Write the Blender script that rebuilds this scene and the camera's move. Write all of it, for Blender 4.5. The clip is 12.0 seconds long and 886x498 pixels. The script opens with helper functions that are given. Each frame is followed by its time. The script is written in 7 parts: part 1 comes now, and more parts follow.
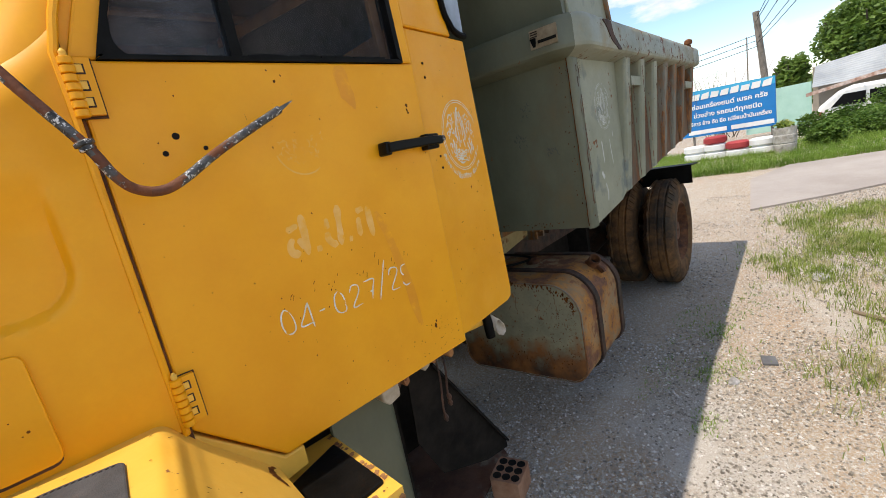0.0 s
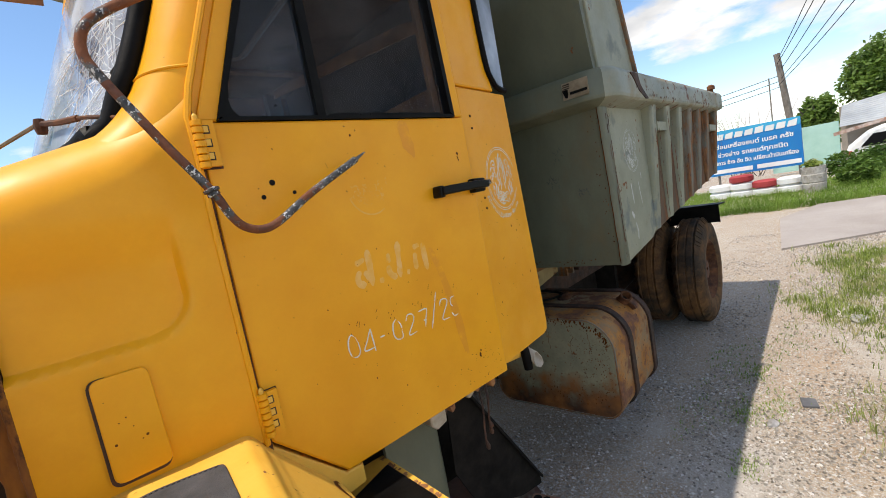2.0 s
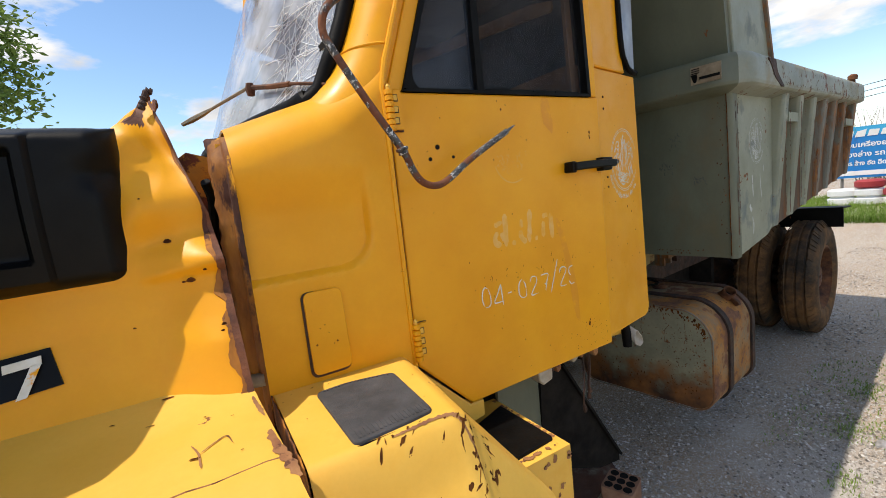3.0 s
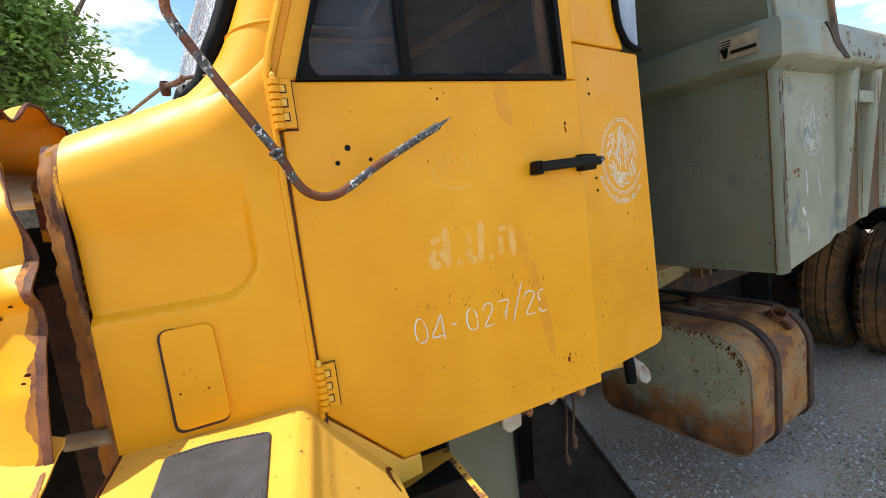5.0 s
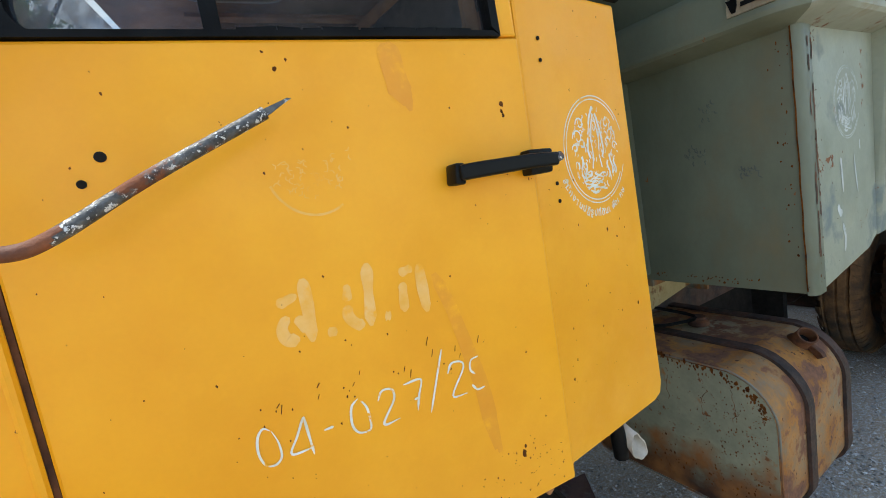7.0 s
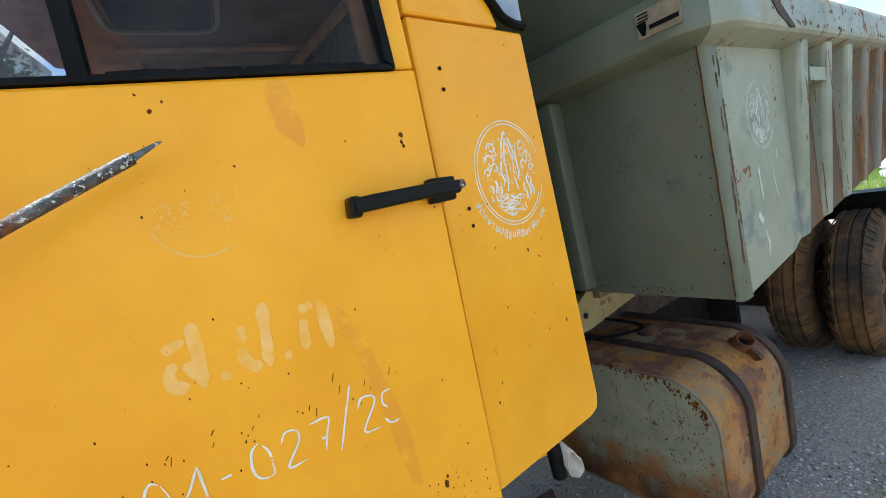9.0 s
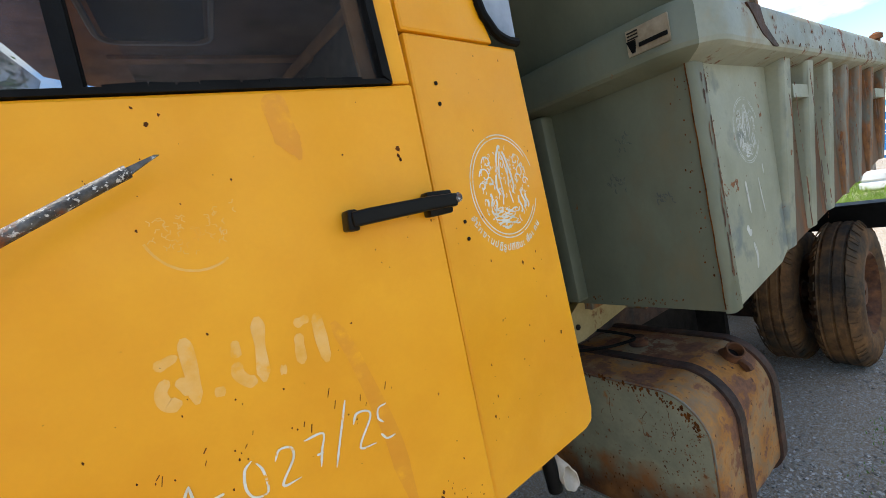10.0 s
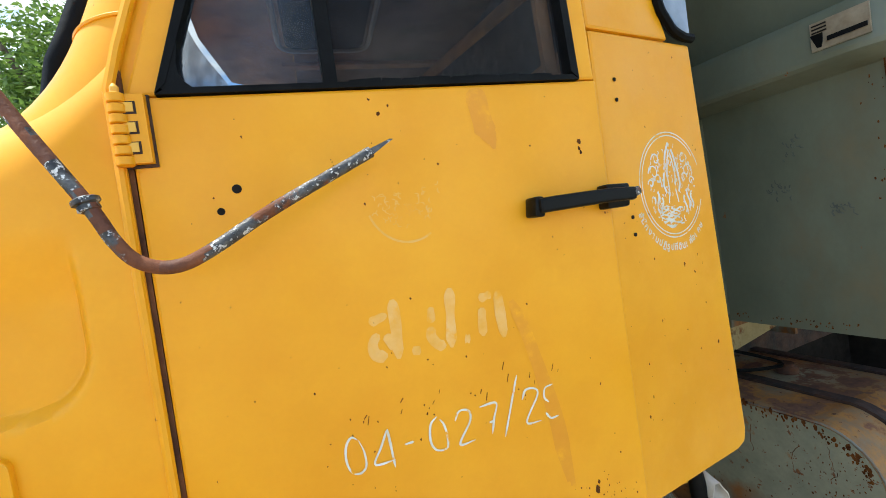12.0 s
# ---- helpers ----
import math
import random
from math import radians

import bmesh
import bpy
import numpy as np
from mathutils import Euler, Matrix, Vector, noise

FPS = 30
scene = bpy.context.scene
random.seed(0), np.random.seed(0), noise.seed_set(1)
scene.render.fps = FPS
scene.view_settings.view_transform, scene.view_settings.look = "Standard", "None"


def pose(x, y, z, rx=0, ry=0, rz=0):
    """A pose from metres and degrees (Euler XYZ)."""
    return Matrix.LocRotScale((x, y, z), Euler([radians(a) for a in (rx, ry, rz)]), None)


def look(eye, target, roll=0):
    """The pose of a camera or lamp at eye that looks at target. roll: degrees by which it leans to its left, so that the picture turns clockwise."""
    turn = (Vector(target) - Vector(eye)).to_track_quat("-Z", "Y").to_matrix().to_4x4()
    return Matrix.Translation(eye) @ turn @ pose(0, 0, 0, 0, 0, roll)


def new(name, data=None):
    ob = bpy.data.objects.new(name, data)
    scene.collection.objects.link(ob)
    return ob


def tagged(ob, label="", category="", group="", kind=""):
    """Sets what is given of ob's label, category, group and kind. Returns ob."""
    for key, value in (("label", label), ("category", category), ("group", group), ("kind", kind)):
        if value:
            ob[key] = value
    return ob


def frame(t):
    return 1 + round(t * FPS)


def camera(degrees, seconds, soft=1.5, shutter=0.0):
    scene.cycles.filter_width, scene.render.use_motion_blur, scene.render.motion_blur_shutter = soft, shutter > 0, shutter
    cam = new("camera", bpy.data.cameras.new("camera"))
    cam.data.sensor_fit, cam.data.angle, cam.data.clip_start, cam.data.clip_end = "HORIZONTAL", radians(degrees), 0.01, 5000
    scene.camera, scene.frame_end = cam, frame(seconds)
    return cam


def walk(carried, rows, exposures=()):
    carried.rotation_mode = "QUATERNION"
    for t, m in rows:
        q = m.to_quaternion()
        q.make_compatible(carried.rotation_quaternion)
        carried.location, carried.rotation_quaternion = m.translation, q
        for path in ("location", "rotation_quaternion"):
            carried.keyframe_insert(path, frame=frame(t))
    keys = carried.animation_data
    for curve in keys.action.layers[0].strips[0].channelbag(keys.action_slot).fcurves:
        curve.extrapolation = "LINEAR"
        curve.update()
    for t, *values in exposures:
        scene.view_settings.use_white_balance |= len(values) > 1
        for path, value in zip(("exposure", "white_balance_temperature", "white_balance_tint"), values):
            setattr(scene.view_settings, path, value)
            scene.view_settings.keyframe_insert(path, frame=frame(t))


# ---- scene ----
cam = camera(92.2, 12.0, 0.9)
PATH = [
    (0, (-0.105, -1.072, 1.834), (1.18, 0.409, 1.441), -11.0),
    (0.5, (-0.009, -1.164, 1.839), (1.543, 0.041, 1.464), -11.0),
    (1, (-0.002, -1.175, 1.856), (1.603, -0.027, 1.529), -11.1),
    (1.5, (-0.051, -1.151, 1.855), (1.471, 0.117, 1.583), -11.3),
    (2, (-0.251, -1.106, 1.865), (1.004, 0.437, 1.654), -10.6),
    (2.5, (-0.458, -1.103, 1.864), (0.582, 0.589, 1.633), -8.1),
    (2.7, (-0.514, -1.106, 1.857), (0.494, 0.603, 1.609), -6.9),
    (4.3, (-0.278, -1.091, 1.871), (0.617, 0.677, 1.598), -6.5),
    (4.5, (-0.194, -1.073, 1.857), (0.644, 0.726, 1.609), -6.6),
    (5, (-0.082, -1.037, 1.849), (0.685, 0.796, 1.615), -6.9),
    (5.5, (-0.028, -0.866, 1.851), (0.747, 0.961, 1.606), -7.3),
    (6, (0.048, -0.725, 1.867), (0.871, 1.078, 1.601), -7.8),
    (6.5, (0.203, -0.719, 1.875), (0.996, 1.099, 1.615), -8.2),
    (8.3, (0.422, -0.787, 1.857), (1.168, 1.055, 1.633), -10.7),
    (8.5, (0.437, -0.789, 1.861), (1.219, 1.038, 1.639), -11.1),
    (9, (0.448, -0.787, 1.874), (1.316, 1.004, 1.674), -11.6),
    (9.5, (0.44, -0.789, 1.875), (1.327, 0.995, 1.701), -11.6),
    (10, (0.438, -0.782, 1.882), (1.356, 0.987, 1.721), -11.4),
    (10.5, (0.444, -0.78, 1.889), (1.393, 0.975, 1.738), -11.0),
    (11, (0.441, -0.781, 1.888), (1.397, 0.97, 1.752), -10.7),
    (11.5, (0.396, -0.763, 1.886), (1.167, 1.08, 1.792), -10.1),
    (12, (0.254, -0.762, 1.875), (0.801, 1.16, 1.808), -7.9),
]
# exposure follows the phone's own metering
EXPOSE = [(0.0, 0.6, 7050, 12), (1.5, 0.6, 6950, 12), (2.5, 0.47, 6950, 12), (4.5, 0.69, 6950, 11), (5.0, 0.99, 6750, 9), (5.5, 1.09, 6500, 7), (6.5, 1.12, 6300, 5), (8.5, 1.28, 6100, 3), (9.5, 1.04, 6450, 7), (11.0, 0.92, 6600, 9), (12.0, 1.21, 6300, 4)]

walk(cam, [(t, look(eye, target, roll)) for t, eye, target, roll in PATH], EXPOSE)

# ---- world, sun ----
SUN_TO = Vector((-0.45, 0.05, 1.0)).normalized()
elev = math.asin(SUN_TO.z)
world = bpy.data.worlds.new("sky_world")
scene.world = world
world.use_nodes = True
wn, wl = world.node_tree.nodes, world.node_tree.links
wn.clear()
sky = wn.new("ShaderNodeTexSky")
sky.sky_type = "NISHITA"
sky.sun_disc = False
sky.sun_elevation = elev
sky.sun_rotation = math.atan2(SUN_TO.x, SUN_TO.y)
sky.air_density, sky.dust_density, sky.ozone_density = 1.0, 0.0, 1.5
wtc = wn.new("ShaderNodeTexCoord")
wmap = wn.new("ShaderNodeMapping")
wmap.inputs["Scale"].default_value = (1.0, 1.0, 2.6)
wmap.inputs["Location"].default_value = (0.35, 1.9, 0.4)
wl.new(wtc.outputs["Generated"], wmap.inputs["Vector"])
cl = wn.new("ShaderNodeTexNoise")
cl.inputs["Scale"].default_value, cl.inputs["Detail"].default_value, cl.inputs["Roughness"].default_value = 2.3, 9.0, 0.56
wl.new(wmap.outputs["Vector"], cl.inputs["Vector"])
sep = wn.new("ShaderNodeSeparateXYZ")
wl.new(wtc.outputs["Generated"], sep.inputs["Vector"])
lift = wn.new("ShaderNodeMapRange")
for key, val in (("From Min", 0.0), ("From Max", 1.0), ("To Min", 0.045), ("To Max", 0.085)):
    lift.inputs[key].default_value = val
wl.new(sep.outputs["Z"], lift.inputs["Value"])
addc = wn.new("ShaderNodeMath")
addc.operation = "ADD"
wl.new(cl.outputs["Fac"], addc.inputs[0])
wl.new(lift.outputs["Result"], addc.inputs[1])
cr = wn.new("ShaderNodeValToRGB")
cr.color_ramp.elements[0].position, cr.color_ramp.elements[1].position = 0.565, 0.63
wl.new(addc.outputs["Value"], cr.inputs["Fac"])
cl2 = wn.new("ShaderNodeTexNoise")
cl2.inputs["Scale"].default_value, cl2.inputs["Detail"].default_value = 6.0, 6.0
wl.new(wmap.outputs["Vector"], cl2.inputs["Vector"])
cc = wn.new("ShaderNodeValToRGB")
cc.color_ramp.elements[0].position, cc.color_ramp.elements[1].position = 0.3, 0.62
cc.color_ramp.elements[0].color, cc.color_ramp.elements[1].color = (3.2, 3.4, 3.65, 1), (5.2, 5.35, 5.5, 1)
wl.new(cl2.outputs["Fac"], cc.inputs["Fac"])
blue = wn.new("ShaderNodeHueSaturation")
blue.inputs["Saturation"].default_value = 1.12
wl.new(sky.outputs["Color"], blue.inputs["Color"])
wmix = wn.new("ShaderNodeMixRGB")
wl.new(cr.outputs["Color"], wmix.inputs["Fac"])
wl.new(blue.outputs["Color"], wmix.inputs["Color1"])
wl.new(cc.outputs["Color"], wmix.inputs["Color2"])
wbg = wn.new("ShaderNodeBackground")
wbg.inputs["Strength"].default_value = 0.155
wl.new(wmix.outputs["Color"], wbg.inputs["Color"])
wout = wn.new("ShaderNodeOutputWorld")
wl.new(wbg.outputs["Background"], wout.inputs["Surface"])
sun_data = bpy.data.lights.new("sun", "SUN")
sun_data.energy, sun_data.angle, sun_data.color = 3.0, radians(0.53), (1.0, 0.95, 0.87)
sun = new("sun", sun_data)
sun.matrix_world = look(SUN_TO * 40, (0, 0, 0))


# ---- materials ----
def rgba(c):
    return (c[0], c[1], c[2], 1.0)


def surface(name, dark, light, scale=4.0, rough=0.6, metal=0.0, bump=0.15, bump_scale=60.0, spots=None, fine=0.12, coat=0.0, dust=None, streak=1.0, rough_var=0.12, spec=0.5):
    """A procedural surface: two tones at a large scale, fine grain, optional spots of another colour, fine relief."""
    m = bpy.data.materials.new(name)
    m.use_nodes = True
    n, l = m.node_tree.nodes, m.node_tree.links
    b = n["Principled BSDF"]
    tc = n.new("ShaderNodeTexCoord")
    mp = n.new("ShaderNodeMapping")
    mp.inputs["Scale"].default_value = (1, 1, streak)
    l.new(tc.outputs["Object"], mp.inputs["Vector"])
    v = mp.outputs["Vector"]

    def nz(s, d=5.0, r=0.6):
        q = n.new("ShaderNodeTexNoise")
        q.inputs["Scale"].default_value, q.inputs["Detail"].default_value, q.inputs["Roughness"].default_value = s, d, r
        l.new(v, q.inputs["Vector"])
        return q.outputs["Fac"]

    def ramp(src, p0, p1, c0=(0, 0, 0, 1), c1=(1, 1, 1, 1)):
        q = n.new("ShaderNodeValToRGB")
        e = q.color_ramp.elements
        e[0].position, e[1].position, e[0].color, e[1].color = p0, p1, c0, c1
        l.new(src, q.inputs["Fac"])
        return q.outputs["Color"]

    def mixc(fac, a, c, mode="MIX"):
        q = n.new("ShaderNodeMixRGB")
        q.blend_type = mode
        for sock, val in (("Fac", fac), ("Color1", a), ("Color2", c)):
            if isinstance(val, (float, int)):
                q.inputs[sock].default_value = val
            elif isinstance(val, tuple):
                q.inputs[sock].default_value = val
            else:
                l.new(val, q.inputs[sock])
        return q.outputs["Color"]

    col = ramp(nz(scale), 0.35, 0.68, rgba(dark), rgba(light))
    grain = nz(bump_scale, 3.0)
    if fine:
        col = mixc(fine, col, ramp(grain, 0.3, 0.7, (0.35, 0.35, 0.35, 1), (1, 1, 1, 1)), "MULTIPLY")
    rough_src = ramp(nz(scale * 2.3), 0.3, 0.7, (rough - rough_var,) * 3 + (1,), (min(1, rough + rough_var),) * 3 + (1,))
    for sp in spots or ():
        c0, c1, s, t0, t1 = sp[:5]
        mask = ramp(nz(s, 8.0, 0.65), t0, t1)
        col = mixc(mask, col, ramp(nz(s * 4.0), 0.35, 0.65, rgba(c0), rgba(c1)))
        rough_src = mixc(mask, rough_src, (0.85, 0.85, 0.85, 1))
    if dust:
        col = mixc(ramp(nz(scale * 1.7, 7.0), 0.5, 0.75), col, rgba(dust))
    l.new(col, b.inputs["Base Color"])
    l.new(rough_src, b.inputs["Roughness"])
    b.inputs["Metallic"].default_value = metal
    b.inputs["Specular IOR Level"].default_value = spec
    if coat:
        b.inputs["Coat Weight"].default_value, b.inputs["Coat Roughness"].default_value = coat, 0.15
    if bump:
        q = n.new("ShaderNodeBump")
        q.inputs["Strength"].default_value, q.inputs["Distance"].default_value = bump, 0.004
        l.new(grain, q.inputs["Height"])
        l.new(q.outputs["Normal"], b.inputs["Normal"])
    return m


RUST_D, RUST_L = (0.045, 0.017, 0.009), (0.21, 0.075, 0.022)
YEL_D, YEL_L = (0.78, 0.322, 0.005), (0.85, 0.386, 0.01)
yellow = surface("yellow_paint", YEL_D, YEL_L, 3.0, 0.42, 0, 0.03, 120, [((0.66, 0.255, 0.002), (0.74, 0.31, 0.003), 4.0, 0.5, 0.9), (RUST_D, RUST_L, 22.0, 0.735, 0.75)], 0.03, spec=0.35)
# Worn, chipped yellow, paled to paint in the sky sheen and glare of sunlit tops.
yellow_worn_lit = surface("sunlit_worn_yellow_paint", (0.75, 0.4, 0.045), (0.83, 0.49, 0.08), 3.0, 0.55, 0, 0.05, 90, [((0.7, 0.33, 0.03), (0.76, 0.38, 0.04), 6.0, 0.55, 0.75), ((0.14, 0.045, 0.02), (0.26, 0.1, 0.035), 17.0, 0.7, 0.71)], 0.05)
yellow_rust = surface("rusted_yellow_paint", (0.5, 0.2, 0.012), YEL_L, 5.0, 0.6, 0, 0.2, 60, [(RUST_D, (0.2, 0.05, 0.02), 9.0, 0.46, 0.5)], 0.2)
orange_rust = surface("rusty_orange_edge", (0.15, 0.045, 0.012), (0.5, 0.19, 0.018), 9.0, 0.75, 0, 0.4, 70, [((0.02, 0.009, 0.006), (0.11, 0.035, 0.02), 11.0, 0.52, 0.56)], 0.3, streak=0.3)
# The body's grey-green, darkened in colour for the shade behind the cab; stains, rust.
shaded_grey_paint = surface("grey_green_paint", (0.088, 0.098, 0.064), (0.142, 0.152, 0.104), 2.2, 0.5, 0, 0.06, 80, [((0.1, 0.08, 0.035), (0.15, 0.115, 0.055), 2.4, 0.54, 0.8), ((0.06, 0.075, 0.07), (0.095, 0.11, 0.1), 6.0, 0.64, 0.72), (RUST_D, RUST_L, 13.0, 0.68, 0.7)], 0.08, streak=0.6)
grey_rust = surface("rusty_grey_steel", (0.14, 0.14, 0.11), (0.23, 0.21, 0.165), 3.0, 0.7, 0, 0.2, 60, [((0.1, 0.045, 0.018), (0.28, 0.12, 0.04), 8.0, 0.42, 0.56), (RUST_D, RUST_L, 14.0, 0.62, 0.65)], 0.15, streak=0.35)
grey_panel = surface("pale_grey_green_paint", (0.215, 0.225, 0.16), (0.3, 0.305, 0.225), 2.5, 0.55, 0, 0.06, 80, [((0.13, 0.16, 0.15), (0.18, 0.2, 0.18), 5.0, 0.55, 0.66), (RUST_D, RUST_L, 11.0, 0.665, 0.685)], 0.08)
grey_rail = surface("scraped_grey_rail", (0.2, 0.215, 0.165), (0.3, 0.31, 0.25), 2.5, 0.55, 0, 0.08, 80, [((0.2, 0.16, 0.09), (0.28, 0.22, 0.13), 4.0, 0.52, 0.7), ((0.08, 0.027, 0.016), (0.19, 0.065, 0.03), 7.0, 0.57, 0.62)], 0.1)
recess_rust = surface("rusted_recess_plate", (0.085, 0.06, 0.035), (0.16, 0.11, 0.062), 3.0, 0.8, 0, 0.2, 60, [((0.08, 0.028, 0.01), (0.19, 0.07, 0.02), 5.0, 0.4, 0.56), (RUST_D, RUST_L, 14.0, 0.6, 0.64)], 0.2, streak=0.3)
plate_mat = surface("worn_maker_plate", (0.2, 0.15, 0.09), (0.36, 0.3, 0.21), 14.0, 0.5, 0.3, 0.05, 90, None, 0.1)
rust = surface("rust", RUST_D, RUST_L, 9.0, 0.85, 0.0, 0.5, 80, None, 0.3)
dark_rust = surface("dark_rust", (0.02, 0.012, 0.009), (0.085, 0.035, 0.018), 10.0, 0.8, 0.0, 0.4, 80, None, 0.3)
tank_rust = surface("rusted_tank_shell", (0.17, 0.135, 0.085), (0.3, 0.255, 0.16), 4.0, 0.65, 0, 0.3, 60, [((0.22, 0.085, 0.016), (0.44, 0.19, 0.035), 4.5, 0.37, 0.55), ((0.09, 0.04, 0.025), (0.2, 0.085, 0.04), 9.0, 0.5, 0.56), ((0.03, 0.012, 0.007), (0.11, 0.04, 0.015), 40.0, 0.62, 0.65)], 0.25)
steel_worn = surface("worn_chrome_tube", (0.012, 0.012, 0.014), (0.13, 0.13, 0.13), 45.0, 0.45, 0.2, 0.5, 160, [((0.45, 0.45, 0.45), (0.65, 0.65, 0.65), 110.0, 0.56, 0.6), ((0.1, 0.03, 0.012), (0.22, 0.08, 0.035), 6.5, 0.52, 0.56)], 0.3)
black_plastic = surface("black_plastic", (0.003, 0.003, 0.003), (0.007, 0.007, 0.007), 6.0, 0.4, 0, 0.06, 200, None, 0.1, spec=0.14)
black_rubber = surface("black_rubber", (0.002, 0.002, 0.002), (0.007, 0.007, 0.007), 8.0, 0.55, 0, 0.2, 120, None, 0.15, spec=0.1)
tyre_rubber = surface("dusty_tyre_rubber", (0.03, 0.025, 0.02), (0.085, 0.062, 0.042), 5.0, 0.9, 0, 0.4, 60, [((0.12, 0.058, 0.024), (0.21, 0.105, 0.042), 3.0, 0.36, 0.6)], 0.3, spec=0.2)
grip_grey = surface("grey_grip_tape", (0.04, 0.04, 0.042), (0.075, 0.075, 0.08), 14.0, 0.8, 0, 0.5, 260, None, 0.4)
# Near-black that paints the shade of holes, hollows and the truck's underside.
dark_void = surface("shade_dark_metal", (0.01, 0.009, 0.008), (0.024, 0.02, 0.017), 8.0, 0.9, 0, 0.2, 60, None, 0.2, spec=0.08)
trim_brown = surface("brown_cab_trim", (0.16, 0.075, 0.03), (0.36, 0.17, 0.065), 6.0, 0.7, 0, 0.2, 80, None, 0.2)
cab_lining = surface("dark_cab_lining", (0.09, 0.065, 0.052), (0.2, 0.14, 0.11), 5.0, 0.8, 0, 0.2, 90, None, 0.2, spec=0.1)
gravel = surface("gravel_ground", (0.36, 0.25, 0.155), (0.47, 0.36, 0.245), 1.2, 0.95, 0, 1.0, 60, [((0.3, 0.195, 0.115), (0.4, 0.275, 0.17), 0.9, 0.5, 0.64), ((0.37, 0.33, 0.285), (0.47, 0.425, 0.375), 0.7, 0.53, 0.64), ((0.12, 0.1, 0.08), (0.62, 0.57, 0.5), 110.0, 0.5, 0.53), ((0.14, 0.12, 0.1), (0.72, 0.68, 0.62), 60.0, 0.57, 0.6)], 0.6)
stone_mat = surface("gravel_stone", (0.2, 0.19, 0.18), (0.6, 0.58, 0.56), 9.0, 0.9, 0, 0.4, 60, None, 0.2)
concrete = surface("pale_concrete", (0.33, 0.285, 0.25), (0.45, 0.4, 0.36), 0.6, 0.9, 0, 0.3, 40, None, 0.15)
cement = surface("dried_cement_crust", (0.34, 0.31, 0.27), (0.56, 0.53, 0.48), 6.0, 0.95, 0, 1.0, 45, [((0.18, 0.15, 0.12), (0.27, 0.24, 0.2), 8.0, 0.58, 0.68), ((0.1, 0.09, 0.08), (0.18, 0.16, 0.14), 30.0, 0.64, 0.68)], 0.4)
cement_dark = surface("grey_cement_bowl", (0.16, 0.15, 0.115), (0.3, 0.285, 0.23), 4.0, 0.85, 0, 0.6, 40, [(RUST_D, RUST_L, 3.0, 0.66, 0.7)], 0.3, streak=0.4)
grass_mat = surface("grass_blades", (0.17, 0.24, 0.035), (0.36, 0.44, 0.1), 5.0, 0.7, 0, 0.0, 30, [((0.4, 0.36, 0.17), (0.56, 0.5, 0.27), 3.0, 0.52, 0.62)], 0.2)
leaf_mat = surface("tree_leaves", (0.07, 0.14, 0.02), (0.22, 0.34, 0.065), 1.6, 0.55, 0, 0.0, 30, None, 0.2)
palm_mat = surface("palm_fronds", (0.025, 0.045, 0.012), (0.08, 0.115, 0.035), 1.6, 0.5, 0, 0.0, 30, None, 0.2)
bark = surface("bark", (0.06, 0.045, 0.03), (0.15, 0.12, 0.09), 6.0, 0.9, 0, 0.5, 40, None, 0.3)
sign_blue = surface("blue_sign_print", (0.0, 0.13, 0.42), (0.0, 0.2, 0.52), 0.6, 0.4, 0, 0.0, 30, None, 0.03)
white_paint = surface("white_paint", (0.68, 0.68, 0.66), (0.8, 0.8, 0.79), 2.0, 0.5, 0, 0.05, 60, None, 0.06)
faded_white = surface("faded_white_lettering", (0.78, 0.375, 0.04), (0.82, 0.48, 0.15), 16.0, 0.6, 0, 0.0, 60, [(YEL_D, YEL_L, 18.0, 0.52, 0.66)], 0.05)
chalk_white = surface("pale_painted_lettering", (0.62, 0.57, 0.44), (0.78, 0.76, 0.7), 20.0, 0.6, 0, 0.0, 60, [(YEL_D, YEL_L, 34.0, 0.58, 0.64)], 0.1)
ghost_grey = surface("faded_white_decal", (0.42, 0.43, 0.4), (0.58, 0.59, 0.56), 12.0, 0.6, 0, 0.0, 60, [((0.25, 0.27, 0.22), (0.34, 0.35, 0.295), 16.0, 0.54, 0.6)], 0.1)
zinc = surface("corrugated_zinc", (0.24, 0.265, 0.29), (0.36, 0.385, 0.41), 0.7, 0.6, 0.0, 0.05, 30, None, 0.1)
zinc_old = surface("old_grey_sheet", (0.17, 0.175, 0.185), (0.27, 0.275, 0.285), 0.7, 0.6, 0.2, 0.05, 30, None, 0.1)
wall_cement = surface("bare_cement_wall", (0.24, 0.21, 0.17), (0.36, 0.32, 0.27), 0.8, 0.9, 0, 0.2, 30, None, 0.2)
red_tyre = surface("red_painted_tyre", (0.3, 0.02, 0.025), (0.42, 0.05, 0.05), 3.0, 0.6, 0, 0.1, 60, None, 0.1)
wood_pole = surface("grey_pole", (0.14, 0.12, 0.1), (0.26, 0.23, 0.2), 3.0, 0.9, 0, 0.2, 60, None, 0.2)
skip_mat = surface("grey_skip_steel", (0.17, 0.165, 0.165), (0.29, 0.285, 0.28), 3.0, 0.6, 0.1, 0.2, 60, [((0.2, 0.07, 0.02), (0.5, 0.21, 0.05), 3.0, 0.55, 0.68), ((0.06, 0.02, 0.01), (0.16, 0.06, 0.02), 9.0, 0.64, 0.68)], 0.2, streak=2.2)
sign_cyan = surface("cyan_sign_band", (0.02, 0.3, 0.55), (0.03, 0.36, 0.62), 0.6, 0.4, 0, 0.0, 30, None, 0.03)
awning_mat = surface("rusty_awning", (0.3, 0.16, 0.11), (0.6, 0.5, 0.44), 5.0, 0.7, 0, 0.1, 30, None, 0.2)
shed_mat = surface("pale_green_sheet", (0.3, 0.5, 0.42), (0.4, 0.6, 0.52), 1.0, 0.6, 0, 0.0, 30, None, 0.05)
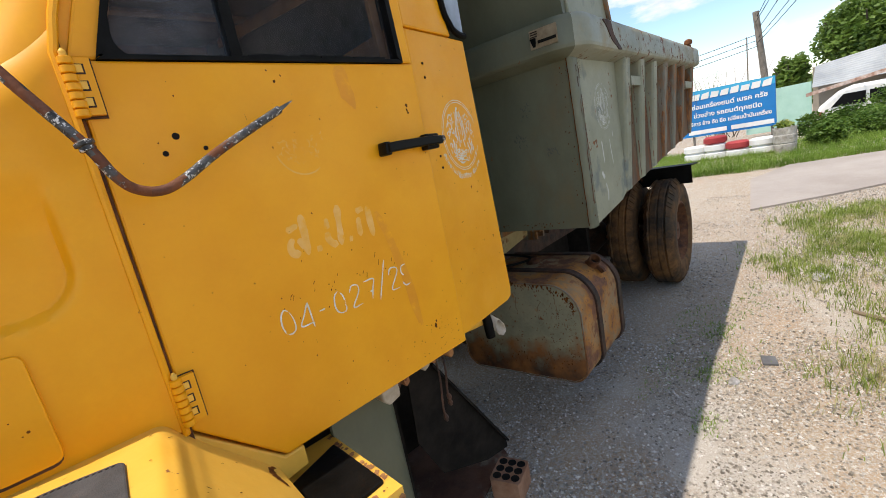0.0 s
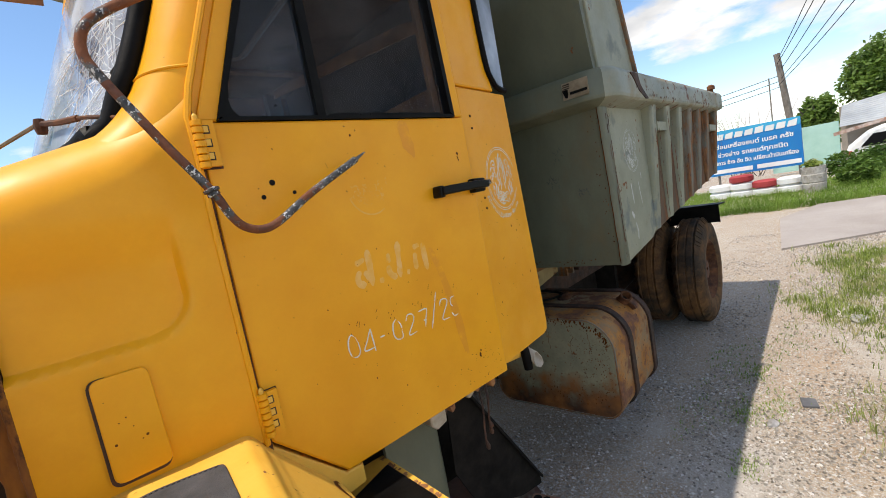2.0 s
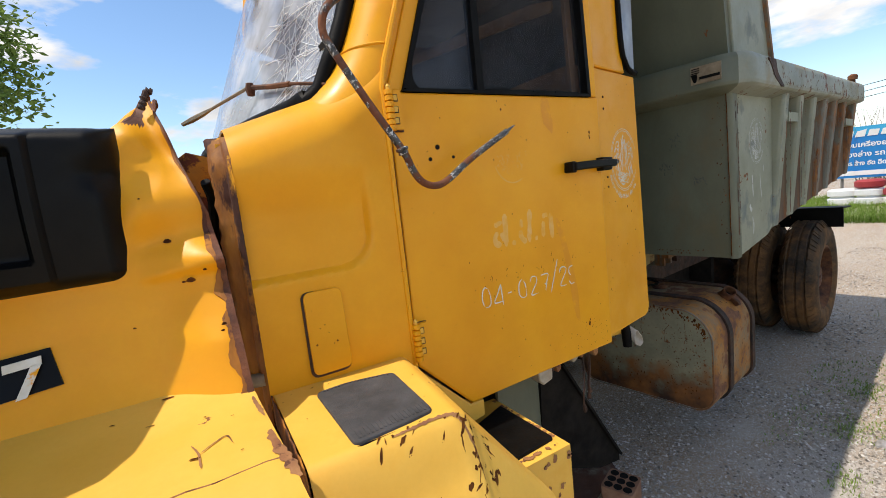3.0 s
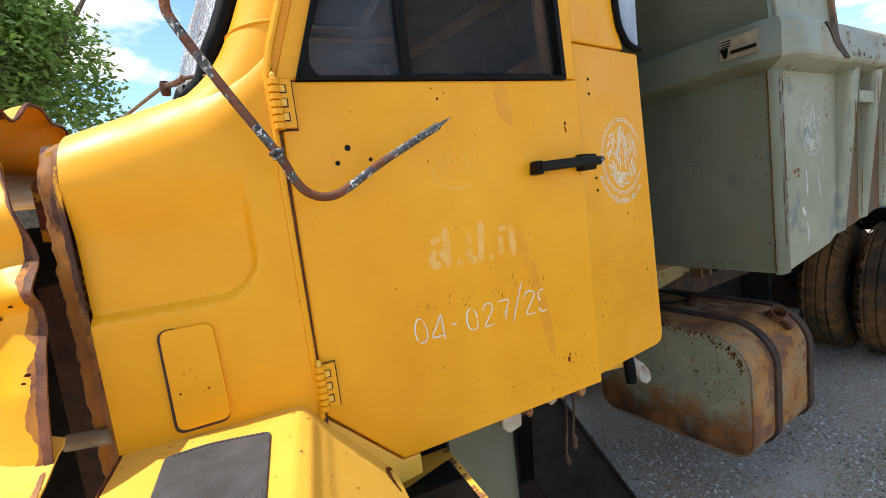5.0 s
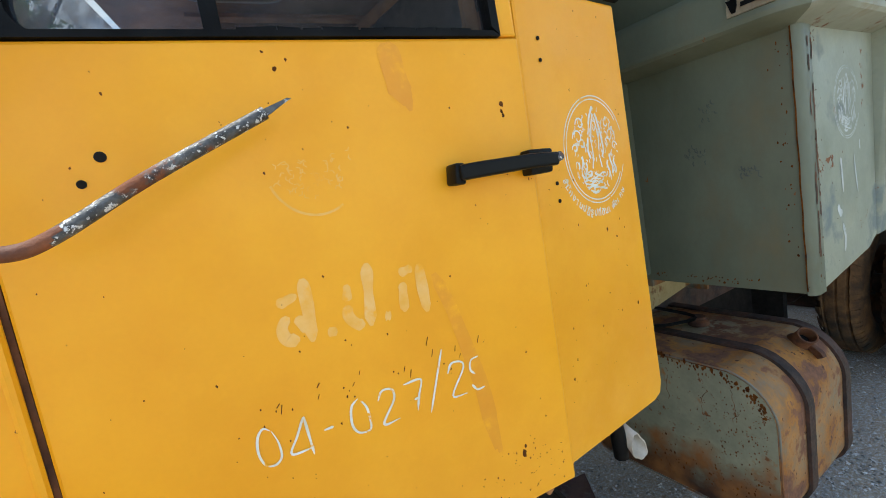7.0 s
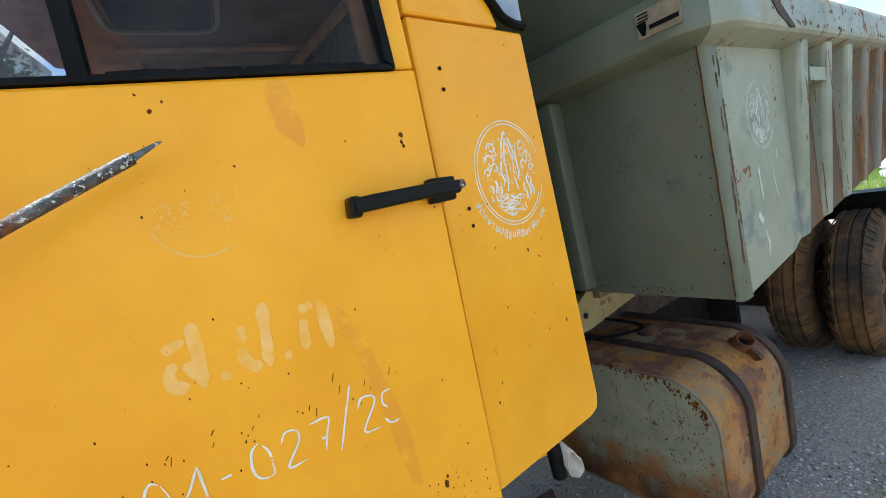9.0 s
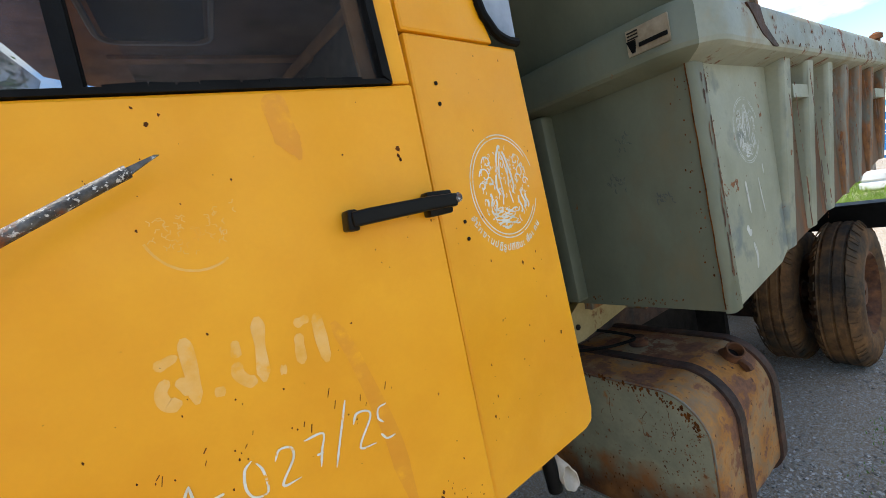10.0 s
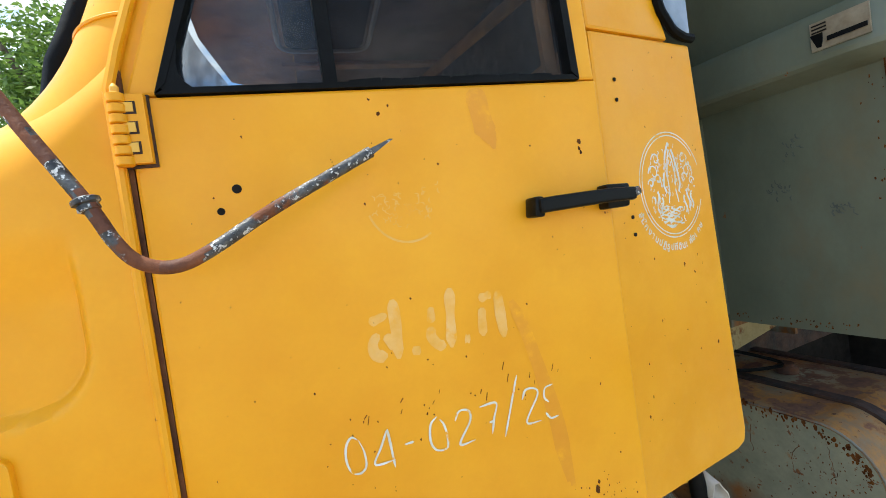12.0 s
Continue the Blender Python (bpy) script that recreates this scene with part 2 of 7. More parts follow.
bush_mat = surface("bush_leaves", (0.06, 0.13, 0.015), (0.16, 0.27, 0.04), 1.6, 0.6, 0, 0.0, 30, None, 0.2)
far_grass_mat = surface("verge_grass", (0.12, 0.22, 0.02), (0.26, 0.4, 0.06), 1.2, 0.7, 0, 0.0, 30, None, 0.2)
tape_mark = surface("brown_tape_residue", (0.72, 0.275, 0.003), (0.77, 0.315, 0.004), 12.0, 0.5, 0, 0.0, 60, [(YEL_D, YEL_L, 12.0, 0.52, 0.66)], 0.05)
chip_mat = surface("rust_chip", (0.045, 0.015, 0.006), (0.2, 0.07, 0.016), 30.0, 0.9, 0, 0.2, 120, None, 0.2, spec=0.08)
slate_mat = surface("dark_slate_shard", (0.1, 0.1, 0.105), (0.17, 0.17, 0.18), 6.0, 0.8, 0, 0.3, 60, None, 0.2)
dry_wood = surface("dry_grey_wood", (0.2, 0.15, 0.1), (0.38, 0.3, 0.21), 7.0, 0.9, 0, 0.4, 50, None, 0.3)
crack_white = surface("crushed_glass", (0.7, 0.72, 0.74), (0.85, 0.86, 0.87), 20.0, 0.4, 0, 0.0, 60, None, 0.05)
wear_brown = surface("worn_brown_primer", (0.22, 0.085, 0.035), (0.4, 0.19, 0.07), 14.0, 0.75, 0, 0.2, 90, [((0.06, 0.02, 0.01), (0.12, 0.04, 0.018), 30.0, 0.58, 0.62)], 0.2)
old_plastic = surface("dirty_white_plastic", (0.3, 0.25, 0.18), (0.52, 0.46, 0.37), 12.0, 0.6, 0, 0.1, 60, None, 0.15)
maroon = surface("maroon_rust", (0.07, 0.022, 0.011), (0.21, 0.068, 0.026), 16.0, 0.75, 0, 0.5, 120, [((0.4, 0.39, 0.38), (0.6, 0.6, 0.58), 14.0, 0.66, 0.68)], 0.3)
smudge_grey = surface("grey_green_smudge", (0.06, 0.072, 0.06), (0.09, 0.1, 0.085), 20.0, 0.6, 0, 0.0, 60, [((0.10, 0.118, 0.09), (0.16, 0.178, 0.14), 30.0, 0.5, 0.6)], 0.1)
flange_rust = surface("flaking_flange_rust", (0.2, 0.065, 0.012), (0.46, 0.18, 0.016), 12.0, 0.75, 0, 0.5, 80, [((0.62, 0.26, 0.006), (0.75, 0.33, 0.01), 9.0, 0.6, 0.64), ((0.012, 0.006, 0.005), (0.07, 0.022, 0.012), 8.0, 0.5, 0.54)], 0.35, streak=0.35)
cream_rust = surface("dusty_cream_paint", (0.3, 0.22, 0.09), (0.44, 0.34, 0.16), 5.0, 0.7, 0, 0.2, 70, [(RUST_D, RUST_L, 9.0, 0.58, 0.66)], 0.2)
plate_rust = surface("maroon_rusted_plate", (0.075, 0.03, 0.018), (0.17, 0.075, 0.045), 5.0, 0.8, 0, 0.3, 60, [((0.13, 0.1, 0.075), (0.2, 0.16, 0.12), 6.0, 0.55, 0.68)], 0.25)
clay = surface("fired_clay", (0.28, 0.13, 0.07), (0.42, 0.23, 0.14), 9.0, 0.9, 0, 0.3, 60, None, 0.2)



def let_light_through(m, share=0.4):
    """Thin leaves: part of the light passes through."""
    n, l = m.node_tree.nodes, m.node_tree.links
    b, t, x = n["Principled BSDF"], n.new("ShaderNodeBsdfTranslucent"), n.new("ShaderNodeMixShader")
    l.new(b.inputs["Base Color"].links[0].from_socket, t.inputs["Color"])
    x.inputs["Fac"].default_value = share
    l.new(b.outputs["BSDF"], x.inputs[1])
    l.new(t.outputs["BSDF"], x.inputs[2])
    l.new(x.outputs["Shader"], n["Material Output"].inputs["Surface"])


for leafy in (leaf_mat, bush_mat, grass_mat, far_grass_mat):
    let_light_through(leafy)


def pebble_surface():
    m = bpy.data.materials.new("mixed_gravel")
    m.use_nodes = True
    n, l = m.node_tree.nodes, m.node_tree.links
    b = n["Principled BSDF"]
    g = n.new("ShaderNodeNewGeometry")
    r = n.new("ShaderNodeValToRGB")
    e = r.color_ramp.elements
    e[0].color, e[1].color = (0.13, 0.11, 0.09, 1), (0.7, 0.67, 0.63, 1)
    mid = e.new(0.6)
    mid.color = (0.37, 0.33, 0.28, 1)
    l.new(g.outputs["Random Per Island"], r.inputs["Fac"])
    l.new(r.outputs["Color"], b.inputs["Base Color"])
    b.inputs["Roughness"].default_value = 0.9
    return m


pebble_mat = pebble_surface()


def glass(name, tint, rough=0.03, alpha=0.25):
    """A dusty pane: part clear, part reflecting; tint may also hold painted glare."""
    m = bpy.data.materials.new(name)
    m.use_nodes = True
    n, l = m.node_tree.nodes, m.node_tree.links
    b = n["Principled BSDF"]
    b.inputs["Base Color"].default_value = rgba(tint)
    b.inputs["Roughness"].default_value = rough
    tr = n.new("ShaderNodeBsdfTransparent")
    tr.inputs["Color"].default_value = (0.72, 0.74, 0.76, 1)
    mx = n.new("ShaderNodeMixShader")
    tc = n.new("ShaderNodeTexCoord")
    q = n.new("ShaderNodeTexNoise")
    q.inputs["Scale"].default_value, q.inputs["Detail"].default_value = 7.0, 8.0
    l.new(tc.outputs["Object"], q.inputs["Vector"])
    r = n.new("ShaderNodeMapRange")
    r.inputs["From Min"].default_value, r.inputs["From Max"].default_value = 0.35, 0.75
    r.inputs["To Min"].default_value, r.inputs["To Max"].default_value = alpha * 0.6, alpha * 1.5
    l.new(q.outputs["Fac"], r.inputs["Value"])
    l.new(r.outputs["Result"], mx.inputs["Fac"])
    l.new(tr.outputs["BSDF"], mx.inputs[1])
    l.new(b.outputs["BSDF"], mx.inputs[2])
    l.new(mx.outputs["Shader"], n["Material Output"].inputs["Surface"])
    return m


side_glass = glass("dusty_side_glass", (0.13, 0.125, 0.13), 0.05, 0.09)
# Bluish tints: sky reflection and haze put into the glass colour, besides dust.
quarter_glass = glass("hazy_quarter_glass", (0.17, 0.2, 0.25), 0.05, 0.13)
screen_glass = glass("cracked_glare_tinted_glass", (0.4, 0.44, 0.5), 0.12, 0.72)


def tank_end_surface():
    """Grey-green paint that has rusted through in a ragged band at the foot."""
    m = surface("rusting_tank_end", (0.2, 0.195, 0.13), (0.29, 0.275, 0.18), 4.0, 0.6, 0, 0.25, 50, [((0.16, 0.07, 0.02), (0.3, 0.13, 0.035), 7.0, 0.6, 0.68), ((0.05, 0.018, 0.009), (0.2, 0.075, 0.02), 34.0, 0.62, 0.65)], 0.2)
    n, l = m.node_tree.nodes, m.node_tree.links
    b = n["Principled BSDF"]
    old = b.inputs["Base Color"].links[0].from_socket
    tc, sp, nz = n.new("ShaderNodeTexCoord"), n.new("ShaderNodeSeparateXYZ"), n.new("ShaderNodeTexNoise")
    l.new(tc.outputs["Object"], sp.inputs["Vector"])
    l.new(tc.outputs["Object"], nz.inputs["Vector"])
    nz.inputs["Scale"].default_value, nz.inputs["Detail"].default_value = 9.0, 9.0
    mr = n.new("ShaderNodeMapRange")
    for key, val in (("From Min", 0.52), ("From Max", 0.84), ("To Min", 0.38), ("To Max", -0.3)):
        mr.inputs[key].default_value = val
    l.new(sp.outputs["Z"], mr.inputs["Value"])
    ad = n.new("ShaderNodeMath")
    l.new(mr.outputs["Result"], ad.inputs[0])
    l.new(nz.outputs["Fac"], ad.inputs[1])
    rp = n.new("ShaderNodeValToRGB")
    rp.color_ramp.elements[0].position, rp.color_ramp.elements[1].position = 0.42, 0.72
    l.new(ad.outputs["Value"], rp.inputs["Fac"])
    rc = n.new("ShaderNodeValToRGB")
    rc.color_ramp.elements[0].color, rc.color_ramp.elements[1].color = (0.03, 0.011, 0.006, 1), (0.22, 0.085, 0.02, 1)
    rc.color_ramp.elements[0].position, rc.color_ramp.elements[1].position = 0.35, 0.65
    l.new(nz.outputs["Fac"], rc.inputs["Fac"])
    mx = n.new("ShaderNodeMixRGB")
    l.new(rp.outputs["Color"], mx.inputs["Fac"])
    l.new(old, mx.inputs["Color1"])
    l.new(rc.outputs["Color"], mx.inputs["Color2"])
    l.new(mx.outputs["Color"], b.inputs["Base Color"])
    return m


tank_end_mat = tank_end_surface()


# ---- mesh helpers ----
def box(bm, x0, x1, y0, y1, z0, z1, m=None):
    vs = [bm.verts.new(Vector(p)) for p in ((x0, y0, z0), (x1, y0, z0), (x1, y1, z0), (x0, y1, z0), (x0, y0, z1), (x1, y0, z1), (x1, y1, z1), (x0, y1, z1))]
    for f in ((3, 2, 1, 0), (4, 5, 6, 7), (0, 1, 5, 4), (1, 2, 6, 5), (2, 3, 7, 6), (3, 0, 4, 7)):
        bm.faces.new([vs[i] for i in f])
    if m:
        for v in vs:
            v.co = m @ v.co
    return vs


def prism(bm, pts, w0, w1, at):
    """Extrudes the outline pts (u, v) from w0 to w1; at(u, v, w) gives the place."""
    a = [bm.verts.new(at(u, v, w0)) for u, v in pts]
    b = [bm.verts.new(at(u, v, w1)) for u, v in pts]
    bm.faces.new(a)
    bm.faces.new(b[::-1])
    k = len(pts)
    for i in range(k):
        bm.faces.new((a[(i + 1) % k], a[i], b[i], b[(i + 1) % k]))
    bmesh.ops.recalc_face_normals(bm, faces=bm.faces[:])


def rounded(pts, r, n=5):
    """The polygon pts with its corners rounded by r."""
    out = []
    for i, p in enumerate(pts):
        p, a, b = Vector(p), Vector(pts[i - 1]), Vector(pts[(i + 1) % len(pts)])
        s, e = p + (a - p).normalized() * r, p + (b - p).normalized() * r
        for k in range(n + 1):
            t = k / n
            q = s.lerp(p, t).lerp(p.lerp(e, t), t)
            out.append((q.x, q.y))
    return out


def xz(u, v, w):
    return Vector((u, w, v))


def yz(u, v, w):
    return Vector((w, u, v))


def xy(u, v, w):
    return Vector((u, v, w))


def tube(bm, pts, r, seg=10):
    """A round bar along pts; r one radius or one for each point."""
    pts = [Vector(p) for p in pts]
    rr = r if isinstance(r, (list, tuple)) else [r] * len(pts)
    rings, side = [], None
    for i, p in enumerate(pts):
        d = (pts[min(i + 1, len(pts) - 1)] - pts[max(i - 1, 0)]).normalized()
        if side is None:
            side = d.orthogonal().normalized()
        side = (side - d * side.dot(d)).normalized()
        up = d.cross(side)
        rings.append([bm.verts.new(p + (side * math.cos(a) + up * math.sin(a)) * rr[i]) for a in (2 * math.pi * k / seg for k in range(seg))])
    for a, b in zip(rings, rings[1:]):
        for k in range(seg):
            bm.faces.new((a[k], a[(k + 1) % seg], b[(k + 1) % seg], b[k]))
    bm.faces.new(rings[0][::-1])
    bm.faces.new(rings[-1])


def smooth_path(pts, n=6):
    """Catmull-Rom points through pts."""
    pts = [Vector(p) for p in pts]
    q = [pts[0] * 2 - pts[1], *pts, pts[-1] * 2 - pts[-2]]
    out = []
    for i in range(1, len(q) - 2):
        for k in range(n):
            t = k / n
            out.append(0.5 * (2 * q[i] + (q[i + 1] - q[i - 1]) * t + (2 * q[i - 1] - 5 * q[i] + 4 * q[i + 1] - q[i + 2]) * t * t + (3 * q[i] - q[i - 1] - 3 * q[i + 1] + q[i + 2]) * t ** 3))
    return out + [pts[-1]]


def lathe(bm, profile, m, seg=40, close=False):
    """Turns the profile (radius, height) about m's z axis."""
    rings = []
    for r, h in profile:
        rings.append([bm.verts.new(m @ Vector((r * math.cos(2 * math.pi * k / seg), r * math.sin(2 * math.pi * k / seg), h))) for k in range(seg)])
    pairs = list(zip(rings, rings[1:])) + ([(rings[-1], rings[0])] if close else [])
    for a, b in pairs:
        for k in range(seg):
            bm.faces.new((a[k], a[(k + 1) % seg], b[(k + 1) % seg], b[k]))
    if not close:
        for ring, rev in ((rings[0], True), (rings[-1], False)):
            bm.faces.new(ring[::-1] if rev else ring)


def sheet(bm, f, nu, nv, thick=0.0):
    """A surface f(u, v) for u, v in 0..1, given a thickness."""
    g = [[bm.verts.new(f(i / nu, j / nv)) for j in range(nv + 1)] for i in range(nu + 1)]
    faces = [bm.faces.new((g[i][j], g[i + 1][j], g[i + 1][j + 1], g[i][j + 1])) for i in range(nu) for j in range(nv)]
    if thick:
        bm.normal_update()
        bmesh.ops.solidify(bm, geom=faces, thickness=thick)


def bevel(bm, w, seg=2, angle=40):
    es = [e for e in bm.edges if len(e.link_faces) == 2 and e.calc_face_angle(0) > radians(angle)]
    bmesh.ops.bevel(bm, geom=es, offset=w, segments=seg, affect="EDGES", clamp_overlap=True, profile=0.5)


def mesh_of(name, bm, material, sharp=38):
    bmesh.ops.recalc_face_normals(bm, faces=bm.faces[:])
    for f in bm.faces:
        f.smooth = True
    for e in bm.edges:
        if len(e.link_faces) == 2:
            a, (p, q) = e.calc_face_angle(0), (f.calc_area() for f in e.link_faces)
            e.smooth = not (a > radians(sharp) or (a > 0.14 and max(p, q) > 0.002 and max(p, q) > 5 * min(p, q)))
        else:
            e.smooth = False
    me = bpy.data.meshes.new(name)
    bm.to_mesh(me)
    bm.free()
    me.materials.append(material)
    return me


def part(name, bm, material, parent=None, label="", m=None, sharp=38):
    ob = new(name, mesh_of(name, bm, material, sharp))
    if m is not None:
        ob.matrix_world = m
    if parent is not None:
        ob.parent = parent
    return tagged(ob, label)


def thing(name, label, category, at=(0, 0, 0), kind="", group=""):
    ob = new(name)
    ob.empty_display_size = 0.1
    return tagged(ob, label, category, group, kind)


def ground_z(x, y):
    """The yard rises steadily towards the road behind the truck, and falls off past the verge."""
    z = 0.046 * max(-3.0, min(x, 12.5)) - 0.03 * max(0.0, min(x - 13.5, 13.0))
    return z + 0.012 * noise.noise((x * 0.8, y * 0.8, 0))


# ---- ground ----
def build_ground():
    bm = bmesh.new()
    def edge(n, near, far):
        out = [near * (i / n) for i in range(n + 1)]
        return out + [near + (far - near) * (k / 7) ** 2.5 for k in range(1, 8)]
    xs = sorted({-v for v in edge(10, 4.0, 600.0)} | set(edge(90, 22.0, 600.0)))
    ys = sorted({-v for v in edge(50, 10.0, 600.0)} | set(edge(30, 10.0, 600.0)))
    g = [[bm.verts.new((x, y, ground_z(x, y))) for y in ys] for x in xs]
    for i in range(len(xs) - 1):
        for j in range(len(ys) - 1):
            bm.faces.new((g[i][j], g[i + 1][j], g[i + 1][j + 1], g[i][j + 1]))
    tagged(part("ground", bm, gravel), "grey gravel and bare earth yard with sandy patches", "ground", kind="structure")
    bm = bmesh.new()
    rim = [(7.1, 0.5), (7.5, 0.07), (8.58, -1.07), (13.0, -6.0), (15.6, -6.0), (11.15, -1.07), (10.6, 0.6), (9.4, 0.98)]
    def at(u, v, w):
        return Vector((u, v, ground_z(u, v) + w))
    n = 14
    near, far = rim[:4], rim[4:][::-1]
    def line(p, t):
        k = min(int(t * 3), 2)
        f = t * 3 - k
        return Vector(p[k]).lerp(Vector(p[k + 1]), f)
    def f(u, v):
        q = line(near, v).lerp(line(far, v), u)
        return at(q.x, q.y, 0.03)
    sheet(bm, f, 10, 30, -0.12)
    tagged(part("road", bm, concrete), "pale cream concrete driveway slab", "road", kind="structure")


build_ground()

# ---- dump truck ----
truck = thing("dump_truck", "old rusty yellow bonneted dump truck with grey-green tipper body", "truck")
SKEW = radians(8)
BODY = pose(2.0, 0.065, 0, 0, 0, 8)


def build_door():
    bm = bmesh.new()
    prism(bm, [(-0.004, 1.36), (0.172, 1.182), (0.853, 1.2), (0.848, 2.15), (-0.002, 2.15)], 0.0, 0.04, xz)
    bevel(bm, 0.006, 2)
    door = part("door", bm, yellow, truck, "yellow cab door with faded white lettering and rust spots")
    bm = bmesh.new()
    for p in ([(-0.002, 2.152), (0.05, 2.152), (0.235, 2.68), (0.185, 2.68)], [(0.802, 2.152), (0.848, 2.152), (0.83, 2.68), (0.775, 2.68)], [(0.19, 2.68), (0.83, 2.68), (0.825, 2.74), (0.21, 2.74)]):
        prism(bm, p, 0.004, 0.04, xz)
    bevel(bm, 0.006, 2)
    part("window_frame", bm, yellow, door)
    bm = bmesh.new()
    for p in ([(0.043, 2.153), (0.06, 2.168), (0.24, 2.665), (0.222, 2.68)], [(0.043, 2.151), (0.805, 2.151), (0.79, 2.161), (0.06, 2.161)], [(0.805, 2.153), (0.78, 2.68), (0.765, 2.665), (0.788, 2.168)], [(0.222, 2.68), (0.24, 2.665), (0.765, 2.665), (0.78, 2.68)], [(0.299, 2.161), (0.323, 2.161), (0.323, 2.67), (0.299, 2.67)]):
        bm = bmesh.new()
        prism(bm, p, -0.006, 0.03, xz)
        part("window_seal", bm, black_rubber, door, "black rubber window seal")
    bm = bmesh.new()
    prism(bm, [(0.052, 2.16), (0.108, 2.156), (0.096, 2.162), (0.086, 2.171), (0.08, 2.184), (0.079, 2.2), (0.084, 2.235), (0.066, 2.2)], -0.005, 0.03, xz)
    part("window_seal", bm, black_rubber, door, "black rubber window seal")
    bm = bmesh.new()
    prism(bm, [(0.06, 2.158), (0.3, 2.158), (0.3, 2.66), (0.235, 2.66)], 0.014, 0.018, xz)
    part("quarter_pane", bm, quarter_glass, door, "dusty tinted glass").visible_shadow = False
    bm = bmesh.new()
    prism(bm, [(0.32, 2.158), (0.79, 2.158), (0.768, 2.66), (0.32, 2.66)], 0.020, 0.024, xz)
    part("window_pane", bm, side_glass, door, "dusty tinted glass").visible_shadow = False
    rng = random.Random(2)
    x = 0.343
    while x < 0.75:
        w = rng.uniform(0.02, 0.06)
        bm = bmesh.new()
        prism(bm, [(x, 2.157), (min(x + w, 0.757), 2.157), (min(x + w, 0.757), 2.169 + rng.uniform(-0.0015, 0.0015)), (x, 2.169 + rng.uniform(-0.0015, 0.0015))], 0.004, 0.02, xz)
        part("weather_strip", bm, black_rubber, door)
        x += w + rng.choice((0.0015, 0.004))
    for z0, z1 in ((2.045, 2.15), (1.385, 1.492)):
        bm = bmesh.new()
        box(bm, -0.012, 0.0335, -0.003, 0.003, z0 - 0.005, z1 + 0.002)
        part("hinge_shadow_plate", bm, dark_rust, door)
        bm = bmesh.new()
        box(bm, -0.004, 0.03, -0.016, 0.002, z0, z1)
        bevel(bm, 0.003, 2)
        hinge = part("hinge", bm, yellow, door)
        for i in range(7):
            bm = bmesh.new()
            a, b = z0 - 0.004 + (z1 - z0 + 0.006) * i / 7 + 0.0005, z0 - 0.004 + (z1 - z0 + 0.006) * (i + 1) / 7 - 0.001
            lathe(bm, [(0.010, a), (0.0125, a + 0.0015), (0.0125, b - 0.0015), (0.010, b)], pose(-0.006, -0.015, 0), 16)
            part("knuckle", bm, yellow, hinge)
        bm = bmesh.new()
        lathe(bm, [(0.006, z1), (0.0065, z1 + 0.01), (0.002, z1 + 0.016)], pose(-0.006, -0.015, 0), 10)
        part("pin", bm, yellow_worn_lit, hinge)
        for i in range(3):
            zc = z0 + (z1 - z0) * (0.22 + 0.29 * i)
            bm = bmesh.new()
            box(bm, -0.002, 0.0185, -0.0172, -0.012, zc - 0.0095, zc + 0.0095)
            part("slot", bm, dark_rust, hinge)
            bm = bmesh.new()
            box(bm, 0.0, 0.0155, -0.0192, -0.014, zc - 0.0065, zc + 0.0075)
            bevel(bm, 0.0015, 1)
            part("strap", bm, yellow_worn_lit, hinge)
    bm = bmesh.new()
    prism(bm, [(0.646, 1.884), (0.668, 1.882), (0.67, 1.921), (0.65, 1.922)], -0.044, 0.0, xz)
    prism(bm, [(0.655, 1.889), (0.69, 1.89), (0.81, 1.893), (0.872, 1.892), (0.874, 1.918), (0.81, 1.921), (0.69, 1.919), (0.655, 1.917)], -0.052, -0.034, xz)
    prism(bm, [(0.815, 1.88), (0.868, 1.881), (0.872, 1.928), (0.815, 1.93)], -0.034, 0.0, xz)
    bevel(bm, 0.005, 2)
    h = part("door_handle", bm, black_plastic, door, "black plastic door handle")
    bm = bmesh.new()
    lathe(bm, [(0.0095, 0), (0.0095, 0.014), (0.006, 0.017)], pose(0.868, -0.043, 1.906, 0, 75, 0), 14)
    part("lock_button", bm, steel_worn, h, "worn metal lock button")
    for x, z, r in ((0.138, 1.995, 0.0075), (0.110, 1.961, 0.006), (0.19, 1.964, 0.005)):
        bm = bmesh.new()
        lathe(bm, [(r, 0), (r, 0.003)], pose(x, 0.0015, z, 90, 0, 0), 14)
        part("screw_hole", bm, dark_void, door)
    return door


door = build_door()


def sstep(a, b, x):
    t = max(0.0, min(1.0, (x - a) / (b - a)))
    return t * t * (3 - 2 * t)


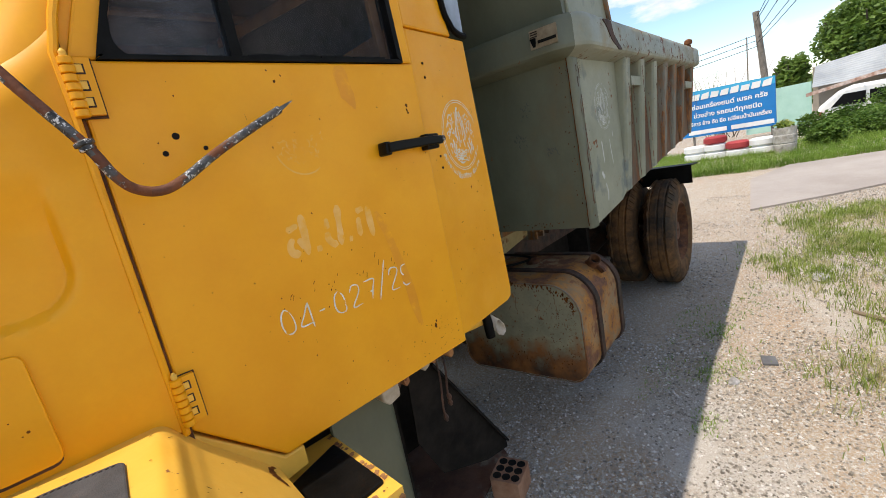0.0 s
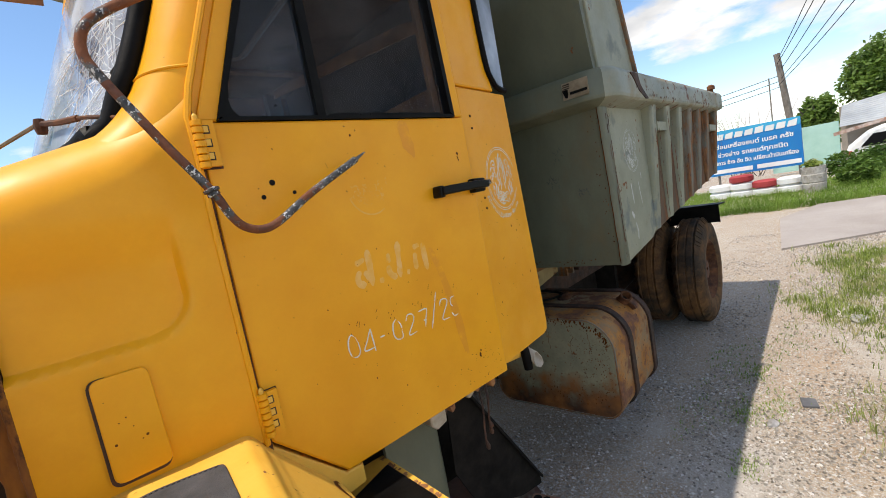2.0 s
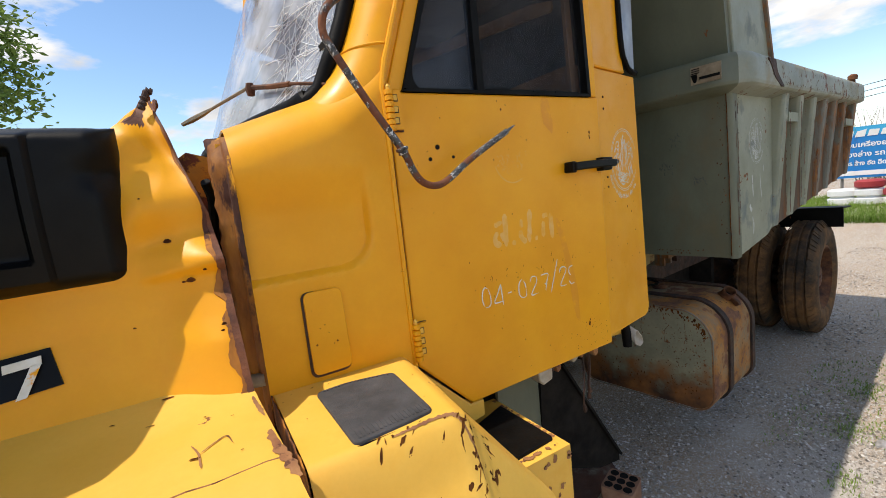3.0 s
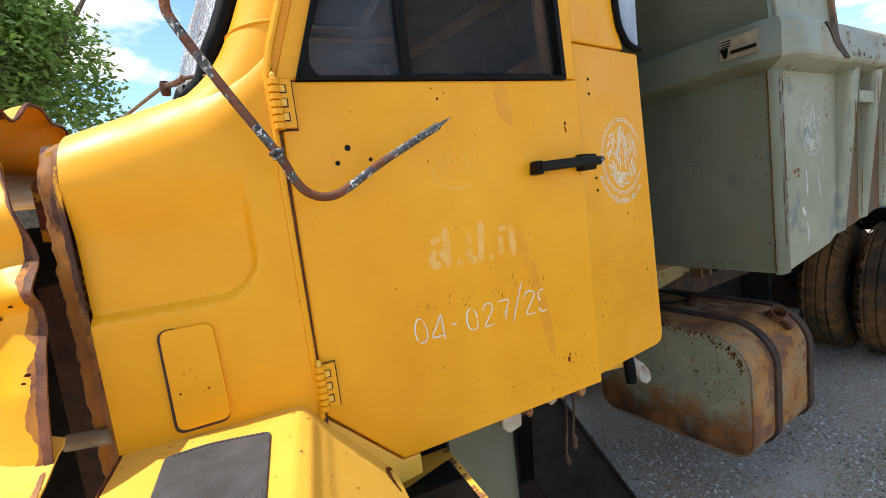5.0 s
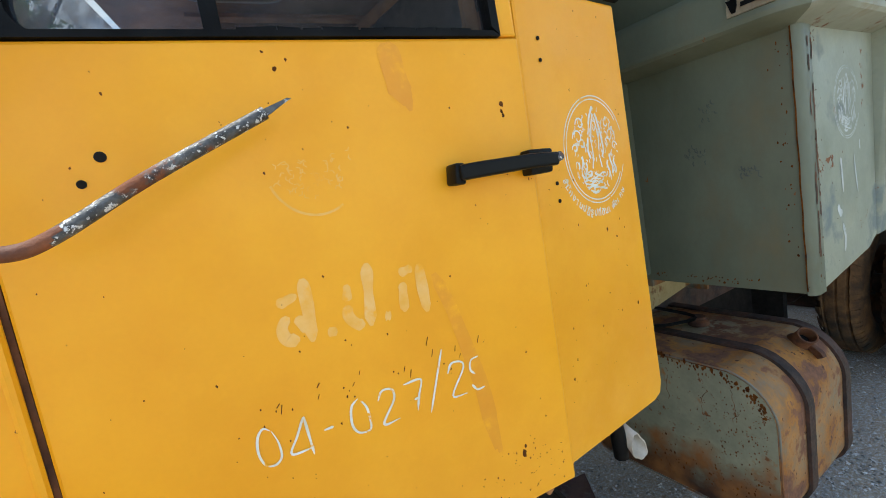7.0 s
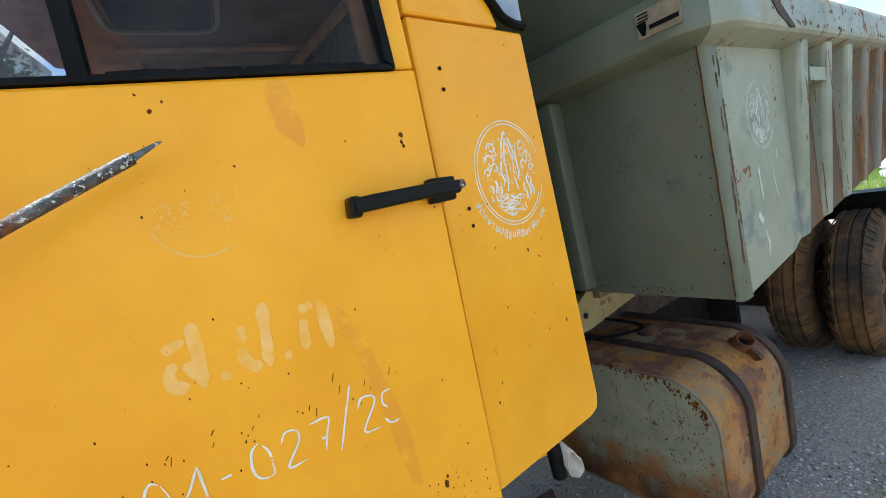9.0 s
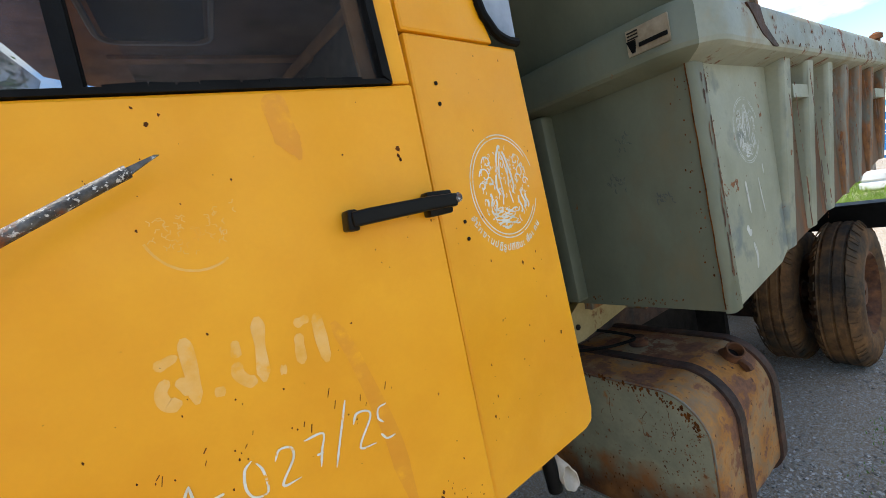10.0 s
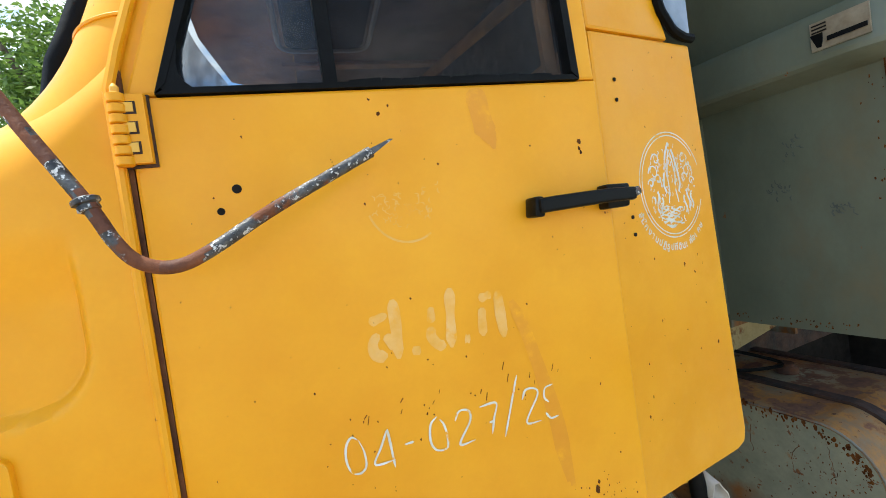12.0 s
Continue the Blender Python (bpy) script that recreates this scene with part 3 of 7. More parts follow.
def build_cab():
    cab = thing("cab", "", "")
    cab.parent = truck
    # cowl side that rolls over into the top
    def cowl(u, v):
        x = -0.415 + 0.405 * u
        top = 2.07 + 0.34 * (x + 0.41) + 2.2 * max(0.0, x + 0.2) ** 2
        R = 0.13
        zs = top - R
        inset = 0.0
        if v < 0.62:
            z = 1.372 + (zs - 1.372) * v / 0.62
            y = 0.0
        elif v < 0.86:
            a = (v - 0.62) / 0.24 * math.pi / 2
            z, y = zs + R * math.sin(a), R * (1 - math.cos(a))
        else:
            z, y = top, R + (v - 0.86) / 0.14 * 0.9
        # shallow pressing with a rounded lower corner
        dx, dz = (-0.19 - x), (z - 1.78)
        d = min(dx, dz) if dx > 0 and dz > 0 else -math.hypot(min(dx, 0), min(dz, 0))
        y += 0.024 * sstep(-0.102, -0.082, d) * (1 - sstep(1.84, 1.97, z))
        return Vector((x, y, z))
    bm = bmesh.new()
    sheet(bm, cowl, 84, 170, -0.006)
    part("cowl_panel", bm, yellow, cab)
    bm = bmesh.new()
    tube(bm, [(-0.016, -0.004, 1.36), (-0.018, -0.005, 1.9), (-0.018, -0.004, 2.16), (0.0, 0.002, 2.23), (0.17, 0.01, 2.7), (0.235, 0.012, 2.88)], 0.008, 8)
    part("door_gutter", bm, yellow, cab)
    bm = bmesh.new()
    prism(bm, [(-0.012, 1.3), (-0.0035, 1.3), (-0.0035, 2.2), (-0.012, 2.2)], 0.004, 0.05, xz)
    part("door_gap", bm, rust, cab)
    # A pillar
    bm = bmesh.new()
    def pillar(u, v):
        z = 2.09 + 0.79 * v
        x0 = 0.0 + 0.345 * (z - 2.17)
        a = u * math.pi * 0.55
        w = 0.10 + 0.09 * math.exp(-(z - 2.13) / 0.07)
        return Vector((x0 - 0.012 - w * math.sin(a), 0.004 + 0.11 * (1 - math.cos(a)), z))
    sheet(bm, pillar, 20, 40, -0.006)
    pil = part("pillar", bm, yellow, cab)
    bm = bmesh.new()
    tube(bm, [pillar(k / 12, 0.243 - 0.016 * (k / 12)) + Vector((0, -0.001, 0)) for k in range(13)], 0.0035, 6)
    part("weld_seam", bm, yellow, pil)
    bm = bmesh.new()
    prism(bm, [(-0.03, 2.13), (0.01, 2.13), (0.267, 2.88), (0.21, 2.88)], 0.014, 0.06, xz)
    part("pillar_return", bm, yellow, cab)
    # rear corner panel
    A = math.atan(0.25)
    def pan(u, v, w):
        return Vector((0.866 + u * math.cos(A) - w * math.sin(A), 0.03 + u * math.sin(A) + w * math.cos(A), v))
    bm = bmesh.new()
    prism(bm, [(0.0, 1.205), (0.40, 1.19), (0.437, 1.2), (0.447, 1.235), (0.42, 1.7), (0.385, 2.275), (0.0, 2.27)], 0.0, 0.03, pan)
    prism(bm, [(0.0, 2.274), (0.30, 2.279), (0.25, 2.4), (0.22, 2.88), (-0.03, 2.88)], 0.003, 0.03, pan)
    bevel(bm, 0.008, 2)
    panel = part("corner_panel", bm, yellow, cab)
    bm = bmesh.new()
    tube(bm, smooth_path([pan(0.225, 2.88, -0.004), pan(0.25, 2.42, -0.004), pan(0.29, 2.32, -0.004), pan(0.34, 2.292, -0.004), pan(0.39, 2.29, -0.004)], 4), 0.012, 8)
    part("corner_seal", bm, black_rubber, panel)
    bm = bmesh.new()
    prism(bm, [(0.24, 2.88), (0.262, 2.42), (0.3, 2.325), (0.345, 2.3), (0.40, 2.3), (0.40, 2.88)], 0.004, 0.008, pan)
    part("corner_pane", bm, screen_glass, panel)
    for u, v in ((0.066, 2.12), (0.066, 2.165), (0.072, 1.855), (0.074, 1.815)):
        bm = bmesh.new()
        q = pan(u, v, -0.001)
        lathe(bm, [(0.0045, 0), (0.0045, 0.002)], Matrix.Translation(q) @ pose(0, 0, 0, 90, 0, math.degrees(A)), 10)
        part("bolt_hole", bm, dark_void, panel)
    # shell behind: roof, back, far side, floor
    bm = bmesh.new()
    prism(bm, [(0.2, -0.02), (0.85, -0.02), (1.3, 0.1), (1.3, 2.15), (0.2, 2.15)], 2.9, 2.96, xy)
    bevel(bm, 0.03, 3)
    part("roof", bm, yellow, cab)
    bm = bmesh.new()
    prism(bm, [(0.235, 2.745), (0.86, 2.745), (0.86, 2.9), (0.27, 2.9)], 0.006, 0.04, xz)
    part("roof_side", bm, yellow, cab)
    lip = [(0.26, 0.1), (0.13, 0.15), (0.07, 0.28), (-0.02, 0.53), (-0.09, 0.92), (-0.12, 1.3), (-0.08, 1.8), (0.26, 2.1)]
    bm = bmesh.new()
    prism(bm, lip, 2.896, 2.955, xy)
    part("screen_header", bm, yellow, cab)
    bm = bmesh.new()
    prism(bm, lip, 2.862, 2.892, xy)
    part("header_lining", bm, trim_brown, cab)
    bm = bmesh.new()
    box(bm, 0.262, 1.12, 0.05, 2.12, 2.86, 2.89)
    part("headliner", bm, cab_lining, cab, "dark brown headliner")
    hatch = [(q[0], q[1], 2.855) for q in rounded([(0.2, 0.62), (0.62, 0.62), (0.62, 1.42), (0.2, 1.42)], 0.09)]
    bm = bmesh.new()
    tube(bm, hatch + hatch[:1], 0.012, 6)
    part("hatch_frame", bm, zinc_old, cab, "grey roof hatch frame")
    bm = bmesh.new()
    prism(bm, rounded([(0.23, 0.65), (0.59, 0.65), (0.59, 1.39), (0.23, 1.39)], 0.07), 2.848, 2.86, xy)
    part("hatch_panel", bm, dark_void, cab)
    for y in (0.5, 1.56):
        bm = bmesh.new()
        box(bm, 0.2, 1.11, y, y + 0.06, 2.842, 2.86)
        bevel(bm, 0.006, 1)
        part("roof_rib", bm, trim_brown, cab)
    bm = bmesh.new()
    box(bm, 1.12, 1.15, 0.2, 2.1, 1.26, 2.89)
    part("rear_lining", bm, grip_grey, cab, "dark grey rear lining")
    bm = bmesh.new()
    box(bm, -0.3, 1.29, 2.12, 2.16, 1.2, 2.16)
    box(bm, 0.05, 0.25, 2.12, 2.16, 2.16, 2.89)
    box(bm, 0.8, 1.29, 2.12, 2.16, 2.16, 2.89)
    box(bm, 0.25, 0.8, 2.12, 2.16, 2.66, 2.89)
    part("far_side", bm, trim_brown, cab, "brown far side lining")
    bm = bmesh.new()
    box(bm, 0.95, 1.05, 2.03, 2.115, 2.1, 2.86)
    bevel(bm, 0.008, 1)
    post_ob = part("far_post", bm, zinc_old, cab, "grey perforated post")
    for k in range(5):
        bm = bmesh.new()
        lathe(bm, [(0.012, 0), (0.012, 0.003)], pose(1.0, 2.029, 2.3 + 0.12 * k, 90, 0, 0), 10)
        part("post_hole", bm, dark_void, post_ob)
    bm = bmesh.new()
    box(bm, -0.38, 1.2, 0.2, 2.12, 1.25, 1.29)
    box(bm, -0.40, -0.36, 0.1, 2.1, 1.2, 2.05)
    part("cab_shell", bm, cab_lining, cab)
    bm = bmesh.new()
    prism(bm, [(-0.028, -0.022), (0.028, -0.022), (0.028, 0.022), (-0.028, 0.022)], 0.0, 1.0, lambda u, v, w: Vector((1.145, 0.45, 2.70)).lerp(Vector((1.0, 1.95, 2.842)), w) + Vector((u * 0.4, 0, v)) + Vector((-0.02, 0, u * 0.8)))
    bevel(bm, 0.006, 1)
    part("header_bar", bm, trim_brown, cab, "brown trim bar")
    bm = bmesh.new()
    prism(bm, [(0.764, 2.16), (0.792, 2.16), (0.772, 2.66), (0.744, 2.66)], 0.045, 0.06, xz)
    part("frame_trim", bm, trim_brown, cab, "brown window frame trim")
    bm = bmesh.new()
    box(bm, 0.1, 0.85, 2.08, 2.115, 1.35, 2.14)
    bevel(bm, 0.03, 3)
    part("far_door_card", bm, trim_brown, cab)
    bm = bmesh.new()
    box(bm, -0.28, 0.0, 0.2, 2.0, 1.85, 2.1)
    bevel(bm, 0.06, 3)
    part("dashboard", bm, trim_brown, cab, "brown dashboard")
    bm = bmesh.new()
    lathe(bm, [(0.21, -0.012), (0.222, 0.0), (0.21, 0.012), (0.198, 0.0)], pose(0.22, 0.55, 2.12, 0, -55, 0), 36, True)
    part("steering_wheel", bm, black_plastic, cab)
    bm = bmesh.new()
    box(bm, 0.55, 1.05, 0.25, 0.75, 1.55, 1.72)
    box(bm, 0.98, 1.14, 0.25, 0.75, 1.7, 2.35)
    bevel(bm, 0.05, 3)
    part("seat", bm, trim_brown, cab, "brown cab seat")
    bm = bmesh.new()
    box(bm, 0.55, 1.05, 1.35, 1.85, 1.55, 1.72)
    box(bm, 0.98, 1.14, 1.35, 1.85, 1.7, 2.3)
    bevel(bm, 0.05, 3)
    part("seat", bm, trim_brown, cab, "brown cab seat")
    # windscreen: wraps round the front corner
    base = smooth_path([(-0.175, 0.135, 2.15), (-0.195, 0.185, 2.14), (-0.225, 0.27, 2.135), (-0.31, 0.52, 2.13), (-0.38, 0.9, 2.13), (-0.41, 1.3, 2.13), (-0.37, 1.8, 2.13)], 8)
    top = [Vector((p.x + 0.277, p.y + 0.037, 2.88)) for p in base]
    def scr(u, v, inset=0.0):
        k = u * (len(base) - 1)
        i = min(int(k), len(base) - 2)
        a, b = base[i].lerp(base[i + 1], k - i), top[i].lerp(top[i + 1], k - i)
        q = a.lerp(b, v)
        edge = pillar(1.0, (q.z - 2.09) / 0.79)
        q += (edge - Vector((-0.175 + 0.277 * v, 0.135 + 0.037 * v, q.z))) * math.exp(-u * 9.0)
        return q
    bm = bmesh.new()
    sheet(bm, lambda u, v: scr(0.03 + 0.97 * u, 0.03 + 0.94 * v), 40, 8)
    screen = part("windscreen", bm, screen_glass, cab, "cracked dusty windscreen with sky reflection in its tint")
    screen.visible_shadow = False
    bm = bmesh.new()
    tube(bm, [scr(0.0, 0.98 - 0.9 * i / 16) + Vector((-0.02, -0.02, 0)) for i in range(16)] + [scr(0.004, 0.05), scr(0.015, 0.02), scr(0.035, 0.0)] + [scr(0.035 + 0.965 * i / 24, 0.0) + Vector((0, 0, 0.018)) for i in range(1, 25)], 0.024, 10)
    part("windscreen_seal", bm, black_rubber, screen, "black rubber windscreen seal")
    rng = random.Random(4)
    bm = bmesh.new()
    along_base = [sum((base[i + 1] - base[i]).length for i in range(k)) for k in range(len(base))]
    def on_screen(a, h):
        u = float(np.interp(a, along_base, [k / (len(base) - 1) for k in range(len(base))]))
        return scr(max(0.012, u), min(0.96, max(0.03, h / 0.76))) + Vector((-0.003, -0.003, 0))
    for ca, chh, n, rad in ((0.035, 0.18, 40, 0.34), (0.1, 0.09, 22, 0.2), (0.2, 0.22, 18, 0.2), (0.13, 0.36, 26, 0.26), (0.3, 0.34, 12, 0.18)):
        spokes = []
        for k in range(n):
            a = 2 * math.pi * k / n + rng.uniform(-0.09, 0.09)
            p, pts, reach = (ca, chh), [], rng.randint(4, 9)
            for st in range(reach):
                pts.append(p)
                a += rng.uniform(-0.16, 0.16)
                d = rad * (0.05 + 0.03 * st) * rng.uniform(0.7, 1.2)
                p = (p[0] + d * math.cos(a), p[1] + d * math.sin(a))
            spokes.append(pts)
            tube(bm, [on_screen(*q) for q in pts], rng.choice((0.0005, 0.0008, 0.0012)), 4)
        for k in range(n):
            for st in (1, 2, 3, 4, 5):
                a, b_ = spokes[k], spokes[(k + 1) % n]
                if st < len(a) and st < len(b_) and rng.random() < 0.6:
                    tube(bm, [on_screen(*q) for q in (a[st], b_[st])], rng.choice((0.0005, 0.0009)), 4)
    tagged(part("cracks", bm, crack_white, screen, "white web of cracks"), kind="stuff")
    bm = bmesh.new()
    bm.faces.new([bm.verts.new(on_screen(0.035 + 0.013 * (1 + 0.35 * math.sin(3 * a)) * math.cos(a), 0.18 + 0.014 * (1 + 0.3 * math.cos(5 * a)) * math.sin(a)) + Vector((-0.002, -0.002, 0))) for a in (2 * math.pi * k / 18 for k in range(18))])
    part("punched_hole", bm, dark_void, screen, "ragged dark hole")
    bm = bmesh.new()
    box(bm, -0.30, -0.2, 0.3, 0.45, 2.585, 2.63)
    bevel(bm, 0.01, 2)
    part("marker_lamp", bm, trim_brown, cab)
    return cab, pan


cab, pan = build_cab()


def build_mirror_arm():
    bm = bmesh.new()
    pts = smooth_path([(0.12, 0.0, 2.53), (0.0, -0.03, 2.44), (-0.12, -0.055, 2.36), (-0.166, -0.064, 2.318), (-0.18, -0.066, 2.272), (-0.165, -0.072, 2.226), (-0.097, -0.088, 2.1), (-0.026, -0.104, 1.978), (-0.002, -0.104, 1.925), (0.022, -0.104, 1.894), (0.06, -0.104, 1.882), (0.105, -0.1, 1.896), (0.2, -0.08, 1.95), (0.355, -0.056, 2.026)], 12)
    tube(bm, pts, 0.0095, 12)
    lathe(bm, [(0.010, -0.011), (0.0135, -0.009), (0.0125, -0.002), (0.0165, 0.0), (0.0165, 0.006), (0.010, 0.009)], Matrix.Translation((-0.026, -0.104, 1.978)) @ Vector((-0.28, 0, 1)).to_track_quat("Z", "Y").to_matrix().to_4x4(), 10)
    prism(bm, [(-0.006, 0), (0.006, 0), (0.003, 0.045), (0, 0.05), (-0.002, 0.03)], -0.0025, 0.0025, lambda u, v, w: Vector((0.352, -0.056, 2.024)) + Vector((0.87, 0.1, 0.43)) * v + Vector((-0.43, 0, 0.87)) * u + Vector((0, 1, 0)) * w)
    arm = part("mirror_arm", bm, steel_worn, truck, "bent broken mirror bracket of worn rusty tube")
    arm.data.materials.append(maroon)
    for f in arm.data.polygons:
        c = f.center
        k = 0.42 * sstep(1.9, 1.96, c.z) * (1 - sstep(0.0, 0.1, c.x)) * (1 - sstep(2.2, 2.3, c.z)) + 0.7 * math.exp(-((c.x - 0.08) / 0.035) ** 2) * (1 - sstep(1.9, 1.92, c.z)) + 0.5 * sstep(2.4, 2.5, c.z)
        f.material_index = 1 if k + 0.5 * noise.noise(c * 28) > 0.45 else 0


build_mirror_arm()


def build_front():
    front = thing("front_end", "", "")
    front.parent = truck
    # service flap on the cowl
    # Dark plate peeping out left and below paints the flap's own shadow.
    bm = bmesh.new()
    prism(bm, rounded([(-0.311, 1.422), (-0.204, 1.423), (-0.208, 1.645), (-0.311, 1.649)], 0.022), -0.0125, 0.02, xz)
    part("flap_gasket", bm, dark_rust, front)
    bm = bmesh.new()
    prism(bm, rounded([(-0.305, 1.428), (-0.2025, 1.43), (-0.207, 1.647), (-0.306, 1.648)], 0.02), -0.017, 0.0, xz)
    bevel(bm, 0.003, 2)
    flap = part("service_flap", bm, yellow, front)
    bm = bmesh.new()
    for x, z, r in ((-0.275, 1.55, 0.0016), (-0.262, 1.557, 0.0016), (-0.254, 1.535, 0.0014), (-0.235, 1.508, 0.003), (-0.288, 1.509, 0.003), (-0.244, 1.503, 0.0016), (-0.29, 1.60, 0.001)):
        lathe(bm, [(r, 0), (r * 0.7, 0.0008)], pose(x, -0.0169, z, 90, 0, 0), 7)
    tagged(part("rust_dot", bm, chip_mat, flap, "small rust dots"), kind="stuff")
    # bonnet side, crumpled towards its rear edge
    EZ = (1.49, 1.6, 1.64, 1.76, 1.873, 2.0, 2.06, 2.17)
    EX = (-0.458, -0.462, -0.464, -0.467, -0.481, -0.52, -0.535, -0.562)
    LZ, LY = (1.49, 1.65, 1.735, 1.8, 1.99, 2.06, 2.17), (-0.082, -0.025, -0.005, 0.0, 0.03, 0.075, 0.165)
    FZ, FY = (1.49, 1.6, 1.7, 1.745, 1.776, 1.83, 1.9), (-0.06, -0.065, -0.032, -0.036, -0.052, -0.012, 0.0)
    def bonnet(u, v):
        zt = 2.055 + 0.035 * sstep(0.88, 0.93, u) + 0.08 * sstep(0.93, 1.0, u)
        z = 1.49 + (zt - 1.49) * v
        x = -1.6 + (float(np.interp(z, EZ, EX)) + 1.6) * u
        k = sstep(-0.66, -0.60, x) * sstep(1.77, 1.82, z)
        y = float(np.interp(z, LZ, LY)) + sstep(-0.63, -0.475, x) * float(np.interp(z, FZ, FY))
        y -= 0.008 * sstep(-0.64, -0.6, x) * math.exp(-((z - 1.755 - 0.1 * (x + 0.55)) / 0.014) ** 2)
        bow = z - 1.1 * (x + 0.56) ** 2 * (1 if x > -0.56 else -3)
        y += k * (0.015 * math.sin((bow - 1.78) * 2 * math.pi / 0.17) + 0.022 * noise.noise((x * 6, z * 5, 3.0)) + 0.01 * abs(noise.noise((x * 9, z * 7, 6.0))))
        y += 0.03 * math.exp(-((x + 0.557 + 0.35 * (z - 2.05)) / 0.028) ** 2 - ((z - 2.06) / 0.07) ** 2)
        y += 0.004 * sstep(-0.5, -0.465, x) * math.sin(z * 34 + 3 * math.sin(z * 11))
        return Vector((x, y, z))
    bm = bmesh.new()
    sheet(bm, bonnet, 170, 90, 0.004)
    bonnet_ob = part("bonnet", bm, yellow, front, "crumpled yellow bonnet with a torn rusty edge", sharp=60)
    bm = bmesh.new()
    for x, z, r in ((-0.565, 1.803, 0.006), (-0.535, 1.716, 0.007), (-0.549, 1.715, 0.003), (-0.65, 1.65, 0.0025), (-0.505, 1.72, 0.003), (-0.487, 1.612, 0.004), (-0.492, 1.603, 0.003), (-0.6, 1.905, 0.002)):
        u = (x + 1.6) / (float(np.interp(z, EZ, EX)) + 1.6)
        q = bonnet(u, (z - 1.49) / (2.055 - 1.49))
        bm.faces.new([bm.verts.new(q + Vector((r * math.cos(a) * (1.3 - 0.3 * math.sin(3 * a)), -0.005, 0.8 * r * math.sin(a)))) for a in (0.7 * k for k in range(9))])
    tagged(part("paint_chip", bm, chip_mat, bonnet_ob, "rusty pits"), kind="stuff")
    for name, mat, wide, off, lo in (("bonnet_edge", orange_rust, 0.03, -0.0035, 0.0), ("edge_rust", maroon, 0.02, -0.0055, 0.0)):
        bm = bmesh.new()
        def strip(s, w):
            v = lo + (1.0 - lo) * s
            wd = wide * (0.3 + 0.7 * (1 - sstep(0.45, 0.62, v))) * (0.45 + 0.9 * abs(noise.noise((v * 14, wide * 90, 1))) + 0.2 * abs(noise.noise((v * 45, 4, wide * 50))))
            return bonnet(1.0 - wd * w / 1.1 + 0.0015, v) + Vector((0, off, 0))
        sheet(bm, strip, 120, 3, 0.003)
        part(name, bm, mat, front, "torn rusty bonnet edge")
    # rusty flange along the cowl's front, turned inwards and flaking
    def flange(u, v):
        z = 1.2 + 0.845 * v
        lean = 0.13 * (1 - math.sqrt(max(0.0, 1 - (max(0.0, z - 1.938) / 0.13) ** 2)))
        x = float(np.interp(u, (0, 0.2, 0.3, 0.62, 0.75, 1.0), (-0.4145, -0.424, -0.426, -0.452, -0.457, -0.452)))
        y = float(np.interp(u, (0, 0.2, 0.3, 0.62, 0.75, 1.0), (-0.004, 0.0, 0.012, 0.022, 0.04, 0.085)))
        rag = 0.006 * noise.noise((z * 16, 1, 0)) + 0.004 * noise.noise((z * 47, 2, 0))
        return Vector((x + rag * sstep(0.25, 0.6, u) + 0.002 * noise.noise((z * 60, u * 6, 4)), y + lean + 0.004 * noise.noise((z * 22, u * 4, 5)) * sstep(0.1, 0.4, u), z))
    bm = bmesh.new()
    sheet(bm, flange, 26, 150, 0.003)
    part("bulkhead_edge", bm, flange_rust, front, "rusted flaking bulkhead flange", sharp=70)
    bm = bmesh.new()
    box(bm, -0.44, -0.415, 0.045, 1.9, 1.2, 2.03)
    part("bulkhead", bm, yellow_rust, front)
    bm = bmesh.new()
    prism(bm, [(-0.56, 1.86), (-0.45, 1.84), (-0.45, 2.03), (-0.5, 2.045), (-0.56, 2.0)], 0.28, 0.3, xz)
    part("inner_panel", bm, yellow_rust, front)
    bm = bmesh.new()
    HX, HY = (-1.3, -1.0, -0.95, -0.91, -0.85, -0.67, -0.63), (-0.25, -0.25, -0.235, -0.19, -0.035, -0.02, -0.005)
    def housing(u, v):
        x, z = -1.3 + 0.675 * u, 1.74 + 0.33 * v
        ex, ez = min(1.0, (1 - u) * 14), min(1.0, min(v, 1 - v) * 9)
        out = float(np.interp(x, HX, HY)) - 0.012 * math.sin(math.pi * v) * sstep(-0.62, -0.68, x)
        y = 0.05 + (out - 0.05) * math.sqrt(max(0.0, 1 - (1 - ex) ** 2)) * math.sqrt(max(0.0, 1 - (1 - ez) ** 2))
        y += 0.022 * math.exp(-((x + 0.66) / 0.03) ** 2 - ((z - 1.97) / 0.028) ** 2) + 0.006 * noise.noise((x * 5, z * 5, 4)) - 0.012 * sstep(-0.752, -0.758, x) * sstep(0.06, 0.1, v) * sstep(0.96, 0.92, v)
        y += 0.03 * sstep(-0.775, -0.785, x) * sstep(0.2, 0.24, v) * sstep(0.86, 0.82, v)
        return Vector((x, y, z))
    sheet(bm, housing, 150, 60, 0.008)
    part("lamp_housing", bm, black_plastic, front, "dented black plastic housing")
    def flank(x, z, w):
        u = (x + 1.6) / (float(np.interp(z, EZ, EX)) + 1.6)
        return bonnet(u, (z - 1.49) / (2.055 - 1.49)) + Vector((0, -0.005 - w, 0))
    bm = bmesh.new()
    sheet(bm, lambda s, t: flank(-1.2 + (0.415 + 0.014 * (1 - t)) * s, 1.535 + 0.042 * s + (0.082 - 0.012 * s) * t, 0.0), 20, 4, 0.006)
    badge = part("badge_plate", bm, black_plastic, front, "black badge plate with a pale number")
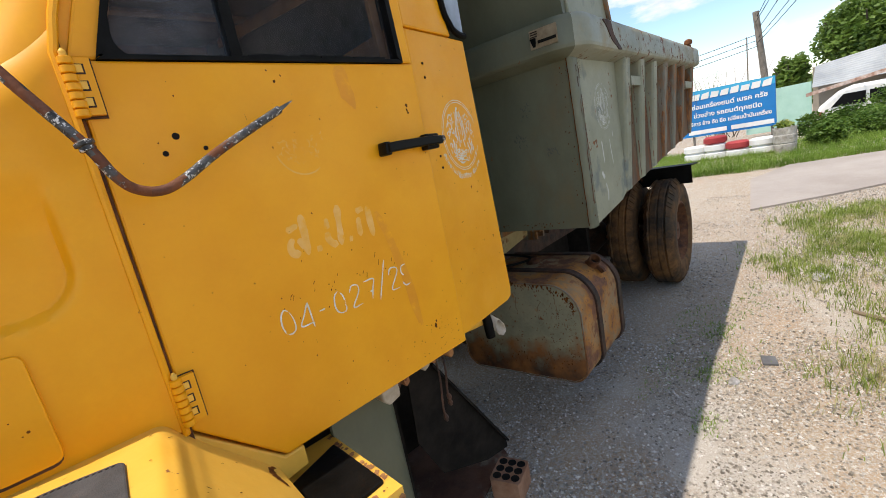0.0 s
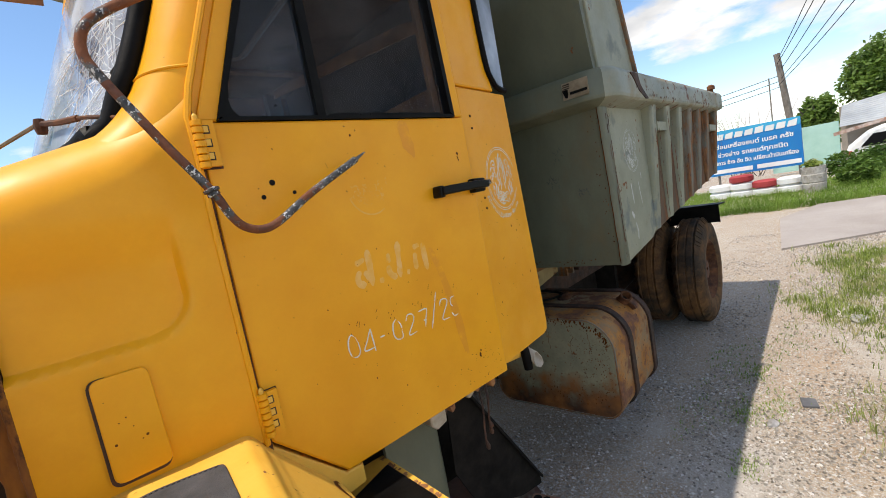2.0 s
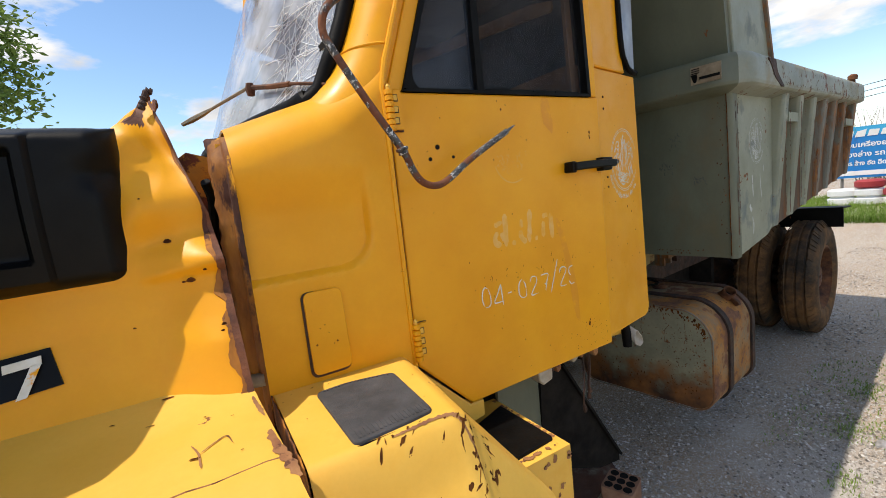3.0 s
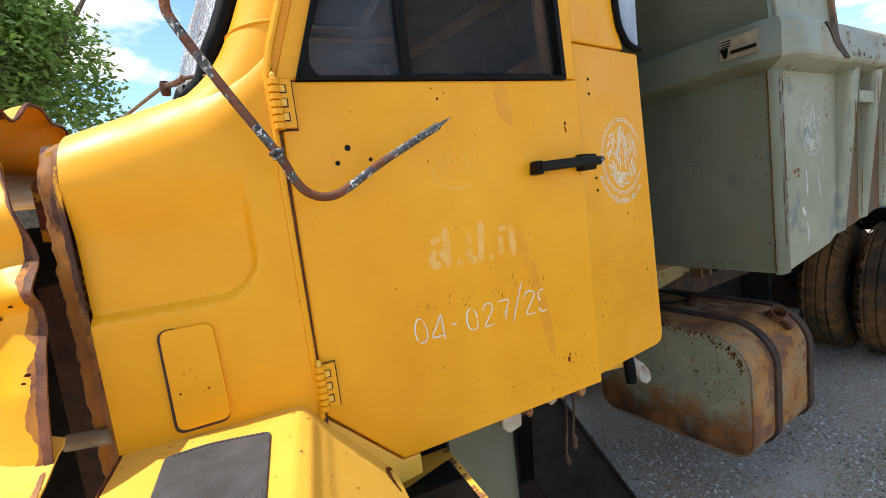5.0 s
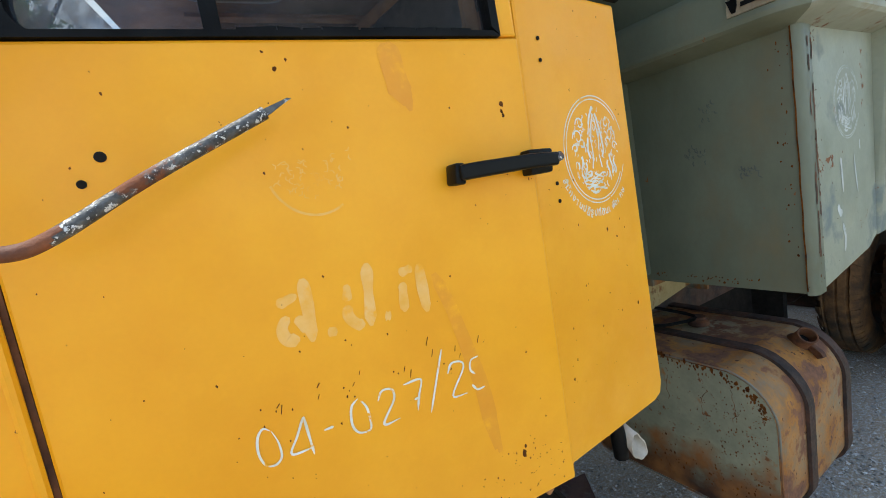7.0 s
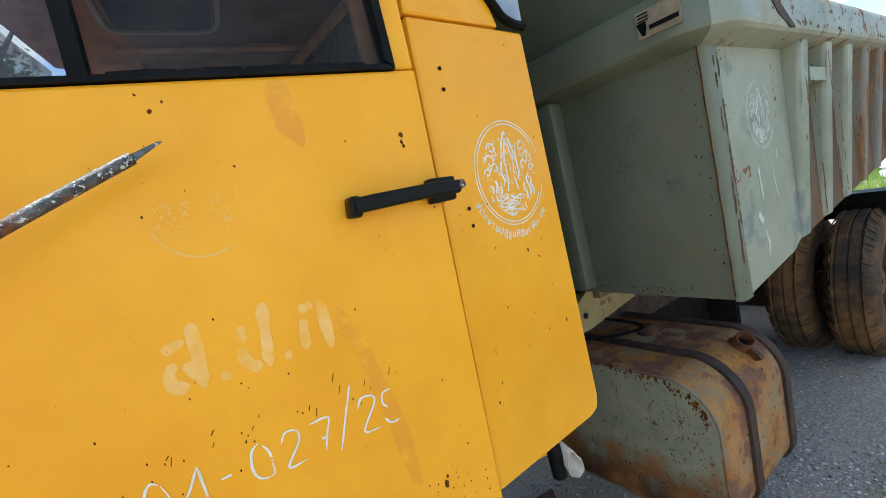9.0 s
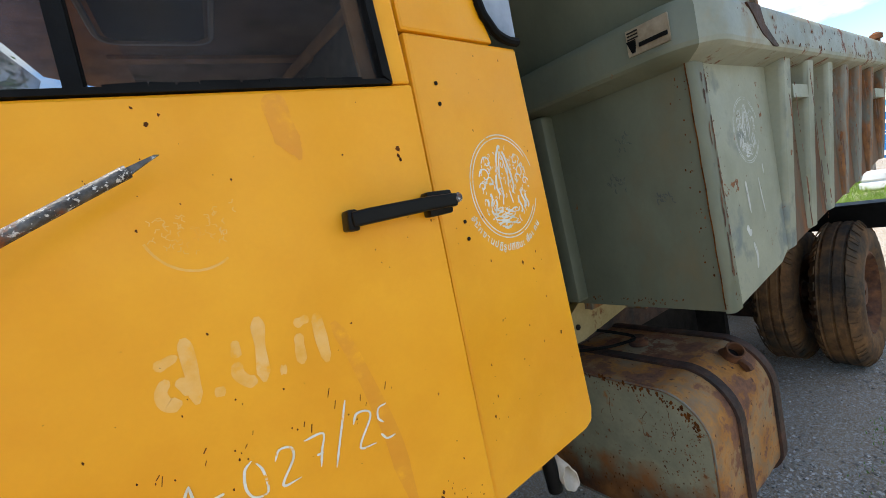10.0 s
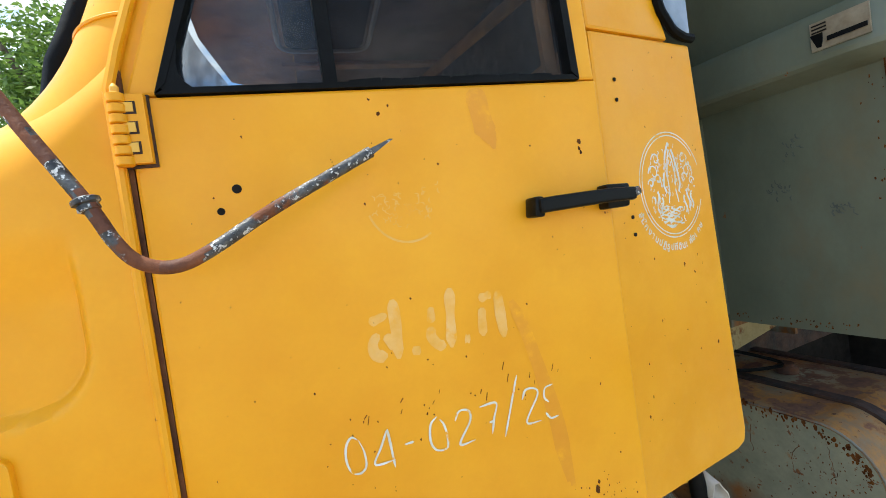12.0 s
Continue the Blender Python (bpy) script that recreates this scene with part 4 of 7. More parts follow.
    for pts in ([(-0.852, 1.632), (-0.797, 1.637), (-0.797, 1.622), (-0.852, 1.617)], [(-0.812, 1.624), (-0.797, 1.624), (-0.822, 1.57), (-0.838, 1.568)]):
        bm = bmesh.new()
        prism(bm, pts, 0.0, 0.003, lambda u, v, w: flank(u, v, 0.0045 + w))
        part("badge_digit", bm, chalk_white, badge)
    # wing in front, nearly flat on top
    WY, WZ = (-0.5, -0.4, -0.2, -0.09, 0.06), (1.425, 1.452, 1.477, 1.5, 1.535)
    def wing(u, v):
        if v < 0.6:
            y = 0.05 - 0.53 * v / 0.6
            z = float(np.interp(y, WY, WZ))
        else:
            a = (v - 0.6) / 0.4 * 1.5
            y, z = -0.48 - 0.09 * math.sin(a), 1.431 - 0.05 * (1 - math.cos(a)) - 0.28 * max(0.0, a - 0.5)
        right = -0.457 + 0.085 * max(0.0, -0.13 - y) - 0.12 * sstep(-0.09, -0.02, y)
        return Vector((-1.6 + (right + 1.6) * u, y, z + 0.002 * noise.noise((u * 9, v * 6, 1))))
    bm = bmesh.new()
    sheet(bm, wing, 60, 60, 0.004)
    wing1 = part("wing", bm, yellow_worn_lit, front, "worn yellow wing, paled in colour as if sunlit")
    bm = bmesh.new()
    for k, (x, y, r) in enumerate(((-0.612, -0.089, 0.008), (-0.505, -0.213, 0.0025), (-0.639, -0.167, 0.005), (-0.57, -0.31, 0.006), (-0.70, -0.13, 0.003), (-0.55, -0.19, 0.002), (-0.5, -0.33, 0.002), (-0.62, -0.38, 0.003))):
        z = float(np.interp(y, WY, WZ)) + 0.0052 + 0.0001 * k
        bm.faces.new([bm.verts.new((x + 1.5 * r * math.cos(a), y + r * (0.5 + 0.3 * math.sin(2 * a + k)) * math.sin(a), z)) for a in (0.7 * j for j in range(9))])
    tagged(part("paint_chip", bm, chip_mat, wing1, "dark chips"), kind="stuff")
    def blot(pts, at, up, wide, ph):
        rows = []
        for i, p in enumerate(pts):
            d = (pts[min(i + 1, len(pts) - 1)] - pts[max(i - 1, 0)]).normalized()
            w = [wide * math.sin(math.pi * (0.06 + 0.88 * i / (len(pts) - 1))) ** 0.6 * (0.5 + 1.2 * abs(noise.noise((i * 0.31, ph + 5 * s, 1)))) for s in (0, 1)]
            rows.append([bm.verts.new(at(p.x - d.y * q, p.y + d.x * q) + up) for q in (w[0], 0.0, -w[1])])
        for p, q in zip(rows, rows[1:]):
            for j in (0, 1):
                bm.faces.new((p[j], p[j + 1], q[j + 1], q[j]))
    def on_wing(x, y):
        return Vector((x, y, float(np.interp(y, WY, WZ))))
    bm = bmesh.new()
    blot(smooth_path([(-0.462, -0.17, 0), (-0.458, -0.21, 0), (-0.452, -0.25, 0)], 8), on_wing, Vector((0, 0, 0.0056)), 0.006, 1)
    blot(smooth_path([(-0.45, -0.3, 0), (-0.448, -0.34, 0), (-0.438, -0.4, 0), (-0.428, -0.44, 0)], 8), on_wing, Vector((0, 0, 0.0056)), 0.012, 2)
    blot(smooth_path([(-0.575, -0.27, 0), (-0.565, -0.3, 0), (-0.562, -0.34, 0)], 8), on_wing, Vector((0, 0, 0.0056)), 0.003, 3)
    blot(smooth_path([(-0.56, -0.3, 0), (-0.54, -0.285, 0), (-0.52, -0.275, 0), (-0.512, -0.3, 0)], 8), on_wing, Vector((0, 0, 0.006)), 0.0022, 4)
    tagged(part("rust_patch", bm, wear_brown, wing1, "brown rust patches"), kind="stuff")
    bm = bmesh.new()
    tube(bm, [on_wing(-1.2 + 0.77 * k / 20, -0.385 + 0.003 * math.sin(k * 2.1)) + Vector((0, 0, 0.003)) for k in range(21)], 0.0022, 5)
    part("weld_seam", bm, wear_brown, wing1, "thin rusty seam")
    # wing rear section: flat top with a tread pad, its back sloping down to the step
    def on_rear(x, y):
        z = 1.405
        d = max(0.0, x + 0.068 - 0.115 * min(0.0, y))
        z -= 1.2 * d * sstep(-0.01, 0.06, d)
        z += 0.007 * math.exp(-((d - 0.03) / 0.007) ** 2) * sstep(-0.03, -0.08, y) + 0.005 * math.exp(-((d - 0.055) / 0.008) ** 2)
        e = max(0.0, -0.355 - y)
        z -= 1.7 * e * sstep(-0.01, 0.07, e)
        z += 0.02 * math.exp(-((x + 0.03) / 0.09) ** 2 - ((y + 0.43) / 0.03) ** 2)
        return Vector((x, y, z))
    def rear_wing(u, v):
        y = 0.03 - 0.58 * v
        return on_rear(-0.408 + (0.02 * max(0.0, -y) + 0.55) * u, y)
    bm = bmesh.new()
    sheet(bm, rear_wing, 110, 116, 0.004)
    wing2 = part("rear_wing", bm, yellow_worn_lit, front, "worn yellow wing step with rusty scratches")
    bm = bmesh.new()
    rng = random.Random(61)
    for k in range(150):
        if k < 70:
            x0, y0 = rng.uniform(-0.3, -0.02), rng.uniform(-0.36, -0.52)
        elif k < 115:
            y0 = rng.uniform(-0.375, -0.52)
            x0 = -0.105 + rng.gauss(0.03, 0.022)
        else:
            x0, y0 = rng.uniform(-0.4, 0.05), rng.uniform(-0.03, -0.36)
        big = k < 115
        a, ln, wd = rng.gauss(0.6, 0.35), rng.uniform(0.006, 0.022) * (1 if big else 0.5), rng.uniform(0.001, 0.0036) * (1 if big else 0.45)
        pts = []
        for s in range(5):
            t = s / 4
            w = wd * math.sin(math.pi * (0.1 + 0.8 * t)) * rng.uniform(0.5, 1.4)
            xx, yy = x0 + ln * (t - 0.5) * math.cos(a), y0 + ln * (t - 0.5) * math.sin(a)
            up = Vector((0.0012, -0.0018, 0.005 + 0.00001 * k))
            pts.append((bm.verts.new(on_rear(xx + w * math.sin(a), yy - w * math.cos(a)) + up), bm.verts.new(on_rear(xx - w * math.sin(a), yy + w * math.cos(a)) + up)))
        for p, q in zip(pts, pts[1:]):
            bm.faces.new((p[0], p[1], q[1], q[0]))
    tagged(part("scratch", bm, chip_mat, wing2, "rusty scratches"), kind="stuff")
    bm = bmesh.new()
    blot(smooth_path([(-0.245, -0.368, 0), (-0.19, -0.366, 0), (-0.14, -0.366, 0), (-0.108, -0.372, 0), (-0.09, -0.395, 0), (-0.082, -0.43, 0), (-0.08, -0.47, 0)], 14), on_rear, Vector((0.001, -0.002, 0.0052)), 0.005, 7)
    part("wear_line", bm, wear_brown, wing2, "brown worn crest line")
    bm = bmesh.new()
    sheet(bm, lambda s, w: rear_wing(0.0, s) + Vector((-0.0035 + 0.003 * noise.noise((s * 20, 1, 1)), 0, 0.006 - (0.07 + 0.012 * noise.noise((s * 14, 2, 2))) * w)), 70, 4, 0.003)
    part("rusty_flange", bm, orange_rust, wing2, "rusty front flange")
    bm = bmesh.new()
    box(bm, -0.435, -0.40, -0.5, 0.05, 1.05, 1.33)
    box(bm, -0.6, -0.38, 0.3, 0.36, 0.6, 1.75)
    part("splash_panel", bm, dark_rust, front)
    outline = [(-0.322, -0.08), (-0.25, -0.074), (-0.2, -0.083), (-0.126, -0.102), (-0.14, -0.345), (-0.2, -0.353), (-0.318, -0.36)]
    bm = bmesh.new()
    prism(bm, rounded(outline, 0.018), 1.400, 1.4155, xy)
    bevel(bm, 0.004, 2)
    pad = part("tread_pad", bm, grip_grey, wing2, "grey rubber tread pad")
    bm = bmesh.new()
    for k in range(18):
        x = -0.305 + 0.0092 * k
        y = -0.348 + 0.07 * (x + 0.318)
        prism(bm, [(x, y), (x + 0.0042, y), (x + 0.003, y + 0.032 + 0.006 * math.sin(k * 2.3)), (x + 0.001, y + 0.032)], 1.4145, 1.4168, xy)
    tagged(part("grip_rib", bm, grip_grey, pad), kind="stuff")
    bm = bmesh.new()
    for k in range(18):
        x = -0.306 + 0.0094 * k
        y = float(np.interp(x, (-0.322, -0.25, -0.2, -0.126), (-0.08, -0.074, -0.083, -0.102))) - 0.014
        box(bm, x, x + 0.0055, y, y + 0.0028, 1.414, 1.4162)
    tagged(part("stitch", bm, black_rubber, pad), kind="stuff")
    bm = bmesh.new()
    prism(bm, rounded([(x * 1.012 + 0.0027, y + (0.004 if y > -0.2 else -0.004)) for x, y in outline], 0.02), 1.399, 1.4085, xy)
    part("pad_edge", bm, black_rubber, pad)
    bm = bmesh.new()
    box(bm, 0.05, 0.335, -0.25, 0.12, 0.85, 1.095)
    bevel(bm, 0.028, 4)
    step = part("step_box", bm, yellow_worn_lit, front, "worn yellow step box with rusty edges")
    bm = bmesh.new()
    prism(bm, rounded([(0.115, -0.02), (0.312, 0.05), (0.314, -0.205), (0.15, -0.215)], 0.012), 1.092, 1.106, xy)
    bevel(bm, 0.005, 2)
    part("step_pad", bm, black_rubber, step, "black rubber step pad")
    bm = bmesh.new()
    rng = random.Random(63)
    for k in range(120):
        side = k % 4
        if side == 3:
            c, ax, ay = Vector((rng.uniform(0.07, 0.33), -0.2512, rng.uniform(0.92, 1.08))), Vector((1, 0, 0)), Vector((0, 0, 1.6))
        else:
            x, y = ((rng.uniform(0.08, 0.31), -0.222 - 0.012 * rng.random()), (0.318 + 0.008 * rng.random(), rng.uniform(-0.2, 0.1)), (0.09 + 0.04 * rng.random() ** 2, rng.uniform(-0.2, 0.1)))[side]
            c, ax, ay = Vector((x, y, 1.0958 + 0.00002 * k)), Vector((1, 0, 0)), Vector((0, 1, 0))
        n, r = rng.randint(6, 9), rng.uniform(0.002, 0.012)
        ph = rng.random() * 6
        bm.faces.new([bm.verts.new(c + ax * (r * rng.uniform(0.5, 1.2) * math.cos(6.283 * j / n + ph)) + ay * (r * rng.uniform(0.4, 1) * math.sin(6.283 * j / n + ph))) for j in range(n)])
    tagged(part("rust_patch", bm, wear_brown, step, "rust patches along the edges"), kind="stuff")
    bm = bmesh.new()
    prism(bm, [(-0.03, 1.375), (0.168, 1.177), (0.22, 1.178), (0.22, 1.12), (0.15, 1.11), (-0.03, 1.27)], 0.007, 0.05, xz)
    bevel(bm, 0.006, 2)
    part("door_sill", bm, yellow_worn_lit, front, "worn yellow door sill with rust")
    bm = bmesh.new()
    blot(smooth_path([(0.13, 0.0, 0), (0.115, -0.03, 0), (0.12, -0.06, 0), (0.128, -0.09, 0)], 8), on_rear, Vector((0.002, -0.001, 0.006)), 0.009, 11)
    blot(smooth_path([(0.02, 0.012, 0), (0.07, 0.012, 0), (0.12, 0.01, 0)], 8), on_rear, Vector((0.002, -0.001, 0.006)), 0.003, 12)
    tagged(part("rust_patch", bm, chip_mat, wing2, "rust under the door corner"), kind="stuff")
    # wiper
    bm = bmesh.new()
    tube(bm, smooth_path([(-0.13, 0.09, 2.185), (-0.15, 0.12, 2.197), (-0.2, 0.25, 2.23), (-0.276, 0.5, 2.28)], 4), 0.005, 8)
    tube(bm, [(-0.2, 0.25, 2.23), (-0.235, 0.37, 2.252), (-0.27, 0.48, 2.277)], 0.008, 6)
    lathe(bm, [(0.012, -0.02), (0.016, 0.0), (0.012, 0.02)], pose(-0.276, 0.5, 2.275), 8)
    wiper = part("wiper_arm", bm, rust, front, "rusty wiper linkage")
    bm = bmesh.new()
    tube(bm, [(-0.276, 0.5, 2.285), (-0.40, 0.61, 2.232)], [0.006, 0.005], 6)
    tube(bm, [(-0.395, 0.605, 2.234), (-0.42, 0.635, 2.224), (-0.46, 0.675, 2.21), (-0.49, 0.705, 2.2)], [0.005, 0.009, 0.011, 0.007], 6)
    part("wiper_blade", bm, plate_mat, wiper, "pale flattened wiper blade")
    # bonnet top, its near corner folded up and torn
    def top_panel(u, v):
        e = bonnet(u, 1.0)
        lift = sstep(0.0, 0.1, v) * (1 - 0.85 * sstep(0.26, 0.42, v))
        k = sstep(0.84, 1.0, u)
        x = e.x + (-1.6 + 1.03 * u - e.x) * sstep(0.0, 0.2, v) + 0.04 * sstep(0.9, 1.0, u) * sstep(0.02, 0.15, v) * (0.5 * math.sin(v * 17) - sstep(0.28, 0.36, v))
        y = e.y + (1.9 - e.y) * v
        z = 2.056 + 0.02 * math.sin(math.pi * v) + (0.13 * lift + 0.006 * math.sin(y * 21)) * k
        z = e.z + (z - e.z) * sstep(0.0, 0.09, v)
        return Vector((x, y, z + 0.004 * noise.noise((u * 30, v * 18, 2)) * sstep(0.8, 0.95, u)))
    bm = bmesh.new()
    sheet(bm, top_panel, 90, 90, 0.004)
    top_ob = part("bonnet_top", bm, yellow, front, "yellow bonnet top bent up at its rear edge")
    for ob in (top_ob, bonnet_ob):
        ob.data.materials.append(maroon)
        for f in ob.data.polygons:
            c = f.center
            bare = sstep(2.075, 2.1, c.z) * sstep(-0.72, -0.66, c.x) * (1 - sstep(0.2, 0.28, c.y)) + 0.5 * noise.noise(c * 24)
            f.material_index = 1 if bare > 0.62 and c.x < -0.575 + 0.2 * max(0.0, c.y - 0.12) else 0
    bm = bmesh.new()
    tube(bm, [top_panel(1.0, k / 120) + Vector((0.002, 0, 0.001)) for k in range(60)], [0.005 + 0.003 * noise.noise((k * 0.4, 1, 1)) for k in range(60)], 6)
    part("fold_rim", bm, maroon, top_ob, "maroon rusted rim")
    bm = bmesh.new()
    tip_path = smooth_path([(-0.574, 0.114, 2.125), (-0.564, 0.118, 2.15), (-0.556, 0.12, 2.166), (-0.546, 0.121, 2.164)], 7)
    tube(bm, tip_path, [0.008 + 0.007 * noise.noise((k * 0.9, 2, 3)) for k in range(len(tip_path) - 1)] + [0.003], 7)
    part("torn_tip", bm, dark_rust, front, "dark curled torn tip")
    # engine bay clutter behind the gap; the engine's near-black has shade painted in
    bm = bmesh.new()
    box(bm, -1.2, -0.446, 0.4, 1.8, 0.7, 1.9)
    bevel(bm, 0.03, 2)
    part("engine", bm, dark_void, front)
    bm = bmesh.new()
    tube(bm, smooth_path([(-0.47, 0.12, 1.95), (-0.46, 0.16, 1.9), (-0.47, 0.2, 1.8), (-0.49, 0.25, 1.7), (-0.47, 0.2, 1.6)], 5), 0.012, 8)
    part("hose", bm, black_rubber, front)
    bm = bmesh.new()
    tube(bm, [(-0.50, 0.02, 1.455), (-0.42, 0.0, 1.455)], 0.017, 10)
    part("stub_pipe", bm, plate_mat, front)
    return front


front = build_front()


def build_tipper():
    tip = thing("tipper_body", "", "")
    tip.parent = truck
    L = 2.78
    def b(u, v, z):
        return BODY @ Vector((u, v, z))
    def bz(u):
        return 1.375 + 0.105 * max(0.0, u)
    def flat(u, z, v):
        return b(u, v, z)
    def tz(u):
        return 2.38 + 0.018 * u
    # Front wall and corner post: shade put into a darker grey than the side.
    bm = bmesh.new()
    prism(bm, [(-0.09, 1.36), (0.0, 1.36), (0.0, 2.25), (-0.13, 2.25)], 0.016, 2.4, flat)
    part("front_wall", bm, shaded_grey_paint, tip)
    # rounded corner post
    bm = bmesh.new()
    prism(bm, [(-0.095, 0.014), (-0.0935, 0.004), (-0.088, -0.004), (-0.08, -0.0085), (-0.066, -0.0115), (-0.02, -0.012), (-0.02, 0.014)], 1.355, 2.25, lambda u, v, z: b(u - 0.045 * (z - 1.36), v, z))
    part("corner_post", bm, shaded_grey_paint, tip, "grey-green corner post with rust spots", sharp=50)
    bm = bmesh.new()
    prism(bm, [(-0.03, bz(0) + 0.002), (0.6, bz(0.6)), (L, bz(L)), (L, tz(L) - 0.05), (-0.05, tz(0) - 0.05)], 0.004, 0.06, flat)
    part("side_wall", bm, recess_rust, tip, "rust-brown plate between the ribs")
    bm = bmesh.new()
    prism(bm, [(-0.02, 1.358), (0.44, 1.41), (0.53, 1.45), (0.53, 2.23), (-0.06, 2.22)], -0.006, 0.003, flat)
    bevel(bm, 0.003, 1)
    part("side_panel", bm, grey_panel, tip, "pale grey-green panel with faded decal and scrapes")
    for i, u in enumerate((0.59, 0.92, 1.26, 1.6, 1.93, 2.27, 2.70)):
        bm = bmesh.new()
        lo = 1.44 + 0.098 * (u - 0.55)
        prism(bm, [(u - 0.06, 0.002), (u - 0.055, -0.06), (u - 0.045, -0.07), (u + 0.045, -0.07), (u + 0.055, -0.06), (u + 0.06, 0.002)], lo, 2.24 + 0.018 * u, lambda p, v, z: b(p, v + (0.06 * max(0, (lo + 0.06 - z) / 0.06) if z < lo + 0.001 else 0), z))
        bevel(bm, 0.006, 2)
        part("rib", bm, grey_panel if i < 3 else grey_rust, tip, "grey steel rib with rusty edges")
    for u, w in ((0.755, 0.105), (2.48, 0.15)):
        bm = bmesh.new()
        box(bm, u - w, u + w, -0.06, -0.0, 2.07, 2.125, BODY)
        bevel(bm, 0.006, 1)
        part("rib_brace", bm, grey_panel, tip)
    # one rolled rail: along the front ledge, round the corner and back along the side;
    # the ledge takes the grey with shade painted in
    PROF = ((-0.04, 2.19), (0.0, 2.198), (0.094, 2.222), (0.105, 2.232), (0.108, 2.246), (0.106, 2.345), (0.1, 2.365), (0.085, 2.38), (-0.06, 2.387))
    def rail(stops, name, material, label):
        bm = bmesh.new()
        rings = []
        for kind, t in stops:
            ring = []
            for o, z in PROF:
                if kind == "front":
                    q = (-0.13 - o, t)
                elif kind == "turn":
                    r, a = 0.05 + o, t * math.pi / 2
                    q = (-0.08 - r * math.cos(a), 0.05 - r * math.sin(a))
                else:
                    q = (t, -o)
                ring.append(bm.verts.new(b(q[0], q[1], z + 0.018 * max(0.0, q[0]) + 0.0015 * noise.noise((q[0] * 5, q[1] * 5, z * 9)))))
            rings.append(ring)
        n = len(PROF)
        for p, q in zip(rings, rings[1:]):
            for k in range(n):
                bm.faces.new((p[k], p[(k + 1) % n], q[(k + 1) % n], q[k]))
        bm.faces.new(rings[0])
        bm.faces.new(rings[-1][::-1])
        return part(name, bm, material, tip, label, sharp=32)
    rail([("front", 2.45 - 2.4 * k / 12) for k in range(13)] + [("turn", k / 8) for k in range(1, 5)], "front_ledge", shaded_grey_paint, "grey-green front ledge")
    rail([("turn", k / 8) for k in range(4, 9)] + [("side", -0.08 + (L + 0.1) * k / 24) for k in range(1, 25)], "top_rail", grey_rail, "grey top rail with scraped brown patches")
    # maker's plate: plain shapes
    bm = bmesh.new()
    box(bm, -0.243, -0.236, -0.005, 0.13, 2.262, 2.345, BODY)
    plate = part("maker_plate", bm, plate_mat, tip, "small worn metal maker's plate")
    bm = bmesh.new()
    box(bm, -0.2465, -0.242, 0.0, 0.09, 2.281, 2.294, BODY)
    part("plate_bar", bm, black_plastic, plate)
    bm = bmesh.new()
    prism(bm, [(0.105, 2.27), (0.115, 2.27), (0.13, 2.31), (0.10, 2.31), (0.1, 2.29)], -0.2465, -0.242, lambda v, z, u: b(u, v, z))
    part("plate_mark", bm, black_plastic, plate)
    for z in (2.325, 2.335, 2.315):
        bm = bmesh.new()
        box(bm, -0.2462, -0.242, 0.09, 0.125, z - 0.002, z + 0.002, BODY)
        part("plate_line", bm, dark_void, plate)
    # cab shield that leans forward over the cab
    bm = bmesh.new()
    prism(bm, [(-0.13, 2.38), (-0.09, 2.38), (-0.26, 3.3), (-2.05, 3.5), (-2.05, 3.46), (-0.3, 3.26)], 0.0, 2.4, flat)
    part("cab_shield", bm, shaded_grey_paint, tip)
    bm = bmesh.new()
    prism(bm, [(-0.085, 2.38), (0.5, 2.39), (0.16, 3.3), (-0.25, 3.3)], -0.012, 0.02, flat)
    bevel(bm, 0.004, 1)
    part("shield_gusset", bm, grey_panel, tip)
    bm = bmesh.new()
    prism(bm, [(0.47, 2.39), (0.5, 2.39), (0.16, 3.3), (0.13, 3.3)], -0.03, -0.012, flat)
    part("gusset_edge", bm, grey_rust, tip)
    bm = bmesh.new()
    prism(bm, [(-0.16, 1.38), (-0.08, 1.38), (-0.12, 2.2), (-0.2, 2.2)], 0.56, 0.64, flat)
    bevel(bm, 0.015, 2)
    part("front_channel", bm, shaded_grey_paint, tip)
    for v in (0.62, 1.5):
        bm = bmesh.new()
        box(bm, 0.0, L, v, v + 0.12, 1.3, 1.46, BODY)
        part("body_bearer", bm, grey_rust, tip)
    for name, args in (("far_wall", (0.0, L, 2.34, 2.4, 1.4, 2.38)), ("tailgate", (L - 0.06, L, 0.06, 2.34, 1.65, 2.4))):
        bm = bmesh.new()
        box(bm, *args, BODY)
        part(name, bm, grey_rust, tip)
    bm = bmesh.new()
    prism(bm, [(-0.02, 1.42), (L, 1.7), (L, 1.75), (-0.02, 1.47)], 0.03, 2.36, flat)
    part("body_floor", bm, grey_rust, tip)
    bm = bmesh.new()
    lathe(bm, [(0.02, 0), (0.02, 0.05), (0.035, 0.055), (0.035, 0.085), (0.015, 0.1)], Matrix.Translation(b(2.72, -0.04, 2.42)), 12)
    box(bm, 2.66, 2.78, -0.06, -0.02, 2.42, 2.44, BODY)
    part("tailgate_pin", bm, rust, tip)
    return tip


tip = build_tipper()


